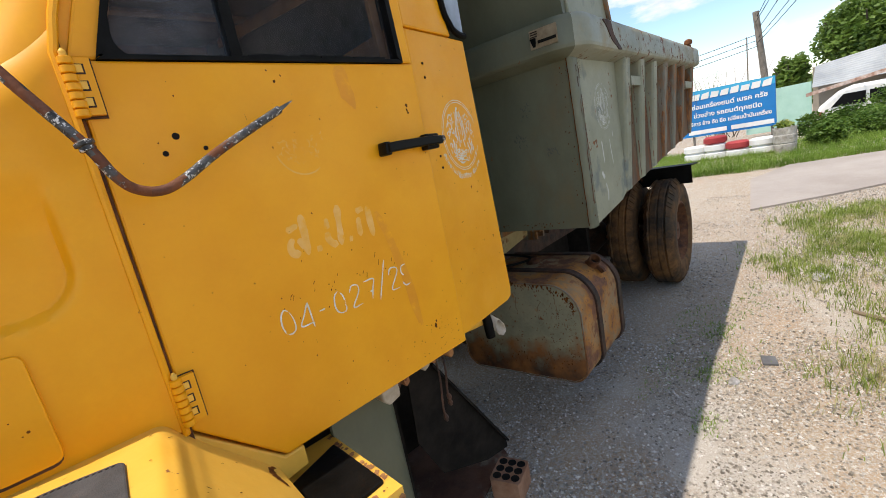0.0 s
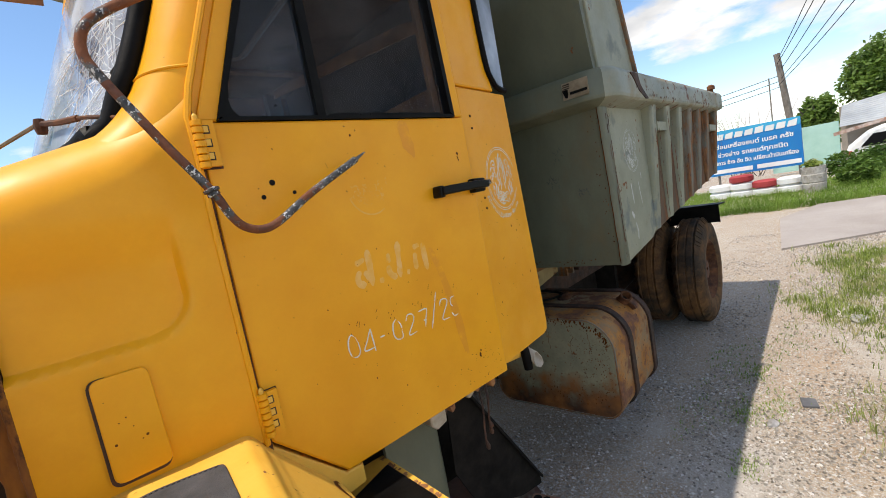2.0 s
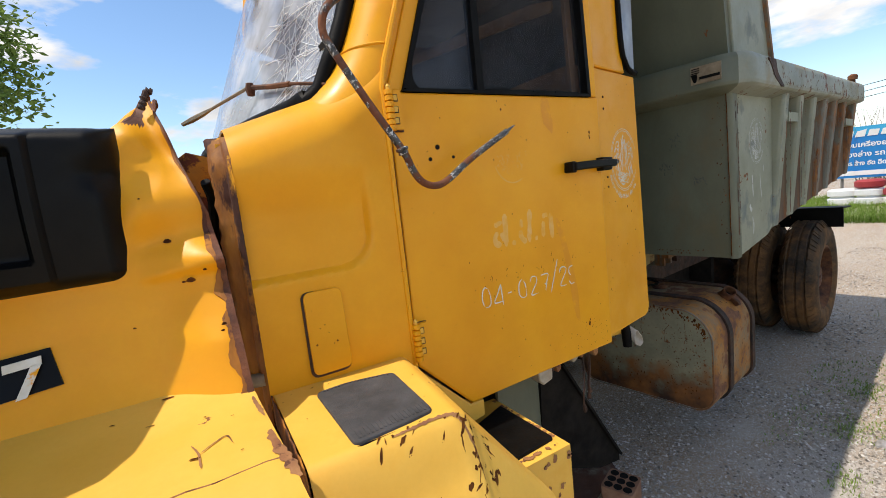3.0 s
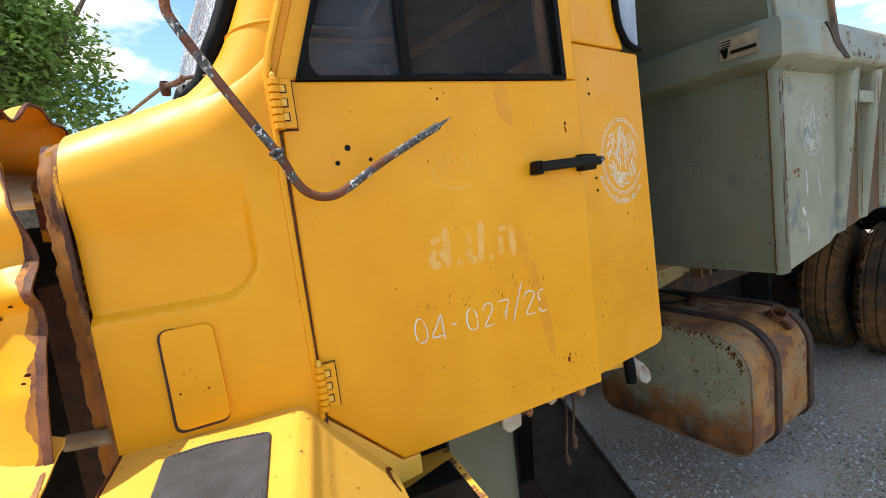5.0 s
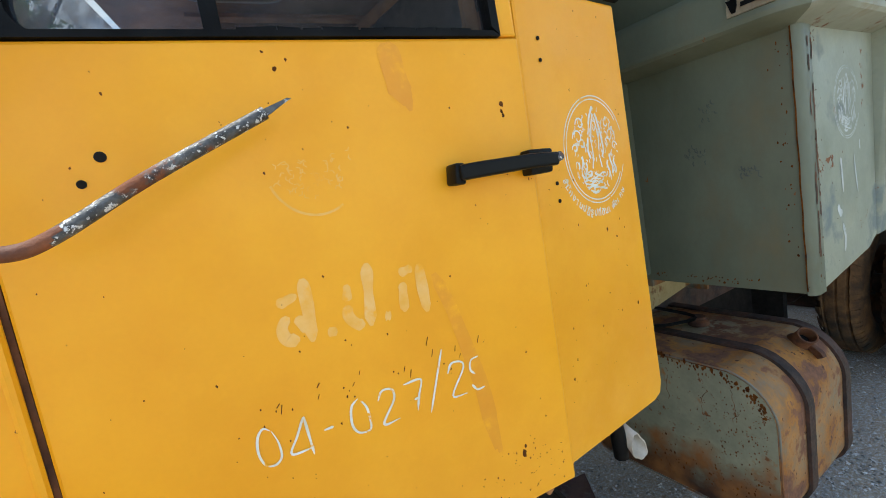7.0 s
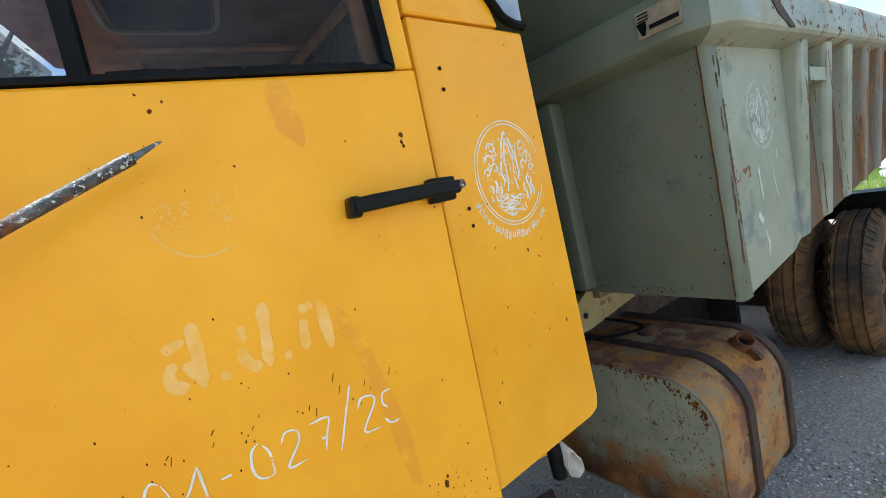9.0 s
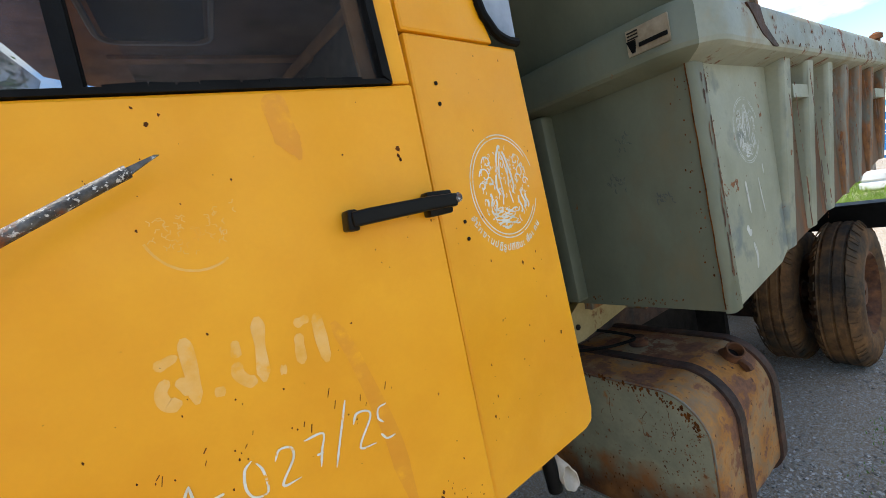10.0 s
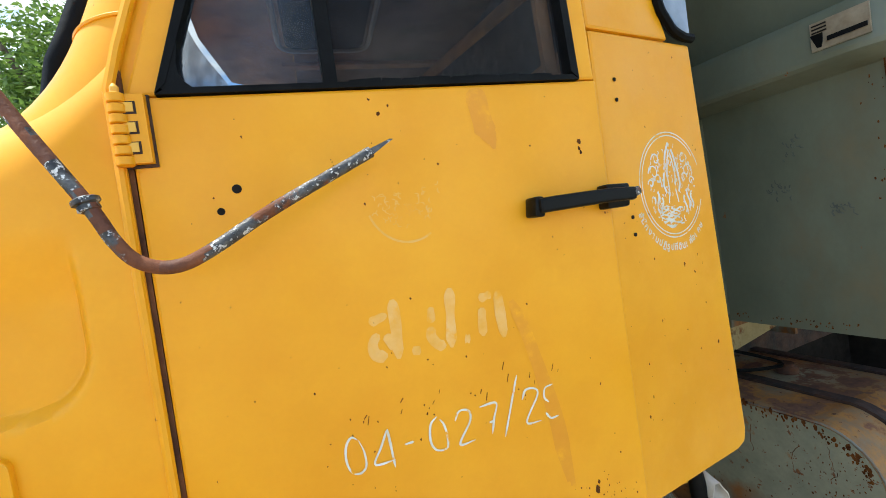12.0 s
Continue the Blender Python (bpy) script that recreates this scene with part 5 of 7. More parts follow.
def build_chassis():
    ch = thing("chassis", "", "")
    ch.parent = truck
    for v0 in (0.78, 1.55):
        bm = bmesh.new()
        box(bm, -2.8, 3.2, v0, v0 + 0.08, 1.0, 1.26, BODY)
        part("frame_rail", bm, dark_rust, ch)
    for v0 in (0.8, 1.55):
        bm = bmesh.new()
        box(bm, -0.3, 2.75, v0, v0 + 0.07, 1.262, 1.44, BODY)
        part("subframe", bm, grey_rust, ch)
    for u in (-1.2, -0.3, 0.9, 2.2, 3.1):
        bm = bmesh.new()
        box(bm, u, u + 0.1, 0.86, 1.55, 1.04, 1.2, BODY)
        part("crossmember", bm, dark_rust, ch)
    # Added box on the unseen far side; keeps sunlit ground from showing underneath.
    bm = bmesh.new()
    box(bm, 0.2, 1.93, 1.72, 2.3, 0.25, 1.36, BODY)
    bevel(bm, 0.05, 2)
    part("side_locker", bm, dark_rust, ch, "added dark box on the far side that blocks light")
    # Added near-black panel that hides the bright gap ahead of the rear axle.
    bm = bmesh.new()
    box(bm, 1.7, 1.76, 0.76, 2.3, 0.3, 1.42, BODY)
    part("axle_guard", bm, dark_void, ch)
    # Plain unseen mass in near-black, added so the underside stays dark.
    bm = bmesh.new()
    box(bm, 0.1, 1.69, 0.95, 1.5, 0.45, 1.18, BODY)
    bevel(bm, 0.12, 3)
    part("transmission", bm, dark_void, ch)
    for i in range(5):
        bm = bmesh.new()
        h = 0.72 - 0.12 * i
        sheet(bm, lambda s, w: BODY @ Vector((2.45 + h * (2 * s - 1), 0.7 + 0.09 * w, 1.02 - 0.018 * i + 0.10 * (h * (2 * s - 1)) ** 2 / 0.5)), 14, 1, 0.014)
        part("spring_leaf", bm, dark_rust, ch)
    for u in (0.42, 0.52, 0.62):
        bm = bmesh.new()
        box(bm, u, u + 0.02, 0.6, 0.8, 1.18, 1.4, BODY)
        box(bm, u - 0.02, u + 0.06, 0.56, 0.62, 1.24, 1.32, BODY)
        bevel(bm, 0.006, 1)
        part("hinge_lug", bm, grey_rust if u < 0.6 else dark_rust, ch)
    bm = bmesh.new()
    prism(bm, [(-0.24, 1.165), (-0.05, 1.16), (0.4, 1.22), (0.42, 1.36), (-0.05, 1.34), (-0.2, 1.25)], 0.66, 0.7, lambda u, z, v: BODY @ Vector((u, v, z)))
    part("rail_bracket", bm, cream_rust, ch, "dusty cream steel bracket with bolt holes")
    for u in (-0.26, -0.2, -0.08):
        bm = bmesh.new()
        lathe(bm, [(0.014, 0), (0.014, 0.006)], BODY @ pose(u, 0.659, 1.235, 90, 0, 0), 12)
        part("bracket_hole", bm, dark_void, ch)
    def sec(y0, y1, z0, z1, r, rt):
        out = []
        for cx, cz, a0, q in ((y0 + r, z0 + r, 180, r), (y1 - r, z0 + r, 270, r), (y1 - r, z1 - r, 0, r), (y0 + rt, z1 - rt, 90, rt)):
            for k in range(10):
                a = radians(a0 + 10 * k)
                out.append((cx + q * math.cos(a), cz + q * math.sin(a)))
        return out
    def loop(bm, pts, u, fs):
        return [bm.verts.new(BODY @ Vector((u, p[0] , p[1] + 0.05 * math.sin((p[0] - 0.06) * 3.4) * (1 if p[1] > 0.8 else -0.6)))) for p in pts]
    U0, U1 = -0.2, 0.45
    bm = bmesh.new()
    rows = [(U0 + 0.012, 0.02), (U0, 0.035), (U0 + 0.0, 0.012), (U0 + 0.02, 0.0), (0.0, 0.0), (0.2, -0.004), (U1 - 0.03, 0.0), (U1, 0.02)]
    rings = [loop(bm, sec(0.07 + d, 0.9 - d, 0.5 + d, 1.05 - d, 0.1 - d, 0.16 - d), u, 0) for u, d in rows]
    for a, c in zip(rings, rings[1:]):
        for k in range(len(a)):
            j = (k + 1) % len(a)
            bm.faces.new((a[k], a[j], c[j], c[k]))
    bm.faces.new(rings[0])
    bm.faces.new(rings[-1][::-1])
    tank = part("fuel_tank", bm, tank_rust, ch, "rusty grey-green fuel tank with flaking paint", sharp=50)
    bm = bmesh.new()
    pts = sec(0.082, 0.888, 0.512, 1.038, 0.089, 0.149)
    def end(bm, pts, lo, hi):
        q = [p for p in pts if lo <= p[1] <= hi]
        ring = loop(bm, q, U0 - 0.003, 0)
        back = loop(bm, q, U0 + 0.02, 0)
        bm.faces.new(ring)
        for k in range(len(q)):
            j = (k + 1) % len(q)
            bm.faces.new((ring[k], back[k], back[j], ring[j]))
    end(bm, pts, 0, 2)
    part("tank_end", bm, tank_end_mat, tank, "grey-green tank end with cracked paint")
    bm = bmesh.new()
    ring = sec(0.074, 0.896, 0.504, 1.046, 0.097, 0.157)
    pts = [BODY @ Vector((U0 - 0.001, p[0], p[1] + 0.05 * math.sin((p[0] - 0.06) * 3.4) * (1 if p[1] > 0.8 else -0.6))) for p in ring]
    tube(bm, pts + pts[:1], 0.004, 6)
    part("end_seam", bm, grey_rust, tank, "pale flaking seam")
    for u in (-0.005, 0.36):
        bm = bmesh.new()
        o, i = sec(0.056, 0.91, 0.488, 1.062, 0.11, 0.17), sec(0.068, 0.9, 0.5, 1.048, 0.1, 0.16)
        vs = [loop(bm, ring, uu, 0) for ring in (o, i) for uu in (u, u + 0.05)]
        n = len(o)
        for k in range(n):
            j = (k + 1) % n
            bm.faces.new((vs[0][k], vs[0][j], vs[1][j], vs[1][k]))
            bm.faces.new((vs[0][k], vs[2][k], vs[2][j], vs[0][j]))
            bm.faces.new((vs[1][k], vs[1][j], vs[3][j], vs[3][k]))
        part("tank_strap", bm, dark_rust, tank, "dark rusty strap")
    bm = bmesh.new()
    neck_axis = Vector((-0.3, -0.62, 0.72)).normalized()
    neck = Matrix.Translation(Vector((2.195, 0.217, 1.1)) - 0.062 * neck_axis) @ neck_axis.to_track_quat("Z", "Y").to_matrix().to_4x4()
    lathe(bm, [(0.05, -0.05), (0.046, -0.01), (0.039, 0.005), (0.036, 0.02), (0.035, 0.054), (0.0365, 0.06), (0.035, 0.063), (0.029, 0.062), (0.027, 0.0), (0.005, 0.0)], neck, 28)
    prism(bm, [(-0.028, 0.01), (-0.075, 0.002), (-0.085, 0.03), (-0.068, 0.042), (-0.03, 0.035)], -0.012, 0.014, lambda u, v, w: neck @ Vector((-0.35 * u, u, v)) + Vector((w, 0, 0)))
    bevel(bm, 0.003, 1)
    neck_ob = part("filler_neck", bm, rust, tank, "open rusty filler neck")
    bm = bmesh.new()
    lathe(bm, [(0.0268, 0.012), (0.0268, 0.014)], neck, 24)
    part("neck_bore", bm, dark_void, neck_ob)
    bm = bmesh.new()
    lathe(bm, [(0.045, 0), (0.045, 0.02), (0.03, 0.03), (0.03, 0.04), (0.01, 0.04)], BODY @ pose(0.17, 0.52, 1.085), 20)
    part("sender_cap", bm, rust, tank)
    bm = bmesh.new()
    tube(bm, smooth_path([BODY @ Vector(p) for p in ((-0.25, 0.7, 1.16), (-0.1, 0.6, 1.14), (0.05, 0.55, 1.12), (0.15, 0.53, 1.13), (0.0, 0.75, 1.2))], 5), 0.008, 6)
    part("fuel_hose", bm, black_rubber, tank)
    # rear axle: dual tyres with worn lugs
    R = 0.53
    def tyre(name, m, w):
        bm = bmesh.new()
        h = w / 2
        prof = [(0.29, -h + 0.03), (0.33, -h + 0.005), (0.40, -h), (0.455, -h + 0.012), (0.485, -h + 0.03), (0.505, -h + 0.045), (R, -h * 0.55), (R - 0.012, -h * 0.5), (R - 0.012, -h * 0.42), (R, -h * 0.38), (R + 0.003, -h * 0.05), (R - 0.01, -h * 0.02), (R - 0.01, h * 0.06), (R + 0.003, h * 0.1), (R, h * 0.38), (R - 0.012, h * 0.42), (R - 0.012, h * 0.5), (R, h * 0.55), (0.505, h - 0.045), (0.485, h - 0.03), (0.455, h - 0.012), (0.40, h), (0.33, h - 0.005), (0.29, h - 0.03)]
        lathe(bm, prof, m, 64, True)
        wheel = part(name, bm, tyre_rubber, ch, "worn dusty brown-stained tyre")
        bm = bmesh.new()
        for k in range(60):
            a0 = 2 * math.pi * (k + 0.25 * math.sin(k * 2.7)) / 60
            for sg in (-1, 1):
                vs = []
                for da, r, y in ((0, R + 0.002, h * 0.56), (0.055, R + 0.002, h * 0.56), (0.07, 0.512, h - 0.04), (0.015, 0.512, h - 0.04), (0.07, 0.478, h - 0.019), (0.015, 0.478, h - 0.019)):
                    vs.append(bm.verts.new(m @ Vector((r * math.cos(a0 + da), r * math.sin(a0 + da), sg * (y + 0.003)))))
                bm.faces.new((vs[0], vs[1], vs[2], vs[3]))
                bm.faces.new((vs[3], vs[2], vs[4], vs[5]))
        bm.normal_update()
        bmesh.ops.solidify(bm, geom=bm.faces[:], thickness=0.006)
        tagged(part("tread", bm, tyre_rubber, wheel), kind="stuff")
        bm = bmesh.new()
        lathe(bm, [(0.3, -h + 0.025), (0.3, h - 0.025), (0.285, h - 0.02), (0.265, h - 0.06), (0.25, h - 0.1), (0.2, h - 0.13), (0.1, h - 0.12), (0.09, h - 0.06), (0.02, h - 0.06), (0.02, -h + 0.05), (0.25, -h + 0.05)], m, 40, True)
        part("rim", bm, rust, wheel, "rusty steel rim")
    for v, w in ((0.21, 0.28), (0.56, 0.28)):
        tyre("rear_wheel", BODY @ pose(2.5, v, 0.715, 90, 0, 0), w)
    for v in (1.85, 2.2):
        tyre("rear_wheel", BODY @ pose(2.5, v, 0.715, 90, 0, 0), 0.28)
    tyre("front_wheel", pose(-0.62, 0.3, 0.505, 90, 0, 0), 0.28)
    bm = bmesh.new()
    lathe(bm, [(0.07, 0), (0.09, 0.45), (0.22, 0.58), (0.265, 0.72), (0.265, 0.98), (0.22, 1.12), (0.09, 1.25), (0.07, 1.9)], BODY @ pose(2.5, 0.4, 0.715, -90, 0, 0), 16)
    part("axle", bm, dark_rust, ch)
    bm = bmesh.new()
    box(bm, 3.18, 3.22, 0.74, 1.72, 0.24, 1.32, BODY)
    bevel(bm, 0.01, 1)
    part("tail_plate", bm, dark_rust, ch, "dark rear cross plate")
    bm = bmesh.new()
    sheet(bm, lambda s, v: BODY @ Vector((2.55 + 0.35 * s, -0.02 + 0.75 * v, 1.36 - 0.02 * s)), 4, 3, 0.012)
    sheet(bm, lambda s, v: BODY @ Vector((2.55 + 0.02 * s, -0.02 + 0.75 * v, 1.36 - 0.18 * s)), 4, 3, 0.012)
    part("mudguard", bm, black_rubber, ch, "black rubber mudguard")
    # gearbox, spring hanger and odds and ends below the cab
    # Rough gearbox mass added for the darkness below the cab.
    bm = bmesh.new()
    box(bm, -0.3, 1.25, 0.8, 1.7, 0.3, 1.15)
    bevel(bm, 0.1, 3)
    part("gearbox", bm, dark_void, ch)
    # Added near-black panels that shut out light from the far side.
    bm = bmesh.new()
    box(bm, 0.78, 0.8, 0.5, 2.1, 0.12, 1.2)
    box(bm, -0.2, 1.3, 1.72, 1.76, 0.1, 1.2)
    part("wheel_arch", bm, dark_void, ch, "added near-black panels blocking light under the cab")
    # Plain box whose dark colour stands in for shadow under the cab.
    bm = bmesh.new()
    box(bm, -0.1, 1.2, 0.3, 0.4, 1.08, 1.2)
    part("cab_sill", bm, dark_rust, ch)
    bm = bmesh.new()
    sheet(bm, lambda s, v: Vector((0.33 + 0.42 * s, 0.1 + 0.1 * s + 0.9 * max(0.0, s - 0.6), 1.16 - 0.85 * v)), 16, 6, 0.012)
    part("inner_mudguard", bm, shaded_grey_paint, ch, "dusty grey-green mudguard panel")
    # Bent plate; its near-black carries the shade below the cab.
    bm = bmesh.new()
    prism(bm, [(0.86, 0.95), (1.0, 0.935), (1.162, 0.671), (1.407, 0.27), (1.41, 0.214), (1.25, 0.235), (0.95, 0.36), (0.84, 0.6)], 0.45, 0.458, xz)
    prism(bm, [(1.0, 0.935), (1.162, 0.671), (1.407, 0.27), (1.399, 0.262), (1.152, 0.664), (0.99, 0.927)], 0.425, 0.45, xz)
    part("mudguard_stay", bm, dark_void, ch, "bent mudguard plate with shade in its near-black colour")
    for x, w, z0 in ((0.5, 0.075, 1.12), (0.56, 0.02, 1.15), (0.59, 0.028, 1.145), (0.67, 0.045, 1.16), (0.72, 0.03, 1.165), (0.8, 0.03, 1.15)):
        bm = bmesh.new()
        prism(bm, [(x, 1.205), (x + w, 1.205), (x + w * 0.9, z0), (x + w * 0.3, z0 - 0.012), (x, z0 + 0.01)], 0.05, 0.1, xz)
        bevel(bm, 0.006, 2)
        part("sill_bracket", bm, old_plastic if w > 0.04 else (wear_brown if w > 0.025 else dark_rust), ch)
    for k, (x, y, dz) in enumerate(((0.74, 0.06, 0.28), (0.765, 0.05, 0.2), (0.78, 0.07, 0.24))):
        bm = bmesh.new()
        tube(bm, smooth_path([(x, y, 1.2), (x + 0.006, y, 1.2 - dz * 0.4), (x - 0.01, y - 0.005, 1.2 - dz * 0.8), (x, y, 1.2 - dz)], 4), [0.004] * 10 + [0.008, 0.01, 0.006], 6)
        part("loose_cable", bm, dark_rust, ch)
    # cut plastic pipe below the corner panel
    bm = bmesh.new()
    tube(bm, [(1.0, 0.17, 1.165), (1.12, 0.16, 1.16)], 0.03, 12)
    part("sill_rail", bm, yellow_worn_lit, ch)
    bm = bmesh.new()
    tube(bm, [(1.094, 0.125, 1.2), (1.095, 0.12, 1.15), (1.098, 0.118, 1.085)], [0.018, 0.021, 0.02], 14)
    part("rubber_sleeve", bm, black_rubber, ch)
    bm = bmesh.new()
    rows = []
    for h in range(6):
        q, ring = h / 5, []
        c = Vector((1.112, 0.18, 1.19)).lerp(Vector((1.128, 0.082, 1.122)), q)
        for k in range(22):
            a = 2 * math.pi * k / 22
            r = 0.45 + 0.55 * q + (0.07 * noise.noise((2.2 * math.cos(a), 2.2 * math.sin(a), 3.0)) + 0.06 * math.sin(7 * a) if h == 5 else 0)
            wide = 0.022 * (1 - 0.3 * math.sin(a))
            ring.append(bm.verts.new(c + r * Vector((0.98 * wide * math.cos(a), -0.2 * wide * math.cos(a) + 0.006 * math.sin(a), 0.034 * math.sin(a)))))
        rows.append(ring)
    for p, q in zip(rows, rows[1:]):
        for k in range(22):
            bm.faces.new((p[k], p[(k + 1) % 22], q[(k + 1) % 22], q[k]))
    bm.normal_update()
    bmesh.ops.solidify(bm, geom=bm.faces[:], thickness=0.003)
    part("cut_pipe", bm, old_plastic, ch, "ragged cut white plastic pipe")
    return ch


chassis = build_chassis()


# ---- concrete mixer ----
def build_mixer():
    mx = thing("concrete_mixer", "old cement-crusted concrete mixer with a rusty ring gear", "concrete mixer")
    m = pose(3.95, -1.80, 0, 3, -3, 0) @ Matrix.Diagonal((1.06, 1.06, 1, 1))
    def crust(bm, amp, s):
        for v in bm.verts:
            d = Vector((v.co.x - 3.95, v.co.y + 1.80, 0.3)).normalized()
            v.co += d * amp * (noise.noise(v.co * s) + 0.5 * noise.noise(v.co * s * 3))
    bm = bmesh.new()
    prof = [(0.44, 1.13), (0.435, 1.2), (0.425, 1.28), (0.405, 1.36), (0.37, 1.44), (0.32, 1.51), (0.25, 1.56), (0.16, 1.595), (0.06, 1.6)]
    prof = [(float(np.interp(k / 50, [i / 8 for i in range(9)], [p[0] for p in prof])), float(np.interp(k / 50, [i / 8 for i in range(9)], [p[1] for p in prof]))) for k in range(51)]
    lathe(bm, prof, m, 150)
    crust(bm, 0.012, 9.0)
    crust(bm, 0.006, 38.0)
    part("drum_cone", bm, cement, mx, "cement-crusted drum cone", sharp=70)
    bm = bmesh.new()
    lathe(bm, [(0.42, 1.13), (0.5, 1.125), (0.5, 1.09), (0.42, 1.08)], m, 72, True)
    part("ring_gear", bm, rust, mx, "rusty toothed ring gear")
    ring = mx.children[-1]
    bm = bmesh.new()
    for k in range(90):
        a = 2 * math.pi * k / 90
        box(bm, 0.445, 0.505, -0.008, 0.008, 1.118, 1.135, m @ pose(0, 0, 0, 0, 0, math.degrees(a)))
    tagged(part("tooth_rim", bm, rust, ring), kind="stuff")
    bm = bmesh.new()
    lathe(bm, [(0.505, 1.125), (0.518, 1.127), (0.53, 1.12), (0.535, 1.11), (0.536, 1.1), (0.534, 1.085), (0.53, 1.07), (0.515, 1.062), (0.5, 1.06), (0.46, 1.07)], m, 180, True)
    crust(bm, 0.01, 14.0)
    crust(bm, 0.006, 45.0)
    part("gear_guard", bm, cement, mx, sharp=70)
    bm = bmesh.new()
    tube(bm, [m @ Vector((0.455 * math.cos(a), 0.455 * math.sin(a), 1.155)) for a in (2 * math.pi * k / 60 for k in range(61))], 0.012, 8)
    part("seam_ring", bm, cement, mx)
    bm = bmesh.new()
    lathe(bm, [(0.46, 1.09), (0.46, 1.0), (0.44, 0.9), (0.4, 0.78), (0.34, 0.66), (0.27, 0.55), (0.2, 0.47), (0.1, 0.43), (0.03, 0.42)], m, 60)
    crust(bm, 0.01, 8.0)
    part("drum_bowl", bm, cement_dark, mx, "grey drum bowl", sharp=70)
    bm = bmesh.new()
    lathe(bm, [(0.13, 1.59), (0.14, 1.612), (0.12, 1.62), (0.05, 1.622)], m @ pose(0.05, -0.1, 0.0), 30)
    crust(bm, 0.008, 20.0)
    part("drum_cap", bm, cement, mx, "cement-crusted cap")
    for y0, y1 in ((-1.42, -1.36), (-2.4, -2.34)):
        bm = bmesh.new()
        prism(bm, [(2.95, 0.36), (4.5, 0.46), (4.5, 0.56), (2.95, 0.46)], y0, y1, lambda u, v, w: Vector((u, w - 0.25 * (4.5 - u), v)))
        bevel(bm, 0.008, 1)
        part("frame_beam", bm, cement_dark, mx)
    for x, y in ((4.42, -1.41), (3.38, -2.65), (4.42, -2.37)):
        bm = bmesh.new()
        box(bm, x - 0.035, x + 0.035, y - 0.035, y + 0.035, 0.1, 0.5)
        part("leg", bm, cement_dark, mx)
    # loading skip behind the drum, with a folded side
    bm = bmesh.new()
    prism(bm, [(-1.22, 0.56), (-1.195, 1.66), (-1.5, 1.675), (-1.8, 1.68), (-2.3, 1.66), (-2.3, 0.7), (-1.6, 0.5)], 4.42, 4.45, yz)
    skip = part("loading_skip", bm, skip_mat, mx, "grey loading skip with rust and dried cement")
    bm = bmesh.new()
    prism(bm, [(4.43, 0.56), (4.43, 1.65), (4.5, 1.62), (4.66, 1.35), (4.72, 1.1), (4.6, 0.7), (4.52, 0.52)], 0.0, 0.02, lambda u, v, w: Vector((u, -1.2 + 0.27 * (u - 4.43) + w, v)))
    part("skip_side", bm, skip_mat, skip, "bent grey side plate")
    bm = bmesh.new()
    tube(bm, [(4.41, -1.195, 1.665), (4.41, -1.5, 1.675), (4.41, -1.8, 1.69), (4.41, -2.3, 1.67)], 0.014, 8)
    part("skip_lip", bm, dark_rust, skip)
    bm = bmesh.new()
    sheet(bm, lambda s, t: Vector((4.36 - 0.05 * t, -1.78 - 0.6 * s, 1.67 + 0.075 * math.sin(min(1.0, s * 4.0) * 1.57) * t + 0.01 * math.sin(s * 9) * t)), 40, 6, 0.02)
    part("spout_lip", bm, cement, skip, "crusted spout lip")
    rng = random.Random(91)
    bm = bmesh.new()
    for k in range(130):
        y, z, r = -1.24 - 0.25 * rng.random() ** 1.4, 0.62 + 0.34 * rng.random() ** 1.5, rng.uniform(0.002, 0.009)
        n = rng.randint(5, 8)
        bm.faces.new([bm.verts.new((4.418 - 0.00005 * k, y + r * rng.uniform(0.4, 1.1) * math.cos(6.283 * j / n), z + r * rng.uniform(0.4, 1.3) * math.sin(6.283 * j / n))) for j in range(n)])
    tagged(part("cement_splash", bm, white_paint, skip, "white cement splashes"), kind="stuff")
    bm = bmesh.new()
    for k in range(90):
        y, z, r = -1.285 + rng.gauss(0, 0.035), 1.14 + rng.gauss(0, 0.08), rng.uniform(0.006, 0.024)
        n = rng.randint(6, 9)
        bm.faces.new([bm.verts.new((4.4165 - 0.00005 * k, min(-1.215, y + r * rng.uniform(0.3, 1.1) * math.cos(6.283 * j / n)), z + r * rng.uniform(0.4, 1.3) * math.sin(6.283 * j / n))) for j in range(n)])
    tagged(part("rust_patch", bm, rust, skip, "dark rust patch"), kind="stuff")


build_mixer()


# ---- plants ----
def leaf_cloud(bm, centre, radii, n, size, rng):
    for _ in range(n):
        d = Vector((rng.gauss(0, 1), rng.gauss(0, 1), rng.gauss(0, 1))).normalized()
        r = 0.55 + 0.5 * rng.random()
        r *= 0.8 + 0.35 * noise.noise(Vector(centre) + d * 2.2)
        p = Vector(centre) + Vector((d.x * radii[0], d.y * radii[1], d.z * radii[2])) * r
        a = Vector((rng.gauss(0, 1), rng.gauss(0, 1), rng.gauss(0, 0.5))).normalized()
        b = a.cross(Vector((rng.gauss(0, 1), rng.gauss(0, 1), rng.gauss(0, 1)))).normalized()
        s = size * (0.6 + 0.8 * rng.random())
        bm.faces.new([bm.verts.new(p + q) for q in (-a * s, b * s * 0.45, a * s, -b * s * 0.45)])


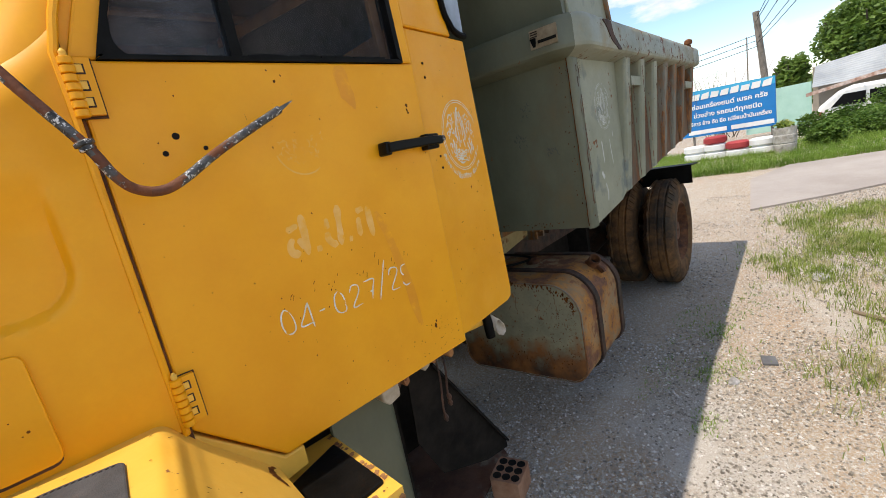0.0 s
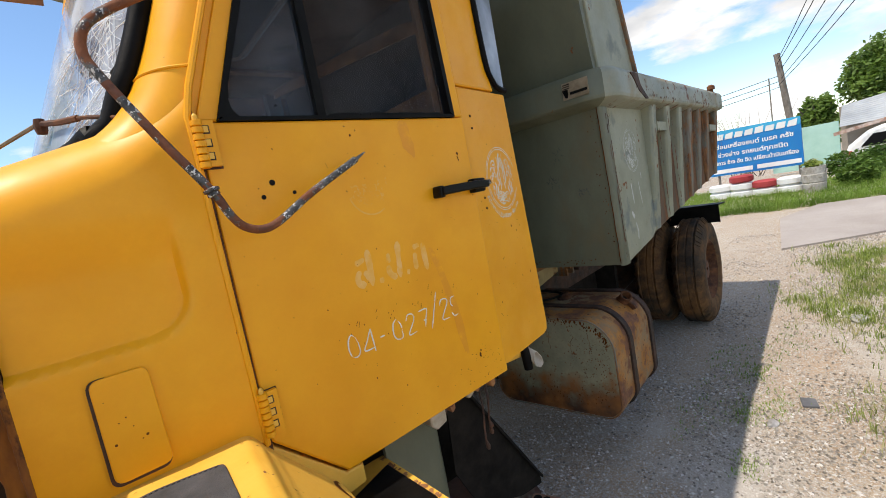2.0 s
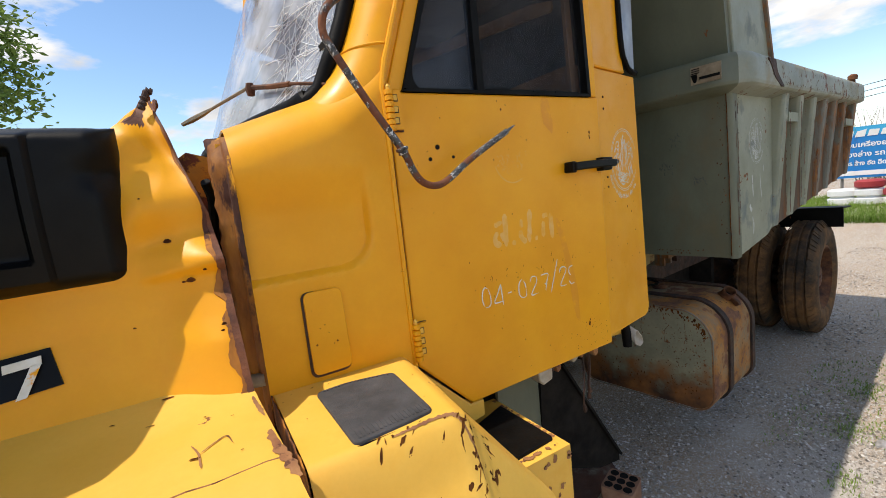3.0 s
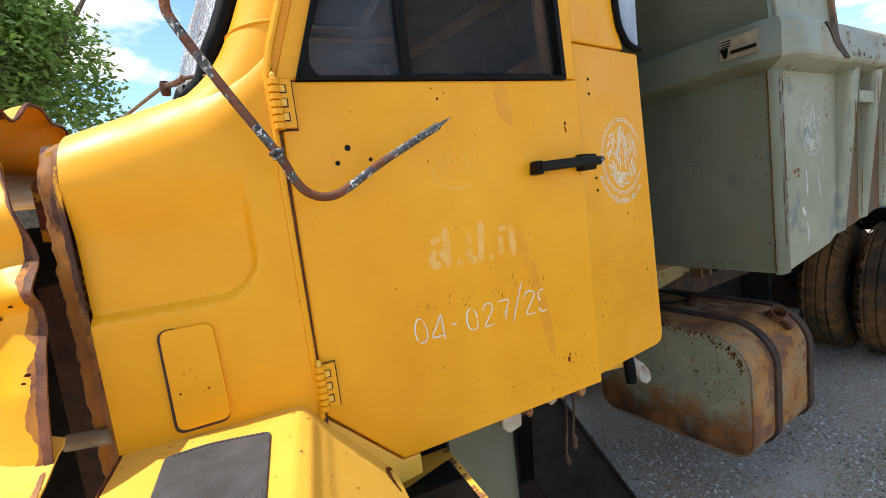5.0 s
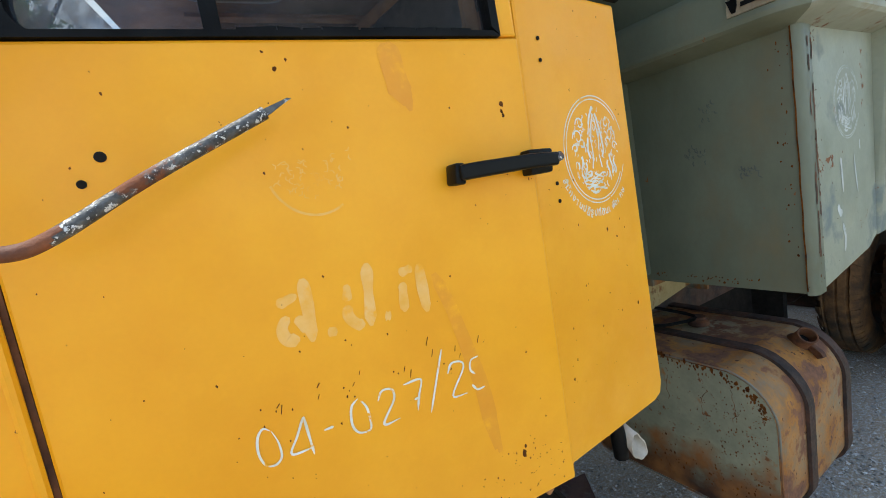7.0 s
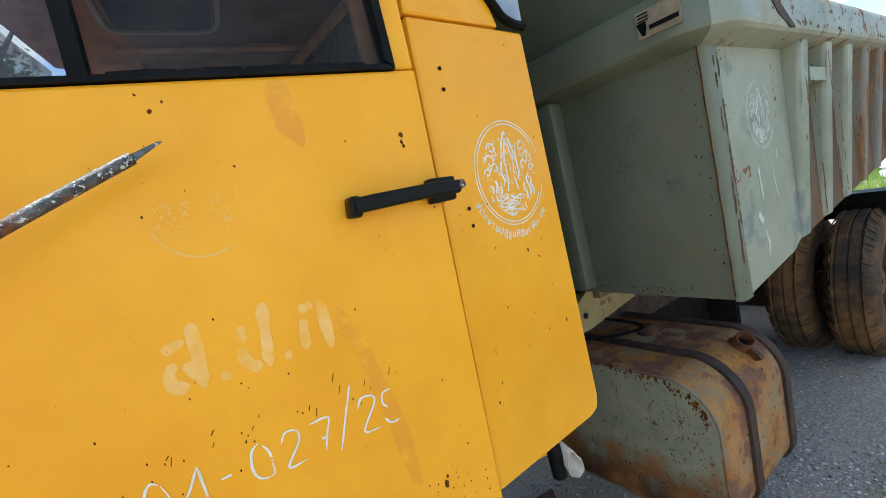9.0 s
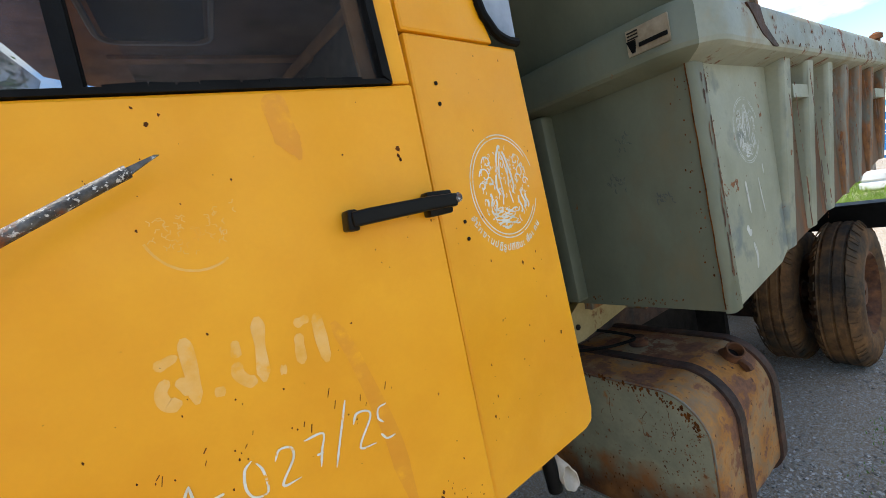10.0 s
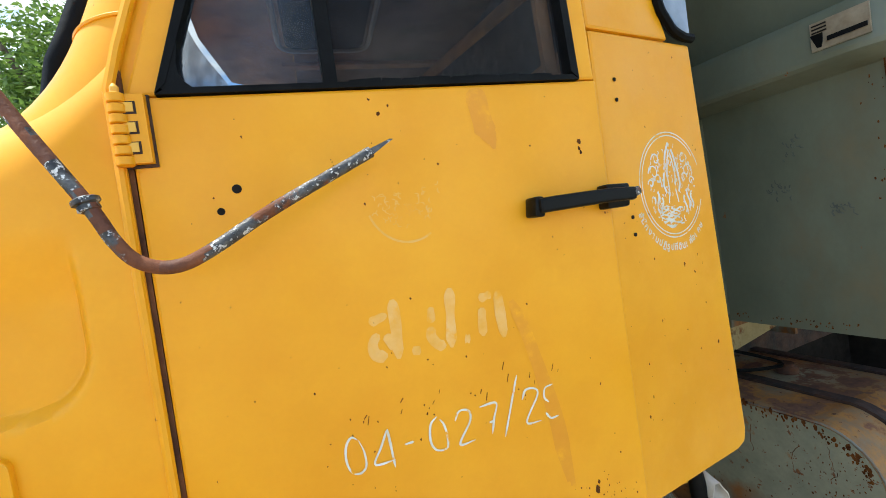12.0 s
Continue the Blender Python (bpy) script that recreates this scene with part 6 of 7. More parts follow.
def tree(name, x, y, h, crown, label, seed, leaf=0.16, n=5000, lobes=9):
    rng = random.Random(seed)
    t = thing(name, label, "tree")
    z0 = ground_z(x, y)
    bm = bmesh.new()
    tube(bm, smooth_path([(x, y, z0 - 0.1), (x + 0.1, y, z0 + h * 0.3), (x, y + 0.1, z0 + h * 0.6), (x + 0.1, y, z0 + h * 0.85)], 4), [0.05 * h * (1 - 0.07 * i) for i in range(13)], 8)
    for i in range(6):
        a = i * 1.05
        tube(bm, [(x, y, z0 + h * 0.4), (x + crown * 0.4 * math.cos(a), y + crown * 0.4 * math.sin(a), z0 + h * 0.62), (x + crown * 0.75 * math.cos(a), y + crown * 0.75 * math.sin(a), z0 + h * 0.8)], [0.02 * h, 0.013 * h, 0.004 * h], 6)
    part("trunk", bm, bark, t)
    bm = bmesh.new()
    for i in range(lobes):
        a = i * 2.4
        r = crown * 0.55 * math.sqrt(i / lobes)
        cz = z0 + h * (0.62 + 0.2 * rng.random() - 0.1 * i / lobes)
        leaf_cloud(bm, (x + r * math.cos(a), y + r * math.sin(a), cz), (crown * 0.52, crown * 0.52, h * 0.24), n // lobes, leaf, rng)
    part("crown", bm, leaf_mat, t)
    return t


def palm(x, y, h, seed):
    rng = random.Random(seed)
    t = thing("palm_tree", "coconut palm with drooping green fronds", "palm tree")
    z0 = ground_z(x, y)
    bm = bmesh.new()
    tube(bm, [(x, y, z0), (x + 0.2, y, z0 + h * 0.5), (x + 0.1, y, z0 + h)], [0.2, 0.15, 0.13], 8)
    part("trunk", bm, bark, t)
    bm = bmesh.new()
    for i in range(26):
        a, up = i * 2.4, 1.0 - 1.5 * (i / 26)
        Lf = 1.75 + 0.4 * rng.random()
        o, prev = Vector((x + 0.1, y, z0 + h)), None
        for k in range(26):
            s = k / 25
            p = o + Vector((math.cos(a) * Lf * s, math.sin(a) * Lf * s, Lf * (up * s - 0.85 * s * s)))
            side = Vector((-math.sin(a), math.cos(a), 0))
            w = 0.42 * math.sin(math.pi * min(1, s * 0.85 + 0.15)) + 0.06
            if prev is not None:
                for sg in (-1, 1):
                    q = p + side * sg * w + Vector((0, 0, -0.6 * w * rng.uniform(0.6, 1.3))) + (p - prev) * 2.0
                    bm.faces.new([bm.verts.new(v) for v in (prev, p, q)])
            prev = p
    part("crown", bm, palm_mat, t)


# ---- far side of the road ----
def build_sign():
    s = thing("billboard", "blue roadside workshop billboard with white Thai lettering", "sign")
    p0, p1 = Vector((13.1, 3.12, 0)), Vector((12.9, 1.17, 0))
    d = (p1 - p0).normalized()
    W = (p1 - p0).length
    nrm = Vector((d.y, -d.x, 0))
    nrm = nrm if nrm.x < 0 else -nrm
    def at(u, v, w):
        return p0 + d * u + Vector((0, 0, v)) + nrm * w
    bm = bmesh.new()
    prism(bm, [(-0.5, 1.2), (W, 1.2), (W, 2.33), (-0.5, 2.4)], -0.03, 0.0, at)
    board = part("board", bm, sign_blue, s)
    bm = bmesh.new()
    prism(bm, [(-0.5, 2.2), (W, 2.16), (W, 2.332), (-0.5, 2.402)], 0.0, 0.004, at)
    part("header_band", bm, sign_cyan, board)
    for u in (0.1, W - 0.1):
        bm = bmesh.new()
        tube(bm, [at(u, 0.4, -0.06), at(u, 2.3, -0.06)], 0.03, 8)
        part("post", bm, wood_pole, s)
    return board, at, W


sign_board, sign_at, SIGN_W = build_sign()


def build_far():
    h = thing("workshop", "low workshop with a corrugated zinc roof and striped awning", "building")
    bm = bmesh.new()
    sheet(bm, lambda u, v: Vector((27.0 + 1.2 * v, 2.25 - 3.65 * u, 1.95 + (0.98 + 0.42 * u) * v + 0.025 * math.sin(v * 75))), 10, 100, 0.02)
    part("roof", bm, zinc, h, "silver corrugated roof")
    bm = bmesh.new()
    prism(bm, [(2.0, 1.6), (-0.5, 2.02), (-0.5, 2.16), (2.0, 1.74)], 23.4, 23.44, yz)
    part("awning", bm, awning_mat, h, "rusty patterned awning edge")
    bm = bmesh.new()
    box(bm, 28.5, 28.7, -1.4, 2.4, -0.2, 2.9)
    part("wall", bm, wall_cement, h)
    bm = bmesh.new()
    box(bm, 24.0, 24.1, 1.9, 4.2, 0.4, 2.2)
    part("green_shed", bm, shed_mat, h, "pale green sheet wall")
    f = thing("boundary_wall", "bare cement wall topped with upright grey metal sheets", "wall", kind="structure")
    a0, a1 = Vector((27.0, -1.5, 0)), Vector((47.0, -11.0, 0))
    d = (a1 - a0).normalized()
    n = Vector((-d.y, d.x, 0))
    def along(s, w, z):
        return a0 + d * s + n * w + Vector((0, 0, z))
    W = (a1 - a0).length + 12
    bm = bmesh.new()
    prism(bm, [(0, 0.0), (W, 0.0), (W, 2.2), (0, 2.2)], 0.0, 0.2, lambda s, z, w: along(s, w, z))
    part("cement_wall", bm, wall_cement, f)
    for k in range(34):
        bm = bmesh.new()
        s0 = 0.98 * k
        sheet(bm, lambda u, v: along(s0 + 0.97 * u, -0.05 + 0.03 * math.sin(u * 38), 2.15 + (1.35 + 0.05 * math.sin(k * 2.1)) * v), 24, 1, 0.01)
        part("metal_sheet", bm, zinc_old, f)
    for k in range(9):
        bm = bmesh.new()
        tube(bm, [along(2.2 * k, -0.7, 0.1), along(2.2 * k, -0.7, 3.0 + 0.08 * k)], 0.05, 6)
        part("fence_post", bm, wood_pole, f)
    bm = bmesh.new()
    tube(bm, [along(0, -0.7, 2.85), along(20, -0.7, 3.8)], 0.035, 6)
    part("fence_rail", bm, wood_pole, f)
    bm = bmesh.new()
    rng = random.Random(57)
    for k in range(26):
        q = along(1.0 + 0.75 * k, -0.75, 2.9 + 0.045 * k + rng.gauss(0, 0.12))
        leaf_cloud(bm, q, (0.28, 0.4, 0.16 + 0.3 * rng.random() ** 3), 150, 0.07, rng)
        if k % 4 == 1:
            leaf_cloud(bm, q - Vector((0, 0, 0.7)), (0.2, 0.25, 0.7), 260, 0.07, rng)
    tagged(part("vine", bm, bush_mat, f, "green vines creeping over the rail"), kind="stuff")
    v = thing("van", "silver-white van parked beside the workshop", "van")
    bm = bmesh.new()
    prism(bm, [(-2.6, 0.15), (1.5, 0.25), (1.62, 0.8), (1.5, 1.15), (0.95, 1.62), (0.55, 1.75), (-2.6, 1.7)], 22.5, 24.2, yz)
    bevel(bm, 0.12, 3)
    body = part("body", bm, white_paint, v)
    for a0, a1 in ((1.15, 0.2), (0.1, -1.05), (-1.15, -2.4)):
        bm = bmesh.new()
        prism(bm, [(a0, 1.05), (a1, 1.05), (a1, 1.48), (a0 - 0.35 if a0 > 1 else a0, 1.48)], 22.48, 22.52, yz)
        part("side_window", bm, black_plastic, v, "dark side window")
    bm = bmesh.new()
    box(bm, 22.46, 22.6, 1.4, 1.54, 0.75, 0.95)
    part("tail_lamp", bm, red_tyre, v, "red lamp")
    pole = thing("utility_pole", "leaning grey utility pole carrying wires", "pole")
    bm = bmesh.new()
    tube(bm, [(30, 4.3, 0.0), (30, 4.86, 6.45)], [0.19, 0.15], 10)
    part("shaft", bm, wood_pole, pole)
    bm = bmesh.new()
    tube(bm, [(30, 5.35, 0.3), (30, 5.3, 5.3)], 0.03, 6)
    part("stay", bm, wood_pole, pole)
    for i, (z, dy, x1, y1, z1) in enumerate(((5.7, 0.0, 14, -0.6, 8.6), (5.4, 0.1, 14, -0.95, 8.4), (5.15, -0.1, 14, -1.3, 8.2), (4.6, 0.0, 14, -2.1, 8.0), (4.3, 0.1, 14, -2.5, 7.8))):
        bm = bmesh.new()
        pts = []
        for k in range(25):
            t = k / 24
            p = Vector((30, 4.8 + dy, z + 0.5)).lerp(Vector((x1, y1, z1)), t * 1.3)
            p.z -= 1.3 * t * (1 - t)
            pts.append(p)
        tube(bm, pts, 0.016, 5)
        part("wire", bm, black_rubber, pole)
    for i in range(3):
        bm = bmesh.new()
        tube(bm, [Vector((30, 4.75, 5.3 - 0.3 * i)).lerp(Vector((30, 20, 4.6 - 0.3 * i)), k / 12) - Vector((0, 0, 0.9 * (k / 12) * (1 - k / 12))) for k in range(13)], 0.016, 5)
        part("wire", bm, black_rubber, pole)
    tree("mango_tree", 33, 0.7, 6.2, 2.5, "dense round dark green tree", 3, 0.15, 15000, 12)
    tree("bushy_tree", 31, 3.6, 4.0, 1.1, "small dark green tree behind the billboard", 4, 0.15, 3000)
    palm(40, -4.0, 5.4, 1)
    palm(42, -8.2, 5.3, 2)
    tree("roadside_tree", -9.5, 24, 16.5, 5.2, "tall leafy green tree", 5, 0.16, 21000, 16)
    d = thing("planter_drum", "pale cylindrical concrete planter with weeds", "planter")
    bm = bmesh.new()
    z = ground_z(12.4, 0.94)
    lathe(bm, [(0.28, 0), (0.3, 0.2), (0.285, 0.22), (0.3, 0.24), (0.31, 0.4), (0.3, 0.42), (0.31, 0.58), (0.27, 0.58), (0.27, 0.48)], pose(12.4, 0.94, z - 0.0) @ Matrix.Diagonal((0.72, 0.72, 1, 1)), 28)
    part("shell", bm, cement, d)
    bm = bmesh.new()
    rng = random.Random(8)
    leaf_cloud(bm, (12.4, 0.94, z + 0.64), (0.2, 0.2, 0.12), 160, 0.05, rng)
    part("weeds", bm, grass_mat, d)
    for y, m, k, lab in ((2.88, white_paint, 0, "white"), (2.88, white_paint, 1, "white"), (2.4, white_paint, 0, "white"), (2.4, white_paint, 1, "white"), (2.4, red_tyre, 2, "red"), (1.92, white_paint, 0, "white"), (1.92, red_tyre, 1, "red"), (1.42, white_paint, 0, "white"), (1.42, white_paint, 1, "white")):
        t = thing("tyre_planter", "old tyre painted %s and stacked below the billboard" % lab, "tyre", group="painted tyres")
        bm = bmesh.new()
        z = ground_z(12.7, y)
        lathe(bm, [(0.13, 0.02), (0.2, 0), (0.26, 0.04), (0.26, 0.15), (0.2, 0.19), (0.13, 0.17)], pose(12.7, y, z + 0.19 * k + 0.02), 28, True)
        part("tyre", bm, m, t)
    rng = random.Random(21)
    for x, y, rx, ry, rz, n in ((12.9, 0.25, 0.4, 0.45, 0.35, 2200), (14.5, -0.5, 0.7, 0.8, 0.4, 2600), (19.5, -1.75, 0.6, 0.6, 1.25, 5200), (21.5, -0.6, 0.5, 0.9, 0.75, 3200), (16.0, 0.9, 0.4, 0.5, 0.45, 1600), (15.6, 0.1, 0.5, 0.8, 0.5, 2400), (20.0, -3.3, 0.5, 1.0, 0.6, 2600), (18.0, 0.1, 0.8, 1.2, 0.4, 2600), (17.0, -2.8, 0.8, 1.2, 0.4, 2400)):
        t = thing("bush", "leafy green bush beside the verge", "bush", group="verge bushes")
        bm = bmesh.new()
        leaf_cloud(bm, (x, y, ground_z(x, y) + rz * 0.8), (rx, ry, rz), n, 0.045, rng)
        part("leaves", bm, bush_mat, t)

    # bare shrub and a distant line of trees
    t = thing("bare_shrub", "leafless grey shrub behind the billboard", "shrub")
    rng = random.Random(33)
    bm = bmesh.new()
    for k in range(26):
        p = Vector((24 + rng.uniform(-0.5, 0.5), 5.2 + rng.gauss(0, 0.4), 0.4))
        a = rng.gauss(0, 0.45)
        pts = [p]
        for s in range(5):
            p = p + Vector((rng.gauss(0, 0.1), math.sin(a) * 0.55 + rng.gauss(0, 0.06), 0.62))
            pts.append(p)
        tube(bm, pts, [0.02, 0.016, 0.012, 0.009, 0.007, 0.004], 4)
    part("twigs", bm, bark, t)
    bm = bmesh.new()
    rng = random.Random(34)
    for k in range(60):
        leaf_cloud(bm, (75 + rng.uniform(-6, 6), -30 + 80 * k / 60 + rng.uniform(-1, 1), 1.2 + rng.random()), (2.5, 2.2, 1.8 + rng.random()), 110, 0.5, rng)
    for k in range(70):
        a = 1.75 + 1.35 * k / 70
        leaf_cloud(bm, (90 * math.cos(a), 90 * math.sin(a), 1.5 + rng.random()), (3, 3, 2.2), 90, 0.6, rng)
    tagged(part("far_woods", bm, leaf_mat), "distant line of green trees", "woods", kind="stuff")


build_far()


# ---- grass ----
def grass_field(name, label, n, region, hmin, hmax, seed, mat=None):
    rng = random.Random(seed)
    verts, faces = [], []
    made = 0
    while made < n:
        x, y, keep = region(rng)
        if not keep:
            continue
        made += 1
        z = ground_z(x, y)
        for _ in range(6):
            a, h, w = rng.random() * 6.28, hmin + (hmax - hmin) * rng.random(), 0.0012 + 0.0018 * rng.random()
            ox, oy = rng.gauss(0, 0.03), rng.gauss(0, 0.03)
            lean = h * (0.3 + 0.6 * rng.random())
            sx, sy = -math.sin(a) * w, math.cos(a) * w
            i = len(verts)
            px, py = x + ox, y + oy
            mx_, my_ = px + math.cos(a) * lean * 0.4, py + math.sin(a) * lean * 0.4
            verts += [(px - sx, py - sy, z), (px + sx, py + sy, z), (mx_ + sx, my_ + sy, z + h * 0.65), (mx_ - sx, my_ - sy, z + h * 0.65), (px + math.cos(a) * lean, py + math.sin(a) * lean, z + h)]
            faces += [(i, i + 1, i + 2, i + 3), (i + 3, i + 2, i + 4)]
    me = bpy.data.meshes.new(name)
    me.from_pydata(verts, [], faces)
    me.materials.append(mat or grass_mat)
    tagged(new(name, me), label, "grass", kind="stuff")


def near_patch(rng):
    x, y = 2.0 + 5.4 * rng.random(), -5.0 + 5.5 * rng.random()
    edge = np.interp(x, (2.0, 2.5, 3.6, 4.6, 6.6, 7.4), (-1.2, -0.85, -0.6, -0.05, 0.35, 0.4))
    d = edge - y + 0.15 + 0.4 * noise.noise((x * 1.1, y * 1.1, 2))
    cover = sstep(-0.05, 0.9, d) * (0.25 + 0.75 * sstep(-0.1, 0.25, noise.noise((x * 1.5, y * 1.5, 9)) + 0.35 * d - 0.2))
    road = np.interp(y, (-7, -0.95, 0.45, 0.95), (10.2, 7.95, 7.25, 6.9))
    return x, y, x < road - 0.1 and rng.random() < cover * sstep(1.9, 2.7, x + 0.3 * noise.noise((x, y, 6))) * sstep(-5.0, -3.8, y + 0.4 * noise.noise((x, y, 3)))


def far_patch(rng):
    y = -9 + 15 * rng.random()
    x = np.interp(y, (-9, -2.6, -0.95, 1.3, 6), (13.2, 12.0, 11.25, 10.3, 10.0)) + 5.5 * rng.random() ** 1.6
    return x, y, True


def tall_patch(rng):
    x, y = 2.3 + 3.2 * rng.random(), -1.2 - 2.4 * rng.random()
    d = -1.05 - 0.25 * (x - 3.4) ** 2 * 0.3 - y + 0.3 * noise.noise((x * 1.7, y * 1.7, 4))
    return x, y, rng.random() < sstep(2.3, 2.8, x) * (1 - sstep(5.0, 5.5, x)) * sstep(-3.6, -3.0, y) * sstep(0.0, 0.5, d) * sstep(-0.2, 0.2, noise.noise((x * 2.3, y * 2.3, 1)))


grass_field("grass", "patchy green and straw grass over gravel", 19000, near_patch, 0.015, 0.09, 11)
grass_field("tall_grass", "longer green grass tufts round the mixer", 5000, tall_patch, 0.08, 0.3, 13)
grass_field("far_grass", "bright green grass verge along the road", 16000, far_patch, 0.06, 0.2, 12, far_grass_mat)


def weed_patch(rng):
    cx, cy, r = rng.choice(((2.77, 0.06, 0.16), (3.6, 0.12, 0.16), (2.8, -0.16, 0.07), (3.4, -0.09, 0.09), (2.95, -0.3, 0.1), (2.3, -0.3, 0.05), (3.9, -0.15, 0.14)))
    return cx + rng.gauss(0, 1.3 * r), cy + rng.gauss(0, r * 0.6), True


grass_field("weeds", "tiny green weeds sprouting through gravel", 260, weed_patch, 0.008, 0.026, 31, far_grass_mat)

# ---- lettering and decals ----
def door_at(u, v, w):
    return Vector((u, -w, v))


LAYER = [0]


def ribbon(bm, pts, width, at, w=0.0004):
    """A flat painted stroke through pts (u, v); each lies a hair above the last."""
    LAYER[0] = (LAYER[0] + 1) % 16
    w += 0.00002 * LAYER[0]
    pts = [Vector(p) for p in pts]
    rows = []
    for i, p in enumerate(pts):
        d = (pts[min(i + 1, len(pts) - 1)] - pts[max(i - 1, 0)]).normalized()
        n = Vector((-d.y, d.x)) * width / 2
        rows.append((bm.verts.new(at(p.x + n.x, p.y + n.y, w)), bm.verts.new(at(p.x - n.x, p.y - n.y, w))))
    for a, b in zip(rows, rows[1:]):
        bm.faces.new((a[0], a[1], b[1], b[0]))


def arc(cx, cy, rx, ry, a0, a1, n=16):
    return [(cx + rx * math.cos(radians(a0 + (a1 - a0) * k / n)), cy + ry * math.sin(radians(a0 + (a1 - a0) * k / n))) for k in range(n + 1)]


def lettering(name, text, size, at, material, parent, bold=0.0, width=None, turn=0.0, w=0.0005, shear=0.0):
    """Flat lettering in the built-in font; at(u, v, w) places its plane."""
    cu = bpy.data.curves.new(name, "FONT")
    cu.body, cu.size, cu.offset, cu.shear = text, size, bold, shear
    cu.resolution_u = 3
    ob = bpy.data.objects.new(name, cu)
    scene.collection.objects.link(ob)
    bpy.context.view_layer.update()
    me = bpy.data.meshes.new_from_object(ob.evaluated_get(bpy.context.evaluated_depsgraph_get()))
    bpy.data.objects.remove(ob)
    xs = [v.co.x for v in me.vertices] or [0, 1]
    k = width / (max(xs) - min(xs)) if width else 1.0
    for v in me.vertices:
        x, y = (v.co.x - min(xs)) * k, v.co.y
        c, s = math.cos(turn), math.sin(turn)
        v.co = at(x * c - y * s, x * s + y * c, w)
    me.materials.append(material)
    out = new(name, me)
    out.parent = parent
    return tagged(out, kind="stuff")


def brush(bm, pts, width, at, rng):
    """A hand-brushed stroke: smoothed, of uneven width, with rounded ends."""
    path = smooth_path([(p[0], p[1], 0) for p in pts], 7)
    LAYER[0] = (LAYER[0] + 1) % 16
    w = 0.0004 + 0.00002 * LAYER[0]
    n, rows, ph = len(path) - 1, [], rng.random() * 9
    for i, p in enumerate(path):
        d = (path[min(i + 1, n)] - path[max(i - 1, 0)]).normalized()
        t = i / n
        k = 0.5 * width * min(1.0, (0.4 + 6.0 * t), (0.3 + 5.0 * (1 - t))) * (1 + 0.35 * noise.noise((t * 3, ph, 0)))
        rows.append([bm.verts.new(at(p.x - d.y * s, p.y + d.x * s, w)) for s in (k, -k)])
    for a, b in zip(rows, rows[1:]):
        bm.faces.new((a[0], a[1], b[1], b[0]))


# the office's initials, brushed on by hand and worn away
OFFICE = (
    ([(0.317, 1.737), (0.35, 1.747)], [(0.363, 1.772), (0.3635, 1.72), (0.361, 1.664)], [(0.33, 1.716), (0.318, 1.698), (0.323, 1.678), (0.342, 1.674)], [(0.344, 1.712), (0.357, 1.683)]),
    ([(0.387, 1.673), (0.403, 1.671)],),
    ([(0.432, 1.746), (0.429, 1.717)], [(0.428, 1.71), (0.426, 1.692), (0.436, 1.676), (0.451, 1.668)], [(0.472, 1.775), (0.467, 1.722), (0.462, 1.664)]),
    ([(0.489, 1.675), (0.5, 1.673)],),
    ([(0.527, 1.744), (0.553, 1.75)], [(0.531, 1.727), (0.528, 1.7), (0.527, 1.673)], [(0.566, 1.754), (0.567, 1.709), (0.569, 1.662)]),
)
office_rng = random.Random(17)
for strokes in OFFICE:
    bm = bmesh.new()
    for st in strokes:
        brush(bm, st, 0.019 if len(st) > 2 else 0.0165, door_at, office_rng)
    part("office_letter", bm, faded_white, door)
NUMBER = (
    ([(0.268, 1.54), (0.258, 1.546), (0.248, 1.533), (0.245, 1.509), (0.251, 1.487), (0.265, 1.48), (0.277, 1.49), (0.277, 1.515), (0.27, 1.538)],),
    ([(0.321, 1.544), (0.307, 1.516), (0.293, 1.488), (0.329, 1.487)], [(0.322, 1.545), (0.327, 1.474)]),
    ([(0.349, 1.509), (0.366, 1.51)],),
    ([(0.414, 1.544), (0.401, 1.532), (0.397, 1.503), (0.405, 1.484), (0.422, 1.48), (0.429, 1.489), (0.427, 1.522), (0.416, 1.543)],),
    ([(0.448, 1.527), (0.458, 1.543), (0.476, 1.54), (0.477, 1.52), (0.452, 1.482), (0.483, 1.482)],),
    ([(0.499, 1.541), (0.533, 1.541), (0.525, 1.512), (0.518, 1.484)], [(0.515, 1.507), (0.527, 1.508)]),
    ([(0.583, 1.584), (0.563, 1.528), (0.543, 1.471)],),
    ([(0.588, 1.534), (0.598, 1.551), (0.618, 1.549), (0.621, 1.534), (0.592, 1.488), (0.623, 1.483)],),
    ([(0.657, 1.549), (0.64, 1.545), (0.636, 1.527), (0.645, 1.515)], [(0.635, 1.496), (0.645, 1.483), (0.662, 1.484)]),
)
for strokes in NUMBER:
    bm = bmesh.new()
    for st in strokes:
        brush(bm, st, 0.004, lambda u, v, w: door_at(u, v, w + 0.0006), office_rng)
    part("number_stroke", bm, chalk_white, door)


bm = bmesh.new()
rng = random.Random(52)
for x, z in ((0.285, 1.572), (0.29, 1.56), (0.352, 1.585), (0.35, 1.565), (0.41, 1.568), (0.425, 1.585), (0.505, 1.565), (0.515, 1.55), (0.555, 1.6), (0.562, 1.575), (0.61, 1.572), (0.618, 1.558), (0.66, 1.575), (0.672, 1.57)):
    ribbon(bm, [(x, z), (x + rng.uniform(0.002, 0.006), z + rng.uniform(0.006, 0.016))], rng.uniform(0.0008, 0.002), door_at)
tagged(part("paint_scratch", bm, chip_mat, door, "fine dark scratches"), kind="stuff")


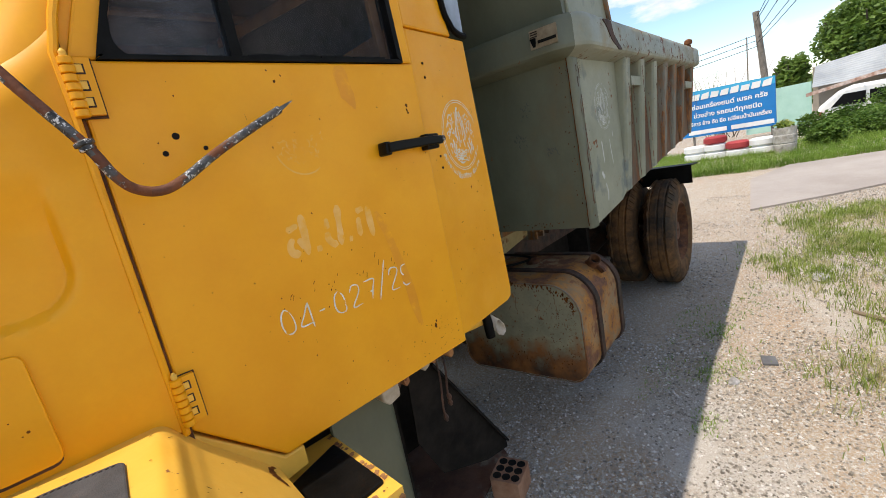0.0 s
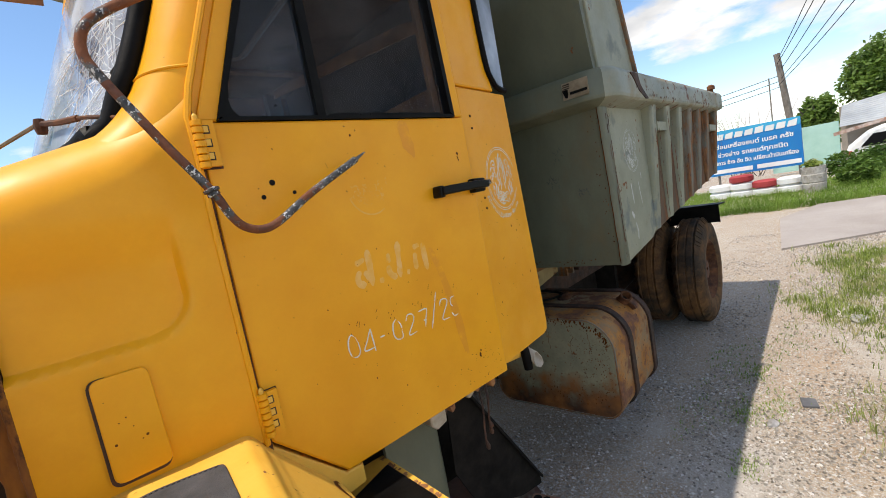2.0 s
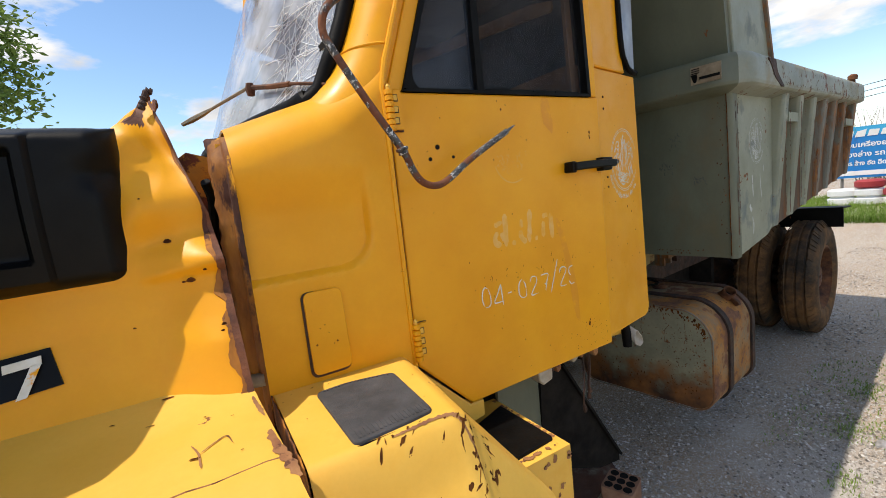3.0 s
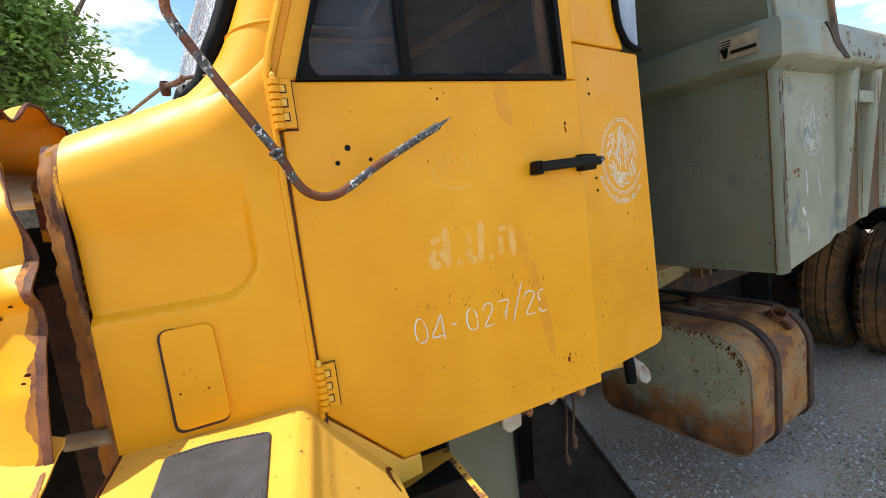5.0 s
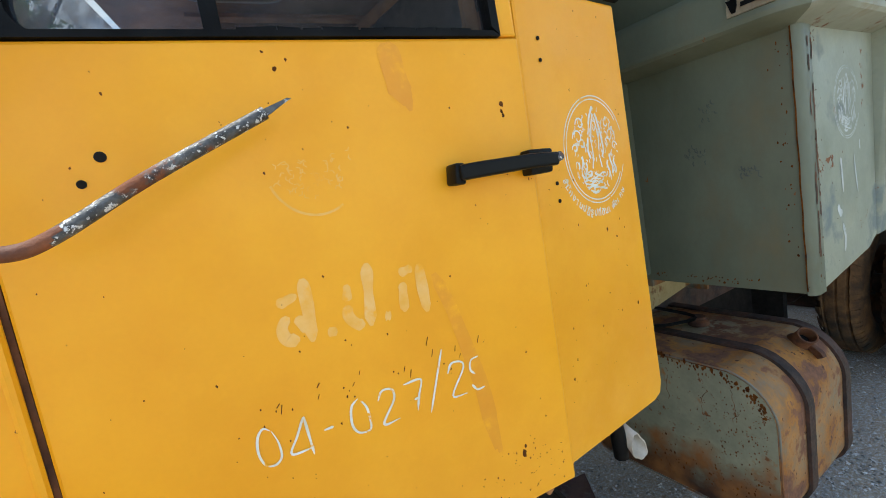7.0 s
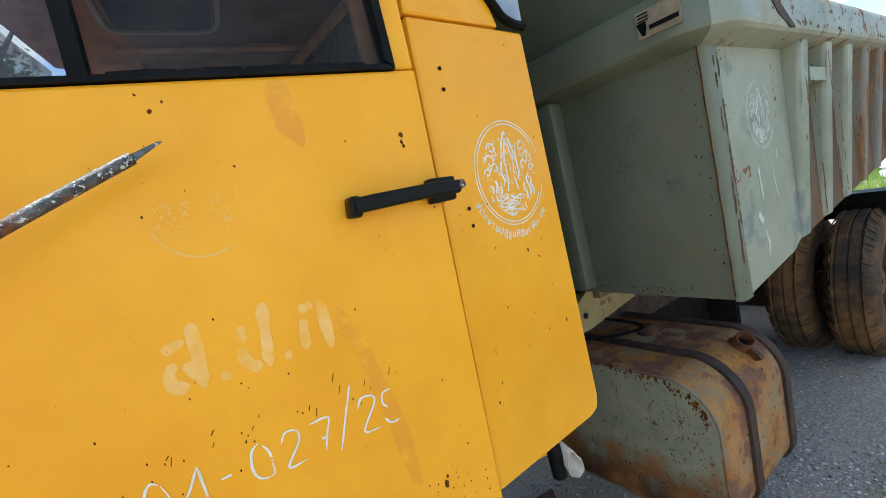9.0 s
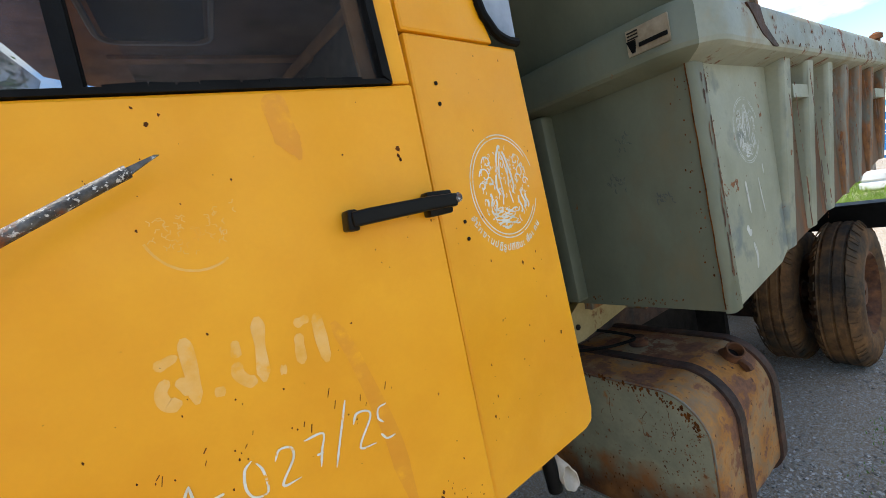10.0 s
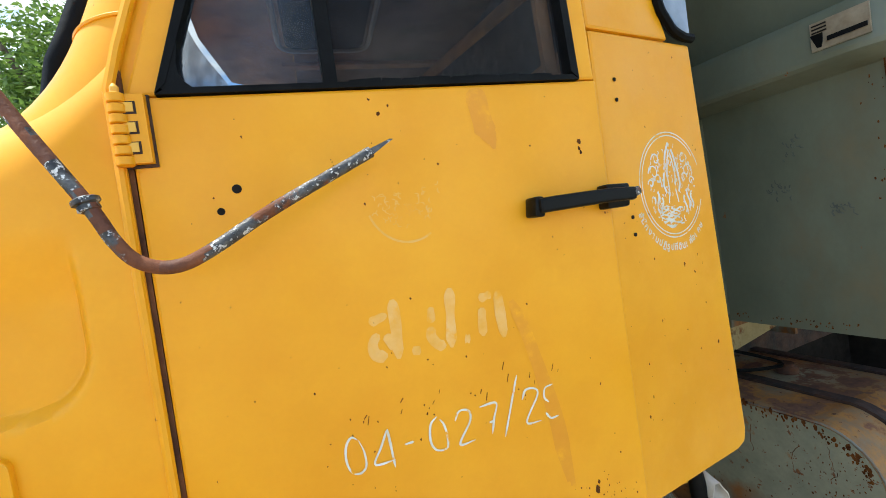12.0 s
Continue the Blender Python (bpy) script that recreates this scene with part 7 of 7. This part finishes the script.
def emblem(at, r, material, parent, words=True, keep=1.0):
    """A round seal of plain strokes: two rings, an arch, curls and waves."""
    rng = random.Random(7)
    bm = bmesh.new()
    ribbon(bm, arc(0, 0, r, r * 1.03, 20, 340, 60), r * 0.022, at)
    ribbon(bm, arc(0, 0, r * 0.93, r * 0.965, 35, 330, 60), r * 0.022, at)
    part("seal_ring", bm, material, parent)
    bm = bmesh.new()
    wd = r * 0.035
    for s in (-1, 1):
        ribbon(bm, [(0, r * 0.82), (s * r * 0.12, r * 0.62), (s * r * 0.22, r * 0.3), (s * r * 0.27, -0.0), (s * r * 0.2, -r * 0.15)], wd * 1.6, at)
        ribbon(bm, [(0, r * 0.7), (s * r * 0.07, r * 0.5), (s * r * 0.13, r * 0.2), (s * r * 0.1, -r * 0.1), (s * r * 0.16, -r * 0.35)], wd, at)
        for cx, cy, q in ((0.45, 0.5, 0.14), (0.55, 0.25, 0.17), (0.42, 0.12, 0.12), (0.66, 0.05, 0.1)):
            ribbon(bm, [(s * r * (cx + q * (1 - t / 14) * math.cos(t * 0.55)), r * (cy + q * (1 - t / 14) * math.sin(t * 0.55))) for t in range(12)], wd * 0.8, at)
        for cx, cy, h in ((0.5, -0.3, 0.4), (0.62, -0.35, 0.3), (0.38, -0.4, 0.35)):
            ribbon(bm, [(s * r * (cx + 0.04 * math.sin(t)), r * (cy + h * (t / 6 - 0.5))) for t in range(7)], wd * 1.4, at)
    for k in range(16):
        y0 = -0.42 - 0.026 * k
        half = 0.62 * math.sqrt(max(0.05, 1 - ((y0 + 0.1) / 0.85) ** 2))
        a = rng.uniform(-half, half * 0.2)
        ribbon(bm, [(r * (a + t * 0.09), r * (y0 + 0.025 * math.sin(t * 1.7 + k))) for t in range(int(3 + half * 5))], wd * 0.9, at)
    for k in range(150):
        a, q = rng.uniform(0, 6.283), 0.78 * math.sqrt(rng.random())
        x, y, t = q * math.cos(a), q * math.sin(a) * 1.02, rng.uniform(0, 6.283)
        c = rng.uniform(0.03, 0.07)
        ribbon(bm, [(r * (x + c * math.cos(t + s * 0.8) * 0.6), r * (y + c * math.sin(t + s * 0.8))) for s in range(4)], wd * 0.55, at)
    part("seal_figure", bm, material, parent)
    if words:
        marks = ["\u0e2a\u0e33", "\u0e19\u0e31", "\u0e01", "\u0e07", "\u0e32", "\u0e19", "\u0e1b", "\u0e0f\u0e34", "\u0e23\u0e39", "\u0e1b", "\u0e17\u0e35\u0e48", "\u0e14\u0e34", "\u0e19", "\u0e40", "\u0e1e\u0e37\u0e48", "\u0e2d", "\u0e40", "\u0e01", "\u0e29"]
        for k, t in enumerate(marks):
            a = radians(202 + 110 * k / (len(marks) - 1))
            R2 = r * 1.235
            cx, cy = R2 * math.cos(a), R2 * 1.04 * math.sin(a)
            lettering("seal_word", t, r * 0.185, lambda u, v, w, cx=cx, cy=cy: at(cx + u, cy + v, w), material, parent, 0.0005, None, a + math.pi / 2)


panel_ob = next(o for o in cab.children if o.name.startswith("corner_panel"))
PA = math.atan(0.25)
emblem(lambda u, v, w: pan(0.238 + u, 1.919 + v, -w), 0.125, chalk_white, panel_ob)
side_panel = next(o for o in tip.children if o.name.startswith("side_panel"))
emblem(lambda u, v, w: BODY @ Vector((0.25 + u, -0.006 - w, 1.965 + v)), 0.12, ghost_grey, side_panel, False)
bm = bmesh.new()
ribbon(bm, arc(0.415, 1.955, 0.075, 0.085, 200, 300, 14), 0.004, door_at)
rng = random.Random(71)
for k in range(60):
    a, rr = rng.uniform(3.3, 6.4), 0.068 * math.sqrt(rng.random())
    x, z, b = 0.41 + rr * math.cos(a), 1.965 + rr * math.sin(a), rng.uniform(0, 6.28)
    ribbon(bm, [(x, z), (x + 0.005 * math.cos(b), z + 0.005 * math.sin(b)), (x + 0.009 * math.cos(b + 0.7), z + 0.009 * math.sin(b + 0.7))], 0.0016, door_at)
part("seal_ghost", bm, faded_white, door, "worn remains of a seal")

# tape residue and paint chips
for pts, wide in (([(0.598, 1.73), (0.62, 1.665), (0.645, 1.56), (0.663, 1.47), (0.673, 1.345)], 0.028), ([(0.58, 2.142), (0.586, 2.1), (0.594, 2.045)], 0.042)):
    for k in range(3):
        bm = bmesh.new()
        brush(bm, [(x + 0.006 * (k - 1) + 0.003 * noise.noise((z * 40, k, 0)), z - 0.01 * k) for x, z in pts], wide * (1.0 - 0.27 * k), door_at, office_rng)
        part("tape_residue", bm, tape_mark, door)


def chips(name, spots, at, parent, seed):
    rng = random.Random(seed)
    bm = bmesh.new()
    for u, v, s in spots:
        n = rng.randint(5, 8)
        bm.faces.new([bm.verts.new(at(u + s * rng.uniform(0.4, 1.0) * math.cos(2 * math.pi * k / n), v + s * rng.uniform(0.5, 1.5) * math.sin(2 * math.pi * k / n), 0.0005)) for k in range(n)])
    tagged(part(name, bm, chip_mat, parent, "small rust chips"), kind="stuff")


rng = random.Random(15)
spots = [(0.789, 2.025, 0.006), (0.787, 2.012, 0.005), (0.79, 2.003, 0.004), (0.386, 2.105, 0.005), (0.405, 2.118, 0.003), (0.372, 2.13, 0.003), (0.73, 1.31, 0.008), (0.735, 1.325, 0.005)]
spots += [(rng.uniform(0.02, 0.84), rng.uniform(1.23, 2.12), rng.choice((0.001, 0.0012, 0.0016, 0.0024))) for _ in range(75)]
spots += [(rng.gauss(0.74, 0.07), rng.gauss(1.27, 0.035), rng.uniform(0.0007, 0.0024)) for _ in range(60)]
spots += [(rng.uniform(0.22, 0.66), rng.uniform(1.54, 1.58), 0.002) for _ in range(16)]
chips("paint_chip", [q for q in spots if 0.0 < q[0] < 0.845 and q[1] > 1.215 + max(0, 0.17 - q[0]) * 0.95], door_at, door, 3)
spots = [(rng.uniform(0.02, 0.4), rng.uniform(1.23, 2.24), rng.choice((0.0012, 0.002, 0.003))) for _ in range(50)]
spots += [(0.36, 1.5, 0.006), (0.05, 1.4, 0.004), (0.25, 1.72, 0.005)]
chips("paint_chip", spots, lambda u, v, w: pan(u, v, -w), panel_ob, 4)
rng2 = random.Random(31)
spots = [(rng2.uniform(-0.06, 0.46), rng2.uniform(1.42, 2.18), rng2.choice((0.001, 0.0015, 0.003))) for _ in range(40)]
spots += [(rng2.uniform(-0.07, -0.03), rng2.uniform(1.37, 2.2), rng2.uniform(0.0012, 0.0045)) for _ in range(50)]
chips("rust_chip", [q for q in spots], lambda u, v, w: BODY @ Vector((u - 0.0, -0.0135 if u < -0.02 else -0.0075, v)), side_panel, 5)
for pts, wd in (([(0.17, 1.78), (0.175, 1.74), (0.185, 1.66)], 0.018), ([(0.3, 1.78), (0.31, 1.72), (0.33, 1.64)], 0.014), ([(0.13, 1.62), (0.15, 1.59), (0.165, 1.6)], 0.03), ([(0.17, 1.55), (0.19, 1.5), (0.18, 1.45)], 0.02), ([(0.36, 1.83), (0.365, 1.79)], 0.012)):
    bm = bmesh.new()
    brush(bm, pts, wd * 0.8, lambda u, v, w: BODY @ Vector((u, -0.0065 - w, v)), rng2)
    part("white_smear", bm, ghost_grey, side_panel)
wall_ob = next(o for o in tip.children if o.name.startswith("front_wall"))
for v0, z0 in ((0.27, 2.0), (0.33, 1.86), (0.14, 1.78)):
    bm = bmesh.new()
    for k in range(16):
        a = rng2.uniform(0.1, 1.3)
        p = (v0 + rng2.gauss(0, 0.025), z0 + rng2.gauss(0, 0.016))
        n = rng2.uniform(0.4, 1.2)
        ribbon(bm, [p, (p[0] + 0.012 * n * math.cos(a), p[1] + 0.012 * n * math.sin(a)), (p[0] + 0.02 * n * math.cos(a + 0.4), p[1] + 0.02 * n * math.sin(a + 0.4))], rng2.uniform(0.002, 0.005), lambda u, v, w: BODY @ Vector((-0.09 - 0.045 * (v - 1.36) - 0.003, u, v)))
    part("hand_smudge", bm, smudge_grey, wall_ob)

# seams, scrapes and rust on the tipper body
bm = bmesh.new()
ribbon(bm, [(0.012 + 0.001 * math.sin(k * 1.7), 1.37 + 0.042 * k) for k in range(21)], 0.0045, lambda u, v, w: BODY @ Vector((-0.095 - 0.045 * (v - 1.36) - 0.001 - w, u, v)))
part("seam", bm, chip_mat, wall_ob)
rail_ob = next(o for o in tip.children if o.name.startswith("top_rail"))
bm = bmesh.new()
prism(bm, [(0.08, 2.362), (0.13, 2.366), (0.2, 2.364), (0.215, 2.33), (0.23, 2.305), (0.29, 2.27), (0.33, 2.25), (0.35, 2.238), (0.3, 2.236), (0.24, 2.256), (0.2, 2.27), (0.16, 2.3), (0.13, 2.33)], -0.1105, -0.104, lambda u, z, v: BODY @ Vector((u, v, z)))
part("scraped_patch", bm, dark_rust, rail_ob, "dark maroon scraped patch")
spots = []
for u in (0.59, 0.92, 1.26, 1.6, 1.93, 2.27, 2.70):
    spots += [(u + rng2.choice((-0.043, 0.043)) + rng2.gauss(0, 0.004), rng2.uniform(1.47 + 0.098 * (u - 0.55), 2.22), rng2.uniform(0.002, 0.009)) for _ in range(22)]
chips("rust_chip", spots, lambda u, v, w: BODY @ Vector((u, -0.0712, v)), side_panel, 6)
chips("rust_chip", [(rng2.uniform(-0.05, 2.75), rng2.uniform(2.25, 2.34), rng2.uniform(0.002, 0.009)) for _ in range(70)] + [(rng2.uniform(0.3, 2.75), 2.245 + 0.012 * rng2.random(), rng2.uniform(0.003, 0.01)) for _ in range(60)], lambda u, v, w: BODY @ Vector((u, -0.1092, v + 0.018 * max(0.0, u))), rail_ob, 7)
chips("rust_chip", [(rng2.gauss(0.035, 0.015), rng2.uniform(1.38, 2.18), rng2.uniform(0.0015, 0.005)) for _ in range(30)] + [(rng2.uniform(0.1, 0.55), rng2.uniform(1.375, 1.4), rng2.uniform(0.0015, 0.005)) for _ in range(40)], lambda u, v, w: BODY @ Vector((-0.09 - 0.045 * (v - 1.36) - 0.009, u, v)), wall_ob, 8)
for rib, u in zip([o for o in tip.children if o.name.split(".")[0] == "rib"], (0.59, 0.92, 1.26, 1.6, 1.93, 2.27, 2.70)):
    bm = bmesh.new()
    for k in range(16):
        z = rng2.uniform(1.5 + 0.098 * (u - 0.55), 2.1)
        x, ln = u + rng2.choice((-0.044, 0.044)) + rng2.gauss(0, 0.003), rng2.uniform(0.02, 0.12)
        brush(bm, [(x, z + ln), (x + rng2.gauss(0, 0.002), z + ln * 0.5), (x, z)], rng2.uniform(0.004, 0.017), lambda p, q, w: BODY @ Vector((p, -0.0705 - w, q)), rng2)
    tagged(part("rust_streak", bm, rust, rib, "brown rust streaks"), kind="stuff")
bm = bmesh.new()
for k in range(26):
    z, ln = rng2.uniform(1.4, 2.15), rng2.uniform(0.015, 0.09)
    x = rng2.choice((-0.052, -0.03)) - 0.045 * (z - 1.36)
    brush(bm, [(x, z + ln), (x + rng2.gauss(0, 0.003), z + ln * 0.5), (x + rng2.gauss(0, 0.003), z)], rng2.uniform(0.003, 0.012), lambda p, q, w: BODY @ Vector((p, -0.0125 - w, q)), rng2)
tagged(part("rust_streak", bm, rust, side_panel, "brown rust streaks"), kind="stuff")
tank_ob = next(o for o in chassis.children if o.name.startswith("fuel_tank"))
for k in range(6):
    p = [(0.46, 0.3, 0.22, 0.5, 0.2, 0.33)[k], (0.99, 0.97, 1.0, 0.93, 0.92, 0.9)[k]]
    a, pts = -1.3 + 0.3 * math.sin(k * 5), []
    for q in range((9, 6, 7, 3, 5, 3)[k]):
        pts.append(tuple(p))
        a = -1.3 + rng2.uniform(-0.8, 0.8)
        p = [p[0] + 0.014 * math.cos(a), p[1] + 0.014 * math.sin(a)]
    bm = bmesh.new()
    ribbon(bm, pts, rng2.uniform(0.0012, 0.0022), lambda u, v, w: BODY @ Vector((-0.2042 - w, u, v)))
    part("paint_crack", bm, chip_mat, tank_ob)
spots = []
for k in range(150):
    y = 0.1 + 0.6 * rng2.random() ** 1.5
    top = 1.045 if y > 0.235 else 0.89 + math.sqrt(max(0.0, 0.15 ** 2 - (0.235 - y) ** 2))
    drop = abs(rng2.gauss(0, 0.022)) + 0.012
    spots.append((y + 0.3 * drop, top + 0.05 * math.sin((y - 0.06) * 3.4) - drop, rng2.uniform(0.0025, 0.013) * max(0.25, 1 - 12 * drop)))
spots += [(0.11 + abs(rng2.gauss(0, 0.13)), rng2.uniform(0.62, 0.98), rng2.uniform(0.0012, 0.0042)) for _ in range(150)]
spots += [(rng2.uniform(0.12, 0.8), 0.56 + abs(rng2.gauss(0, 0.1)), rng2.uniform(0.0015, 0.006)) for _ in range(110)]
chips("rust_flake", spots, lambda u, v, w: BODY @ Vector((-0.2045 - w, u, v)), tank_ob, 14)

# billboard lettering
lines = (
    ("\u0e0b\u0e48\u0e2d\u0e21\u0e40\u0e04\u0e23\u0e37\u0e48\u0e2d\u0e07\u0e22\u0e19\u0e15\u0e4c \u0e40\u0e1a\u0e23\u0e04 \u0e04\u0e23\u0e31\u0e0a", 0.15, 1.79, 0.12, 1.78),
    ("\u0e0a\u0e48\u0e27\u0e07\u0e25\u0e48\u0e32\u0e07 \u0e23\u0e16\u0e22\u0e19\u0e15\u0e4c\u0e17\u0e38\u0e01\u0e0a\u0e19\u0e34\u0e14", 0.15, 1.57, 0.15, 1.62),
    ("\u0e1a\u0e23\u0e34\u0e01\u0e32\u0e23 \u0e25\u0e49\u0e32\u0e07 \u0e2d\u0e31\u0e14 \u0e09\u0e35\u0e14 \u0e40\u0e1b\u0e25\u0e35\u0e48\u0e22\u0e19\u0e19\u0e49\u0e33\u0e21\u0e31\u0e19\u0e40\u0e04\u0e23\u0e37\u0e48\u0e2d\u0e07", 0.13, 1.37, 0.0, 1.98),
)
for text, size, v0, u0, width in lines:
    lettering("sign_line", text, size, lambda u, v, w: sign_at(u0 + 0.95 * u, v0 + 0.12 + v, w), white_paint, sign_board, 0.004, width, 0.0, 0.006)
for k in range(2):
    bm = bmesh.new()
    prism(bm, [(0.0 + 1.02 * k, 1.255), (0.92 + 1.0 * k, 1.255), (0.92 + 1.0 * k, 1.36), (0.0 + 1.02 * k, 1.36)], 0.0, 0.006, sign_at)
    part("number_bar", bm, white_paint, sign_board)
for k in range(9):
    bm = bmesh.new()
    u0 = -0.1 + 0.225 * k
    prism(bm, [(u0, 2.14), (u0 + 0.18, 2.14), (u0 + 0.215, 2.27 + 0.015 * (k % 3)), (u0 + 0.04, 2.27 + 0.015 * (k % 2))], 0.004, 0.009, sign_at)
    part("title_bar", bm, white_paint, sign_board)


# ---- loose things on the ground ----
def rock(name, label, x, y, s, mat, seed, flat=0.6, cat="stone", turn=0):
    rng = random.Random(seed)
    bm = bmesh.new()
    bmesh.ops.create_icosphere(bm, subdivisions=3, radius=1)
    for v in bm.verts:
        d = v.co.copy()
        k = 1 + 0.3 * noise.noise(d * 1.3 + Vector((seed, 0, 0))) + 0.12 * noise.noise(d * 4 + Vector((0, seed, 0)))
        v.co = Vector((d.x * s[0], d.y * s[1], d.z * s[2])) * k
    z = ground_z(x, y)
    lo = min(v.co.z for v in bm.verts)
    for v in bm.verts:
        v.co.z = max(v.co.z, lo * 0.7)
    ob = part(name, bm, mat, None, "", pose(x, y, z - lo * 0.7 - 0.006, 0, 0, turn))
    return tagged(ob, label, cat)


rock("boulder", "grey cement-splashed boulder in the grass", 2.95, -1.72, (0.12, 0.1, 0.17), cement, 2)
rock("stone", "flat pale stone lying on gravel", 4.62, -0.53, (0.09, 0.06, 0.025), stone_mat, 5)
rock("stone", "white broken stone lying in grass", 4.72, -1.0, (0.13, 0.09, 0.03), stone_mat, 9)
rock("stone", "small grey stone lying on gravel", 2.75, -0.32, (0.04, 0.03, 0.02), stone_mat, 12)
rock("stone", "pale chunk of rubble beside the mixer", 3.75, -1.4, (0.16, 0.09, 0.1), cement, 14, turn=30)
rock("rubble", "grey cement rubble under the mixer frame", 3.5, -1.62, (0.14, 0.1, 0.15), cement, 22, turn=50)
bm = bmesh.new()
prism(bm, [(-0.06, -0.04), (0.05, -0.05), (0.065, 0.03), (-0.05, 0.045)], 0.0, 0.014, xy)
bevel(bm, 0.003, 1)
tagged(part("slate_shard", bm, slate_mat, None, "", pose(3.08, -0.44, ground_z(3.08, -0.44) + 0.001, 0, 0, 25)), "dark grey slate shard lying on gravel", "slate")
bm = bmesh.new()
g = ground_z(3.85, -1.0)
tube(bm, [(3.98, -0.78, g + 0.02), (3.85, -1.0, g + 0.022), (3.74, -1.2, g + 0.024)], [0.014, 0.018, 0.02], 8)
tagged(part("stick", bm, dry_wood), "dry grey stick lying in the grass", "stick")


def clay_block():
    t = thing("clay_block", "perforated round-cornered clay block lying on the ground", "brick")
    m = pose(1.30, 0.36, ground_z(1.3, 0.36), 0, 0, 20) @ Matrix.Scale(1.2, 4)
    bm = bmesh.new()
    out = arc(0, 0, 0.085, 0.085, 0, 350, 35)
    out = [(max(-0.075, min(0.075, x * 1.15)), max(-0.07, min(0.07, y * 1.15))) for x, y in out]
    prism(bm, out, 0.0, 0.1, lambda u, v, w: m @ Vector((u, v, w)))
    part("block", bm, clay, t)
    for i in range(-1, 2):
        for j in range(-1, 2):
            bm = bmesh.new()
            lathe(bm, [(0.019, 0.1005), (0.019, 0.103), (0.0165, 0.103), (0.0165, 0.1005)], m @ pose(0.045 * i, 0.042 * j, 0), 14, True)
            lathe(bm, [(0.0165, 0.1003), (0.0165, 0.1012)], m @ pose(0.045 * i, 0.042 * j, 0), 14)
            part("hole", bm, dark_void, t)


clay_block()
bm = bmesh.new()
prism(bm, [(0.6, 0.35), (1.17, 0.444), (1.478, 0.53), (1.8, 1.2), (0.7, 1.3)], 0.0, 0.012, lambda u, v, w: Vector((u, v, ground_z(u, v) + 0.008 + w)))
tagged(part("steel_plate", bm, plate_rust), "rusty steel plate lying under the cab", "plate")


BARE = ((2.38, 0.2, 0.34, 0.15), (3.42, 0.34, 0.45, 0.16), (2.0, -0.32, 0.25, 0.12), (1.75, 0.2, 0.28, 0.12), (3.1, -0.28, 0.32, 0.12), (4.2, 0.1, 0.5, 0.18))


def bareness(x, y):
    return max(1.0 - math.hypot((x - p[0]) / p[2], (y - p[1]) / p[3]) for p in BARE) + 0.35 * noise.noise((x * 5, y * 5, 1.0))


def pebbles():
    rng = random.Random(77)
    verts, faces = [], []
    made = 0
    while made < 105000:
        x = 0.7 + 7.5 * rng.random() ** 1.7
        y = rng.uniform(-2.6, 1.3) if rng.random() < 0.5 else rng.gauss(-0.4, 0.7)
        if rng.random() > 0.25 + 0.75 * sstep(-0.25, 0.2, noise.noise((x * 0.9, y * 0.9, 7.0))):
            continue
        if rng.random() < 0.85 * sstep(-0.25, 0.45, bareness(x, y)):
            continue
        made += 1
        s = 0.0025 + 0.011 * rng.random() ** 4
        z = ground_z(x, y)
        i = len(verts)
        a = rng.random() * 3
        c, q = math.cos(a), math.sin(a)
        for px, py, pz in ((1, 0, 0.1), (0.1, 0.8, 0), (-0.9, 0.2, 0.1), (-0.1, -0.9, 0), (0.2, 0.1, 0.8), (0, 0, -0.4)):
            px, py, pz = px * rng.uniform(0.7, 1.2), py * rng.uniform(0.7, 1.2), pz * rng.uniform(0.7, 1.2)
            verts.append((x + s * (px * c - py * q), y + s * (px * q + py * c), z + s * pz + 0.002))
        faces += [(i + a_, i + (a_ + 1) % 4, i + 4) for a_ in range(4)] + [(i + (a_ + 1) % 4, i + a_, i + 5) for a_ in range(4)]
    me = bpy.data.meshes.new("pebbles")
    me.from_pydata(verts, [], faces)
    me.materials.append(pebble_mat)
    tagged(new("pebbles", me), "loose grey and white gravel stones", "gravel", kind="stuff")


pebbles()
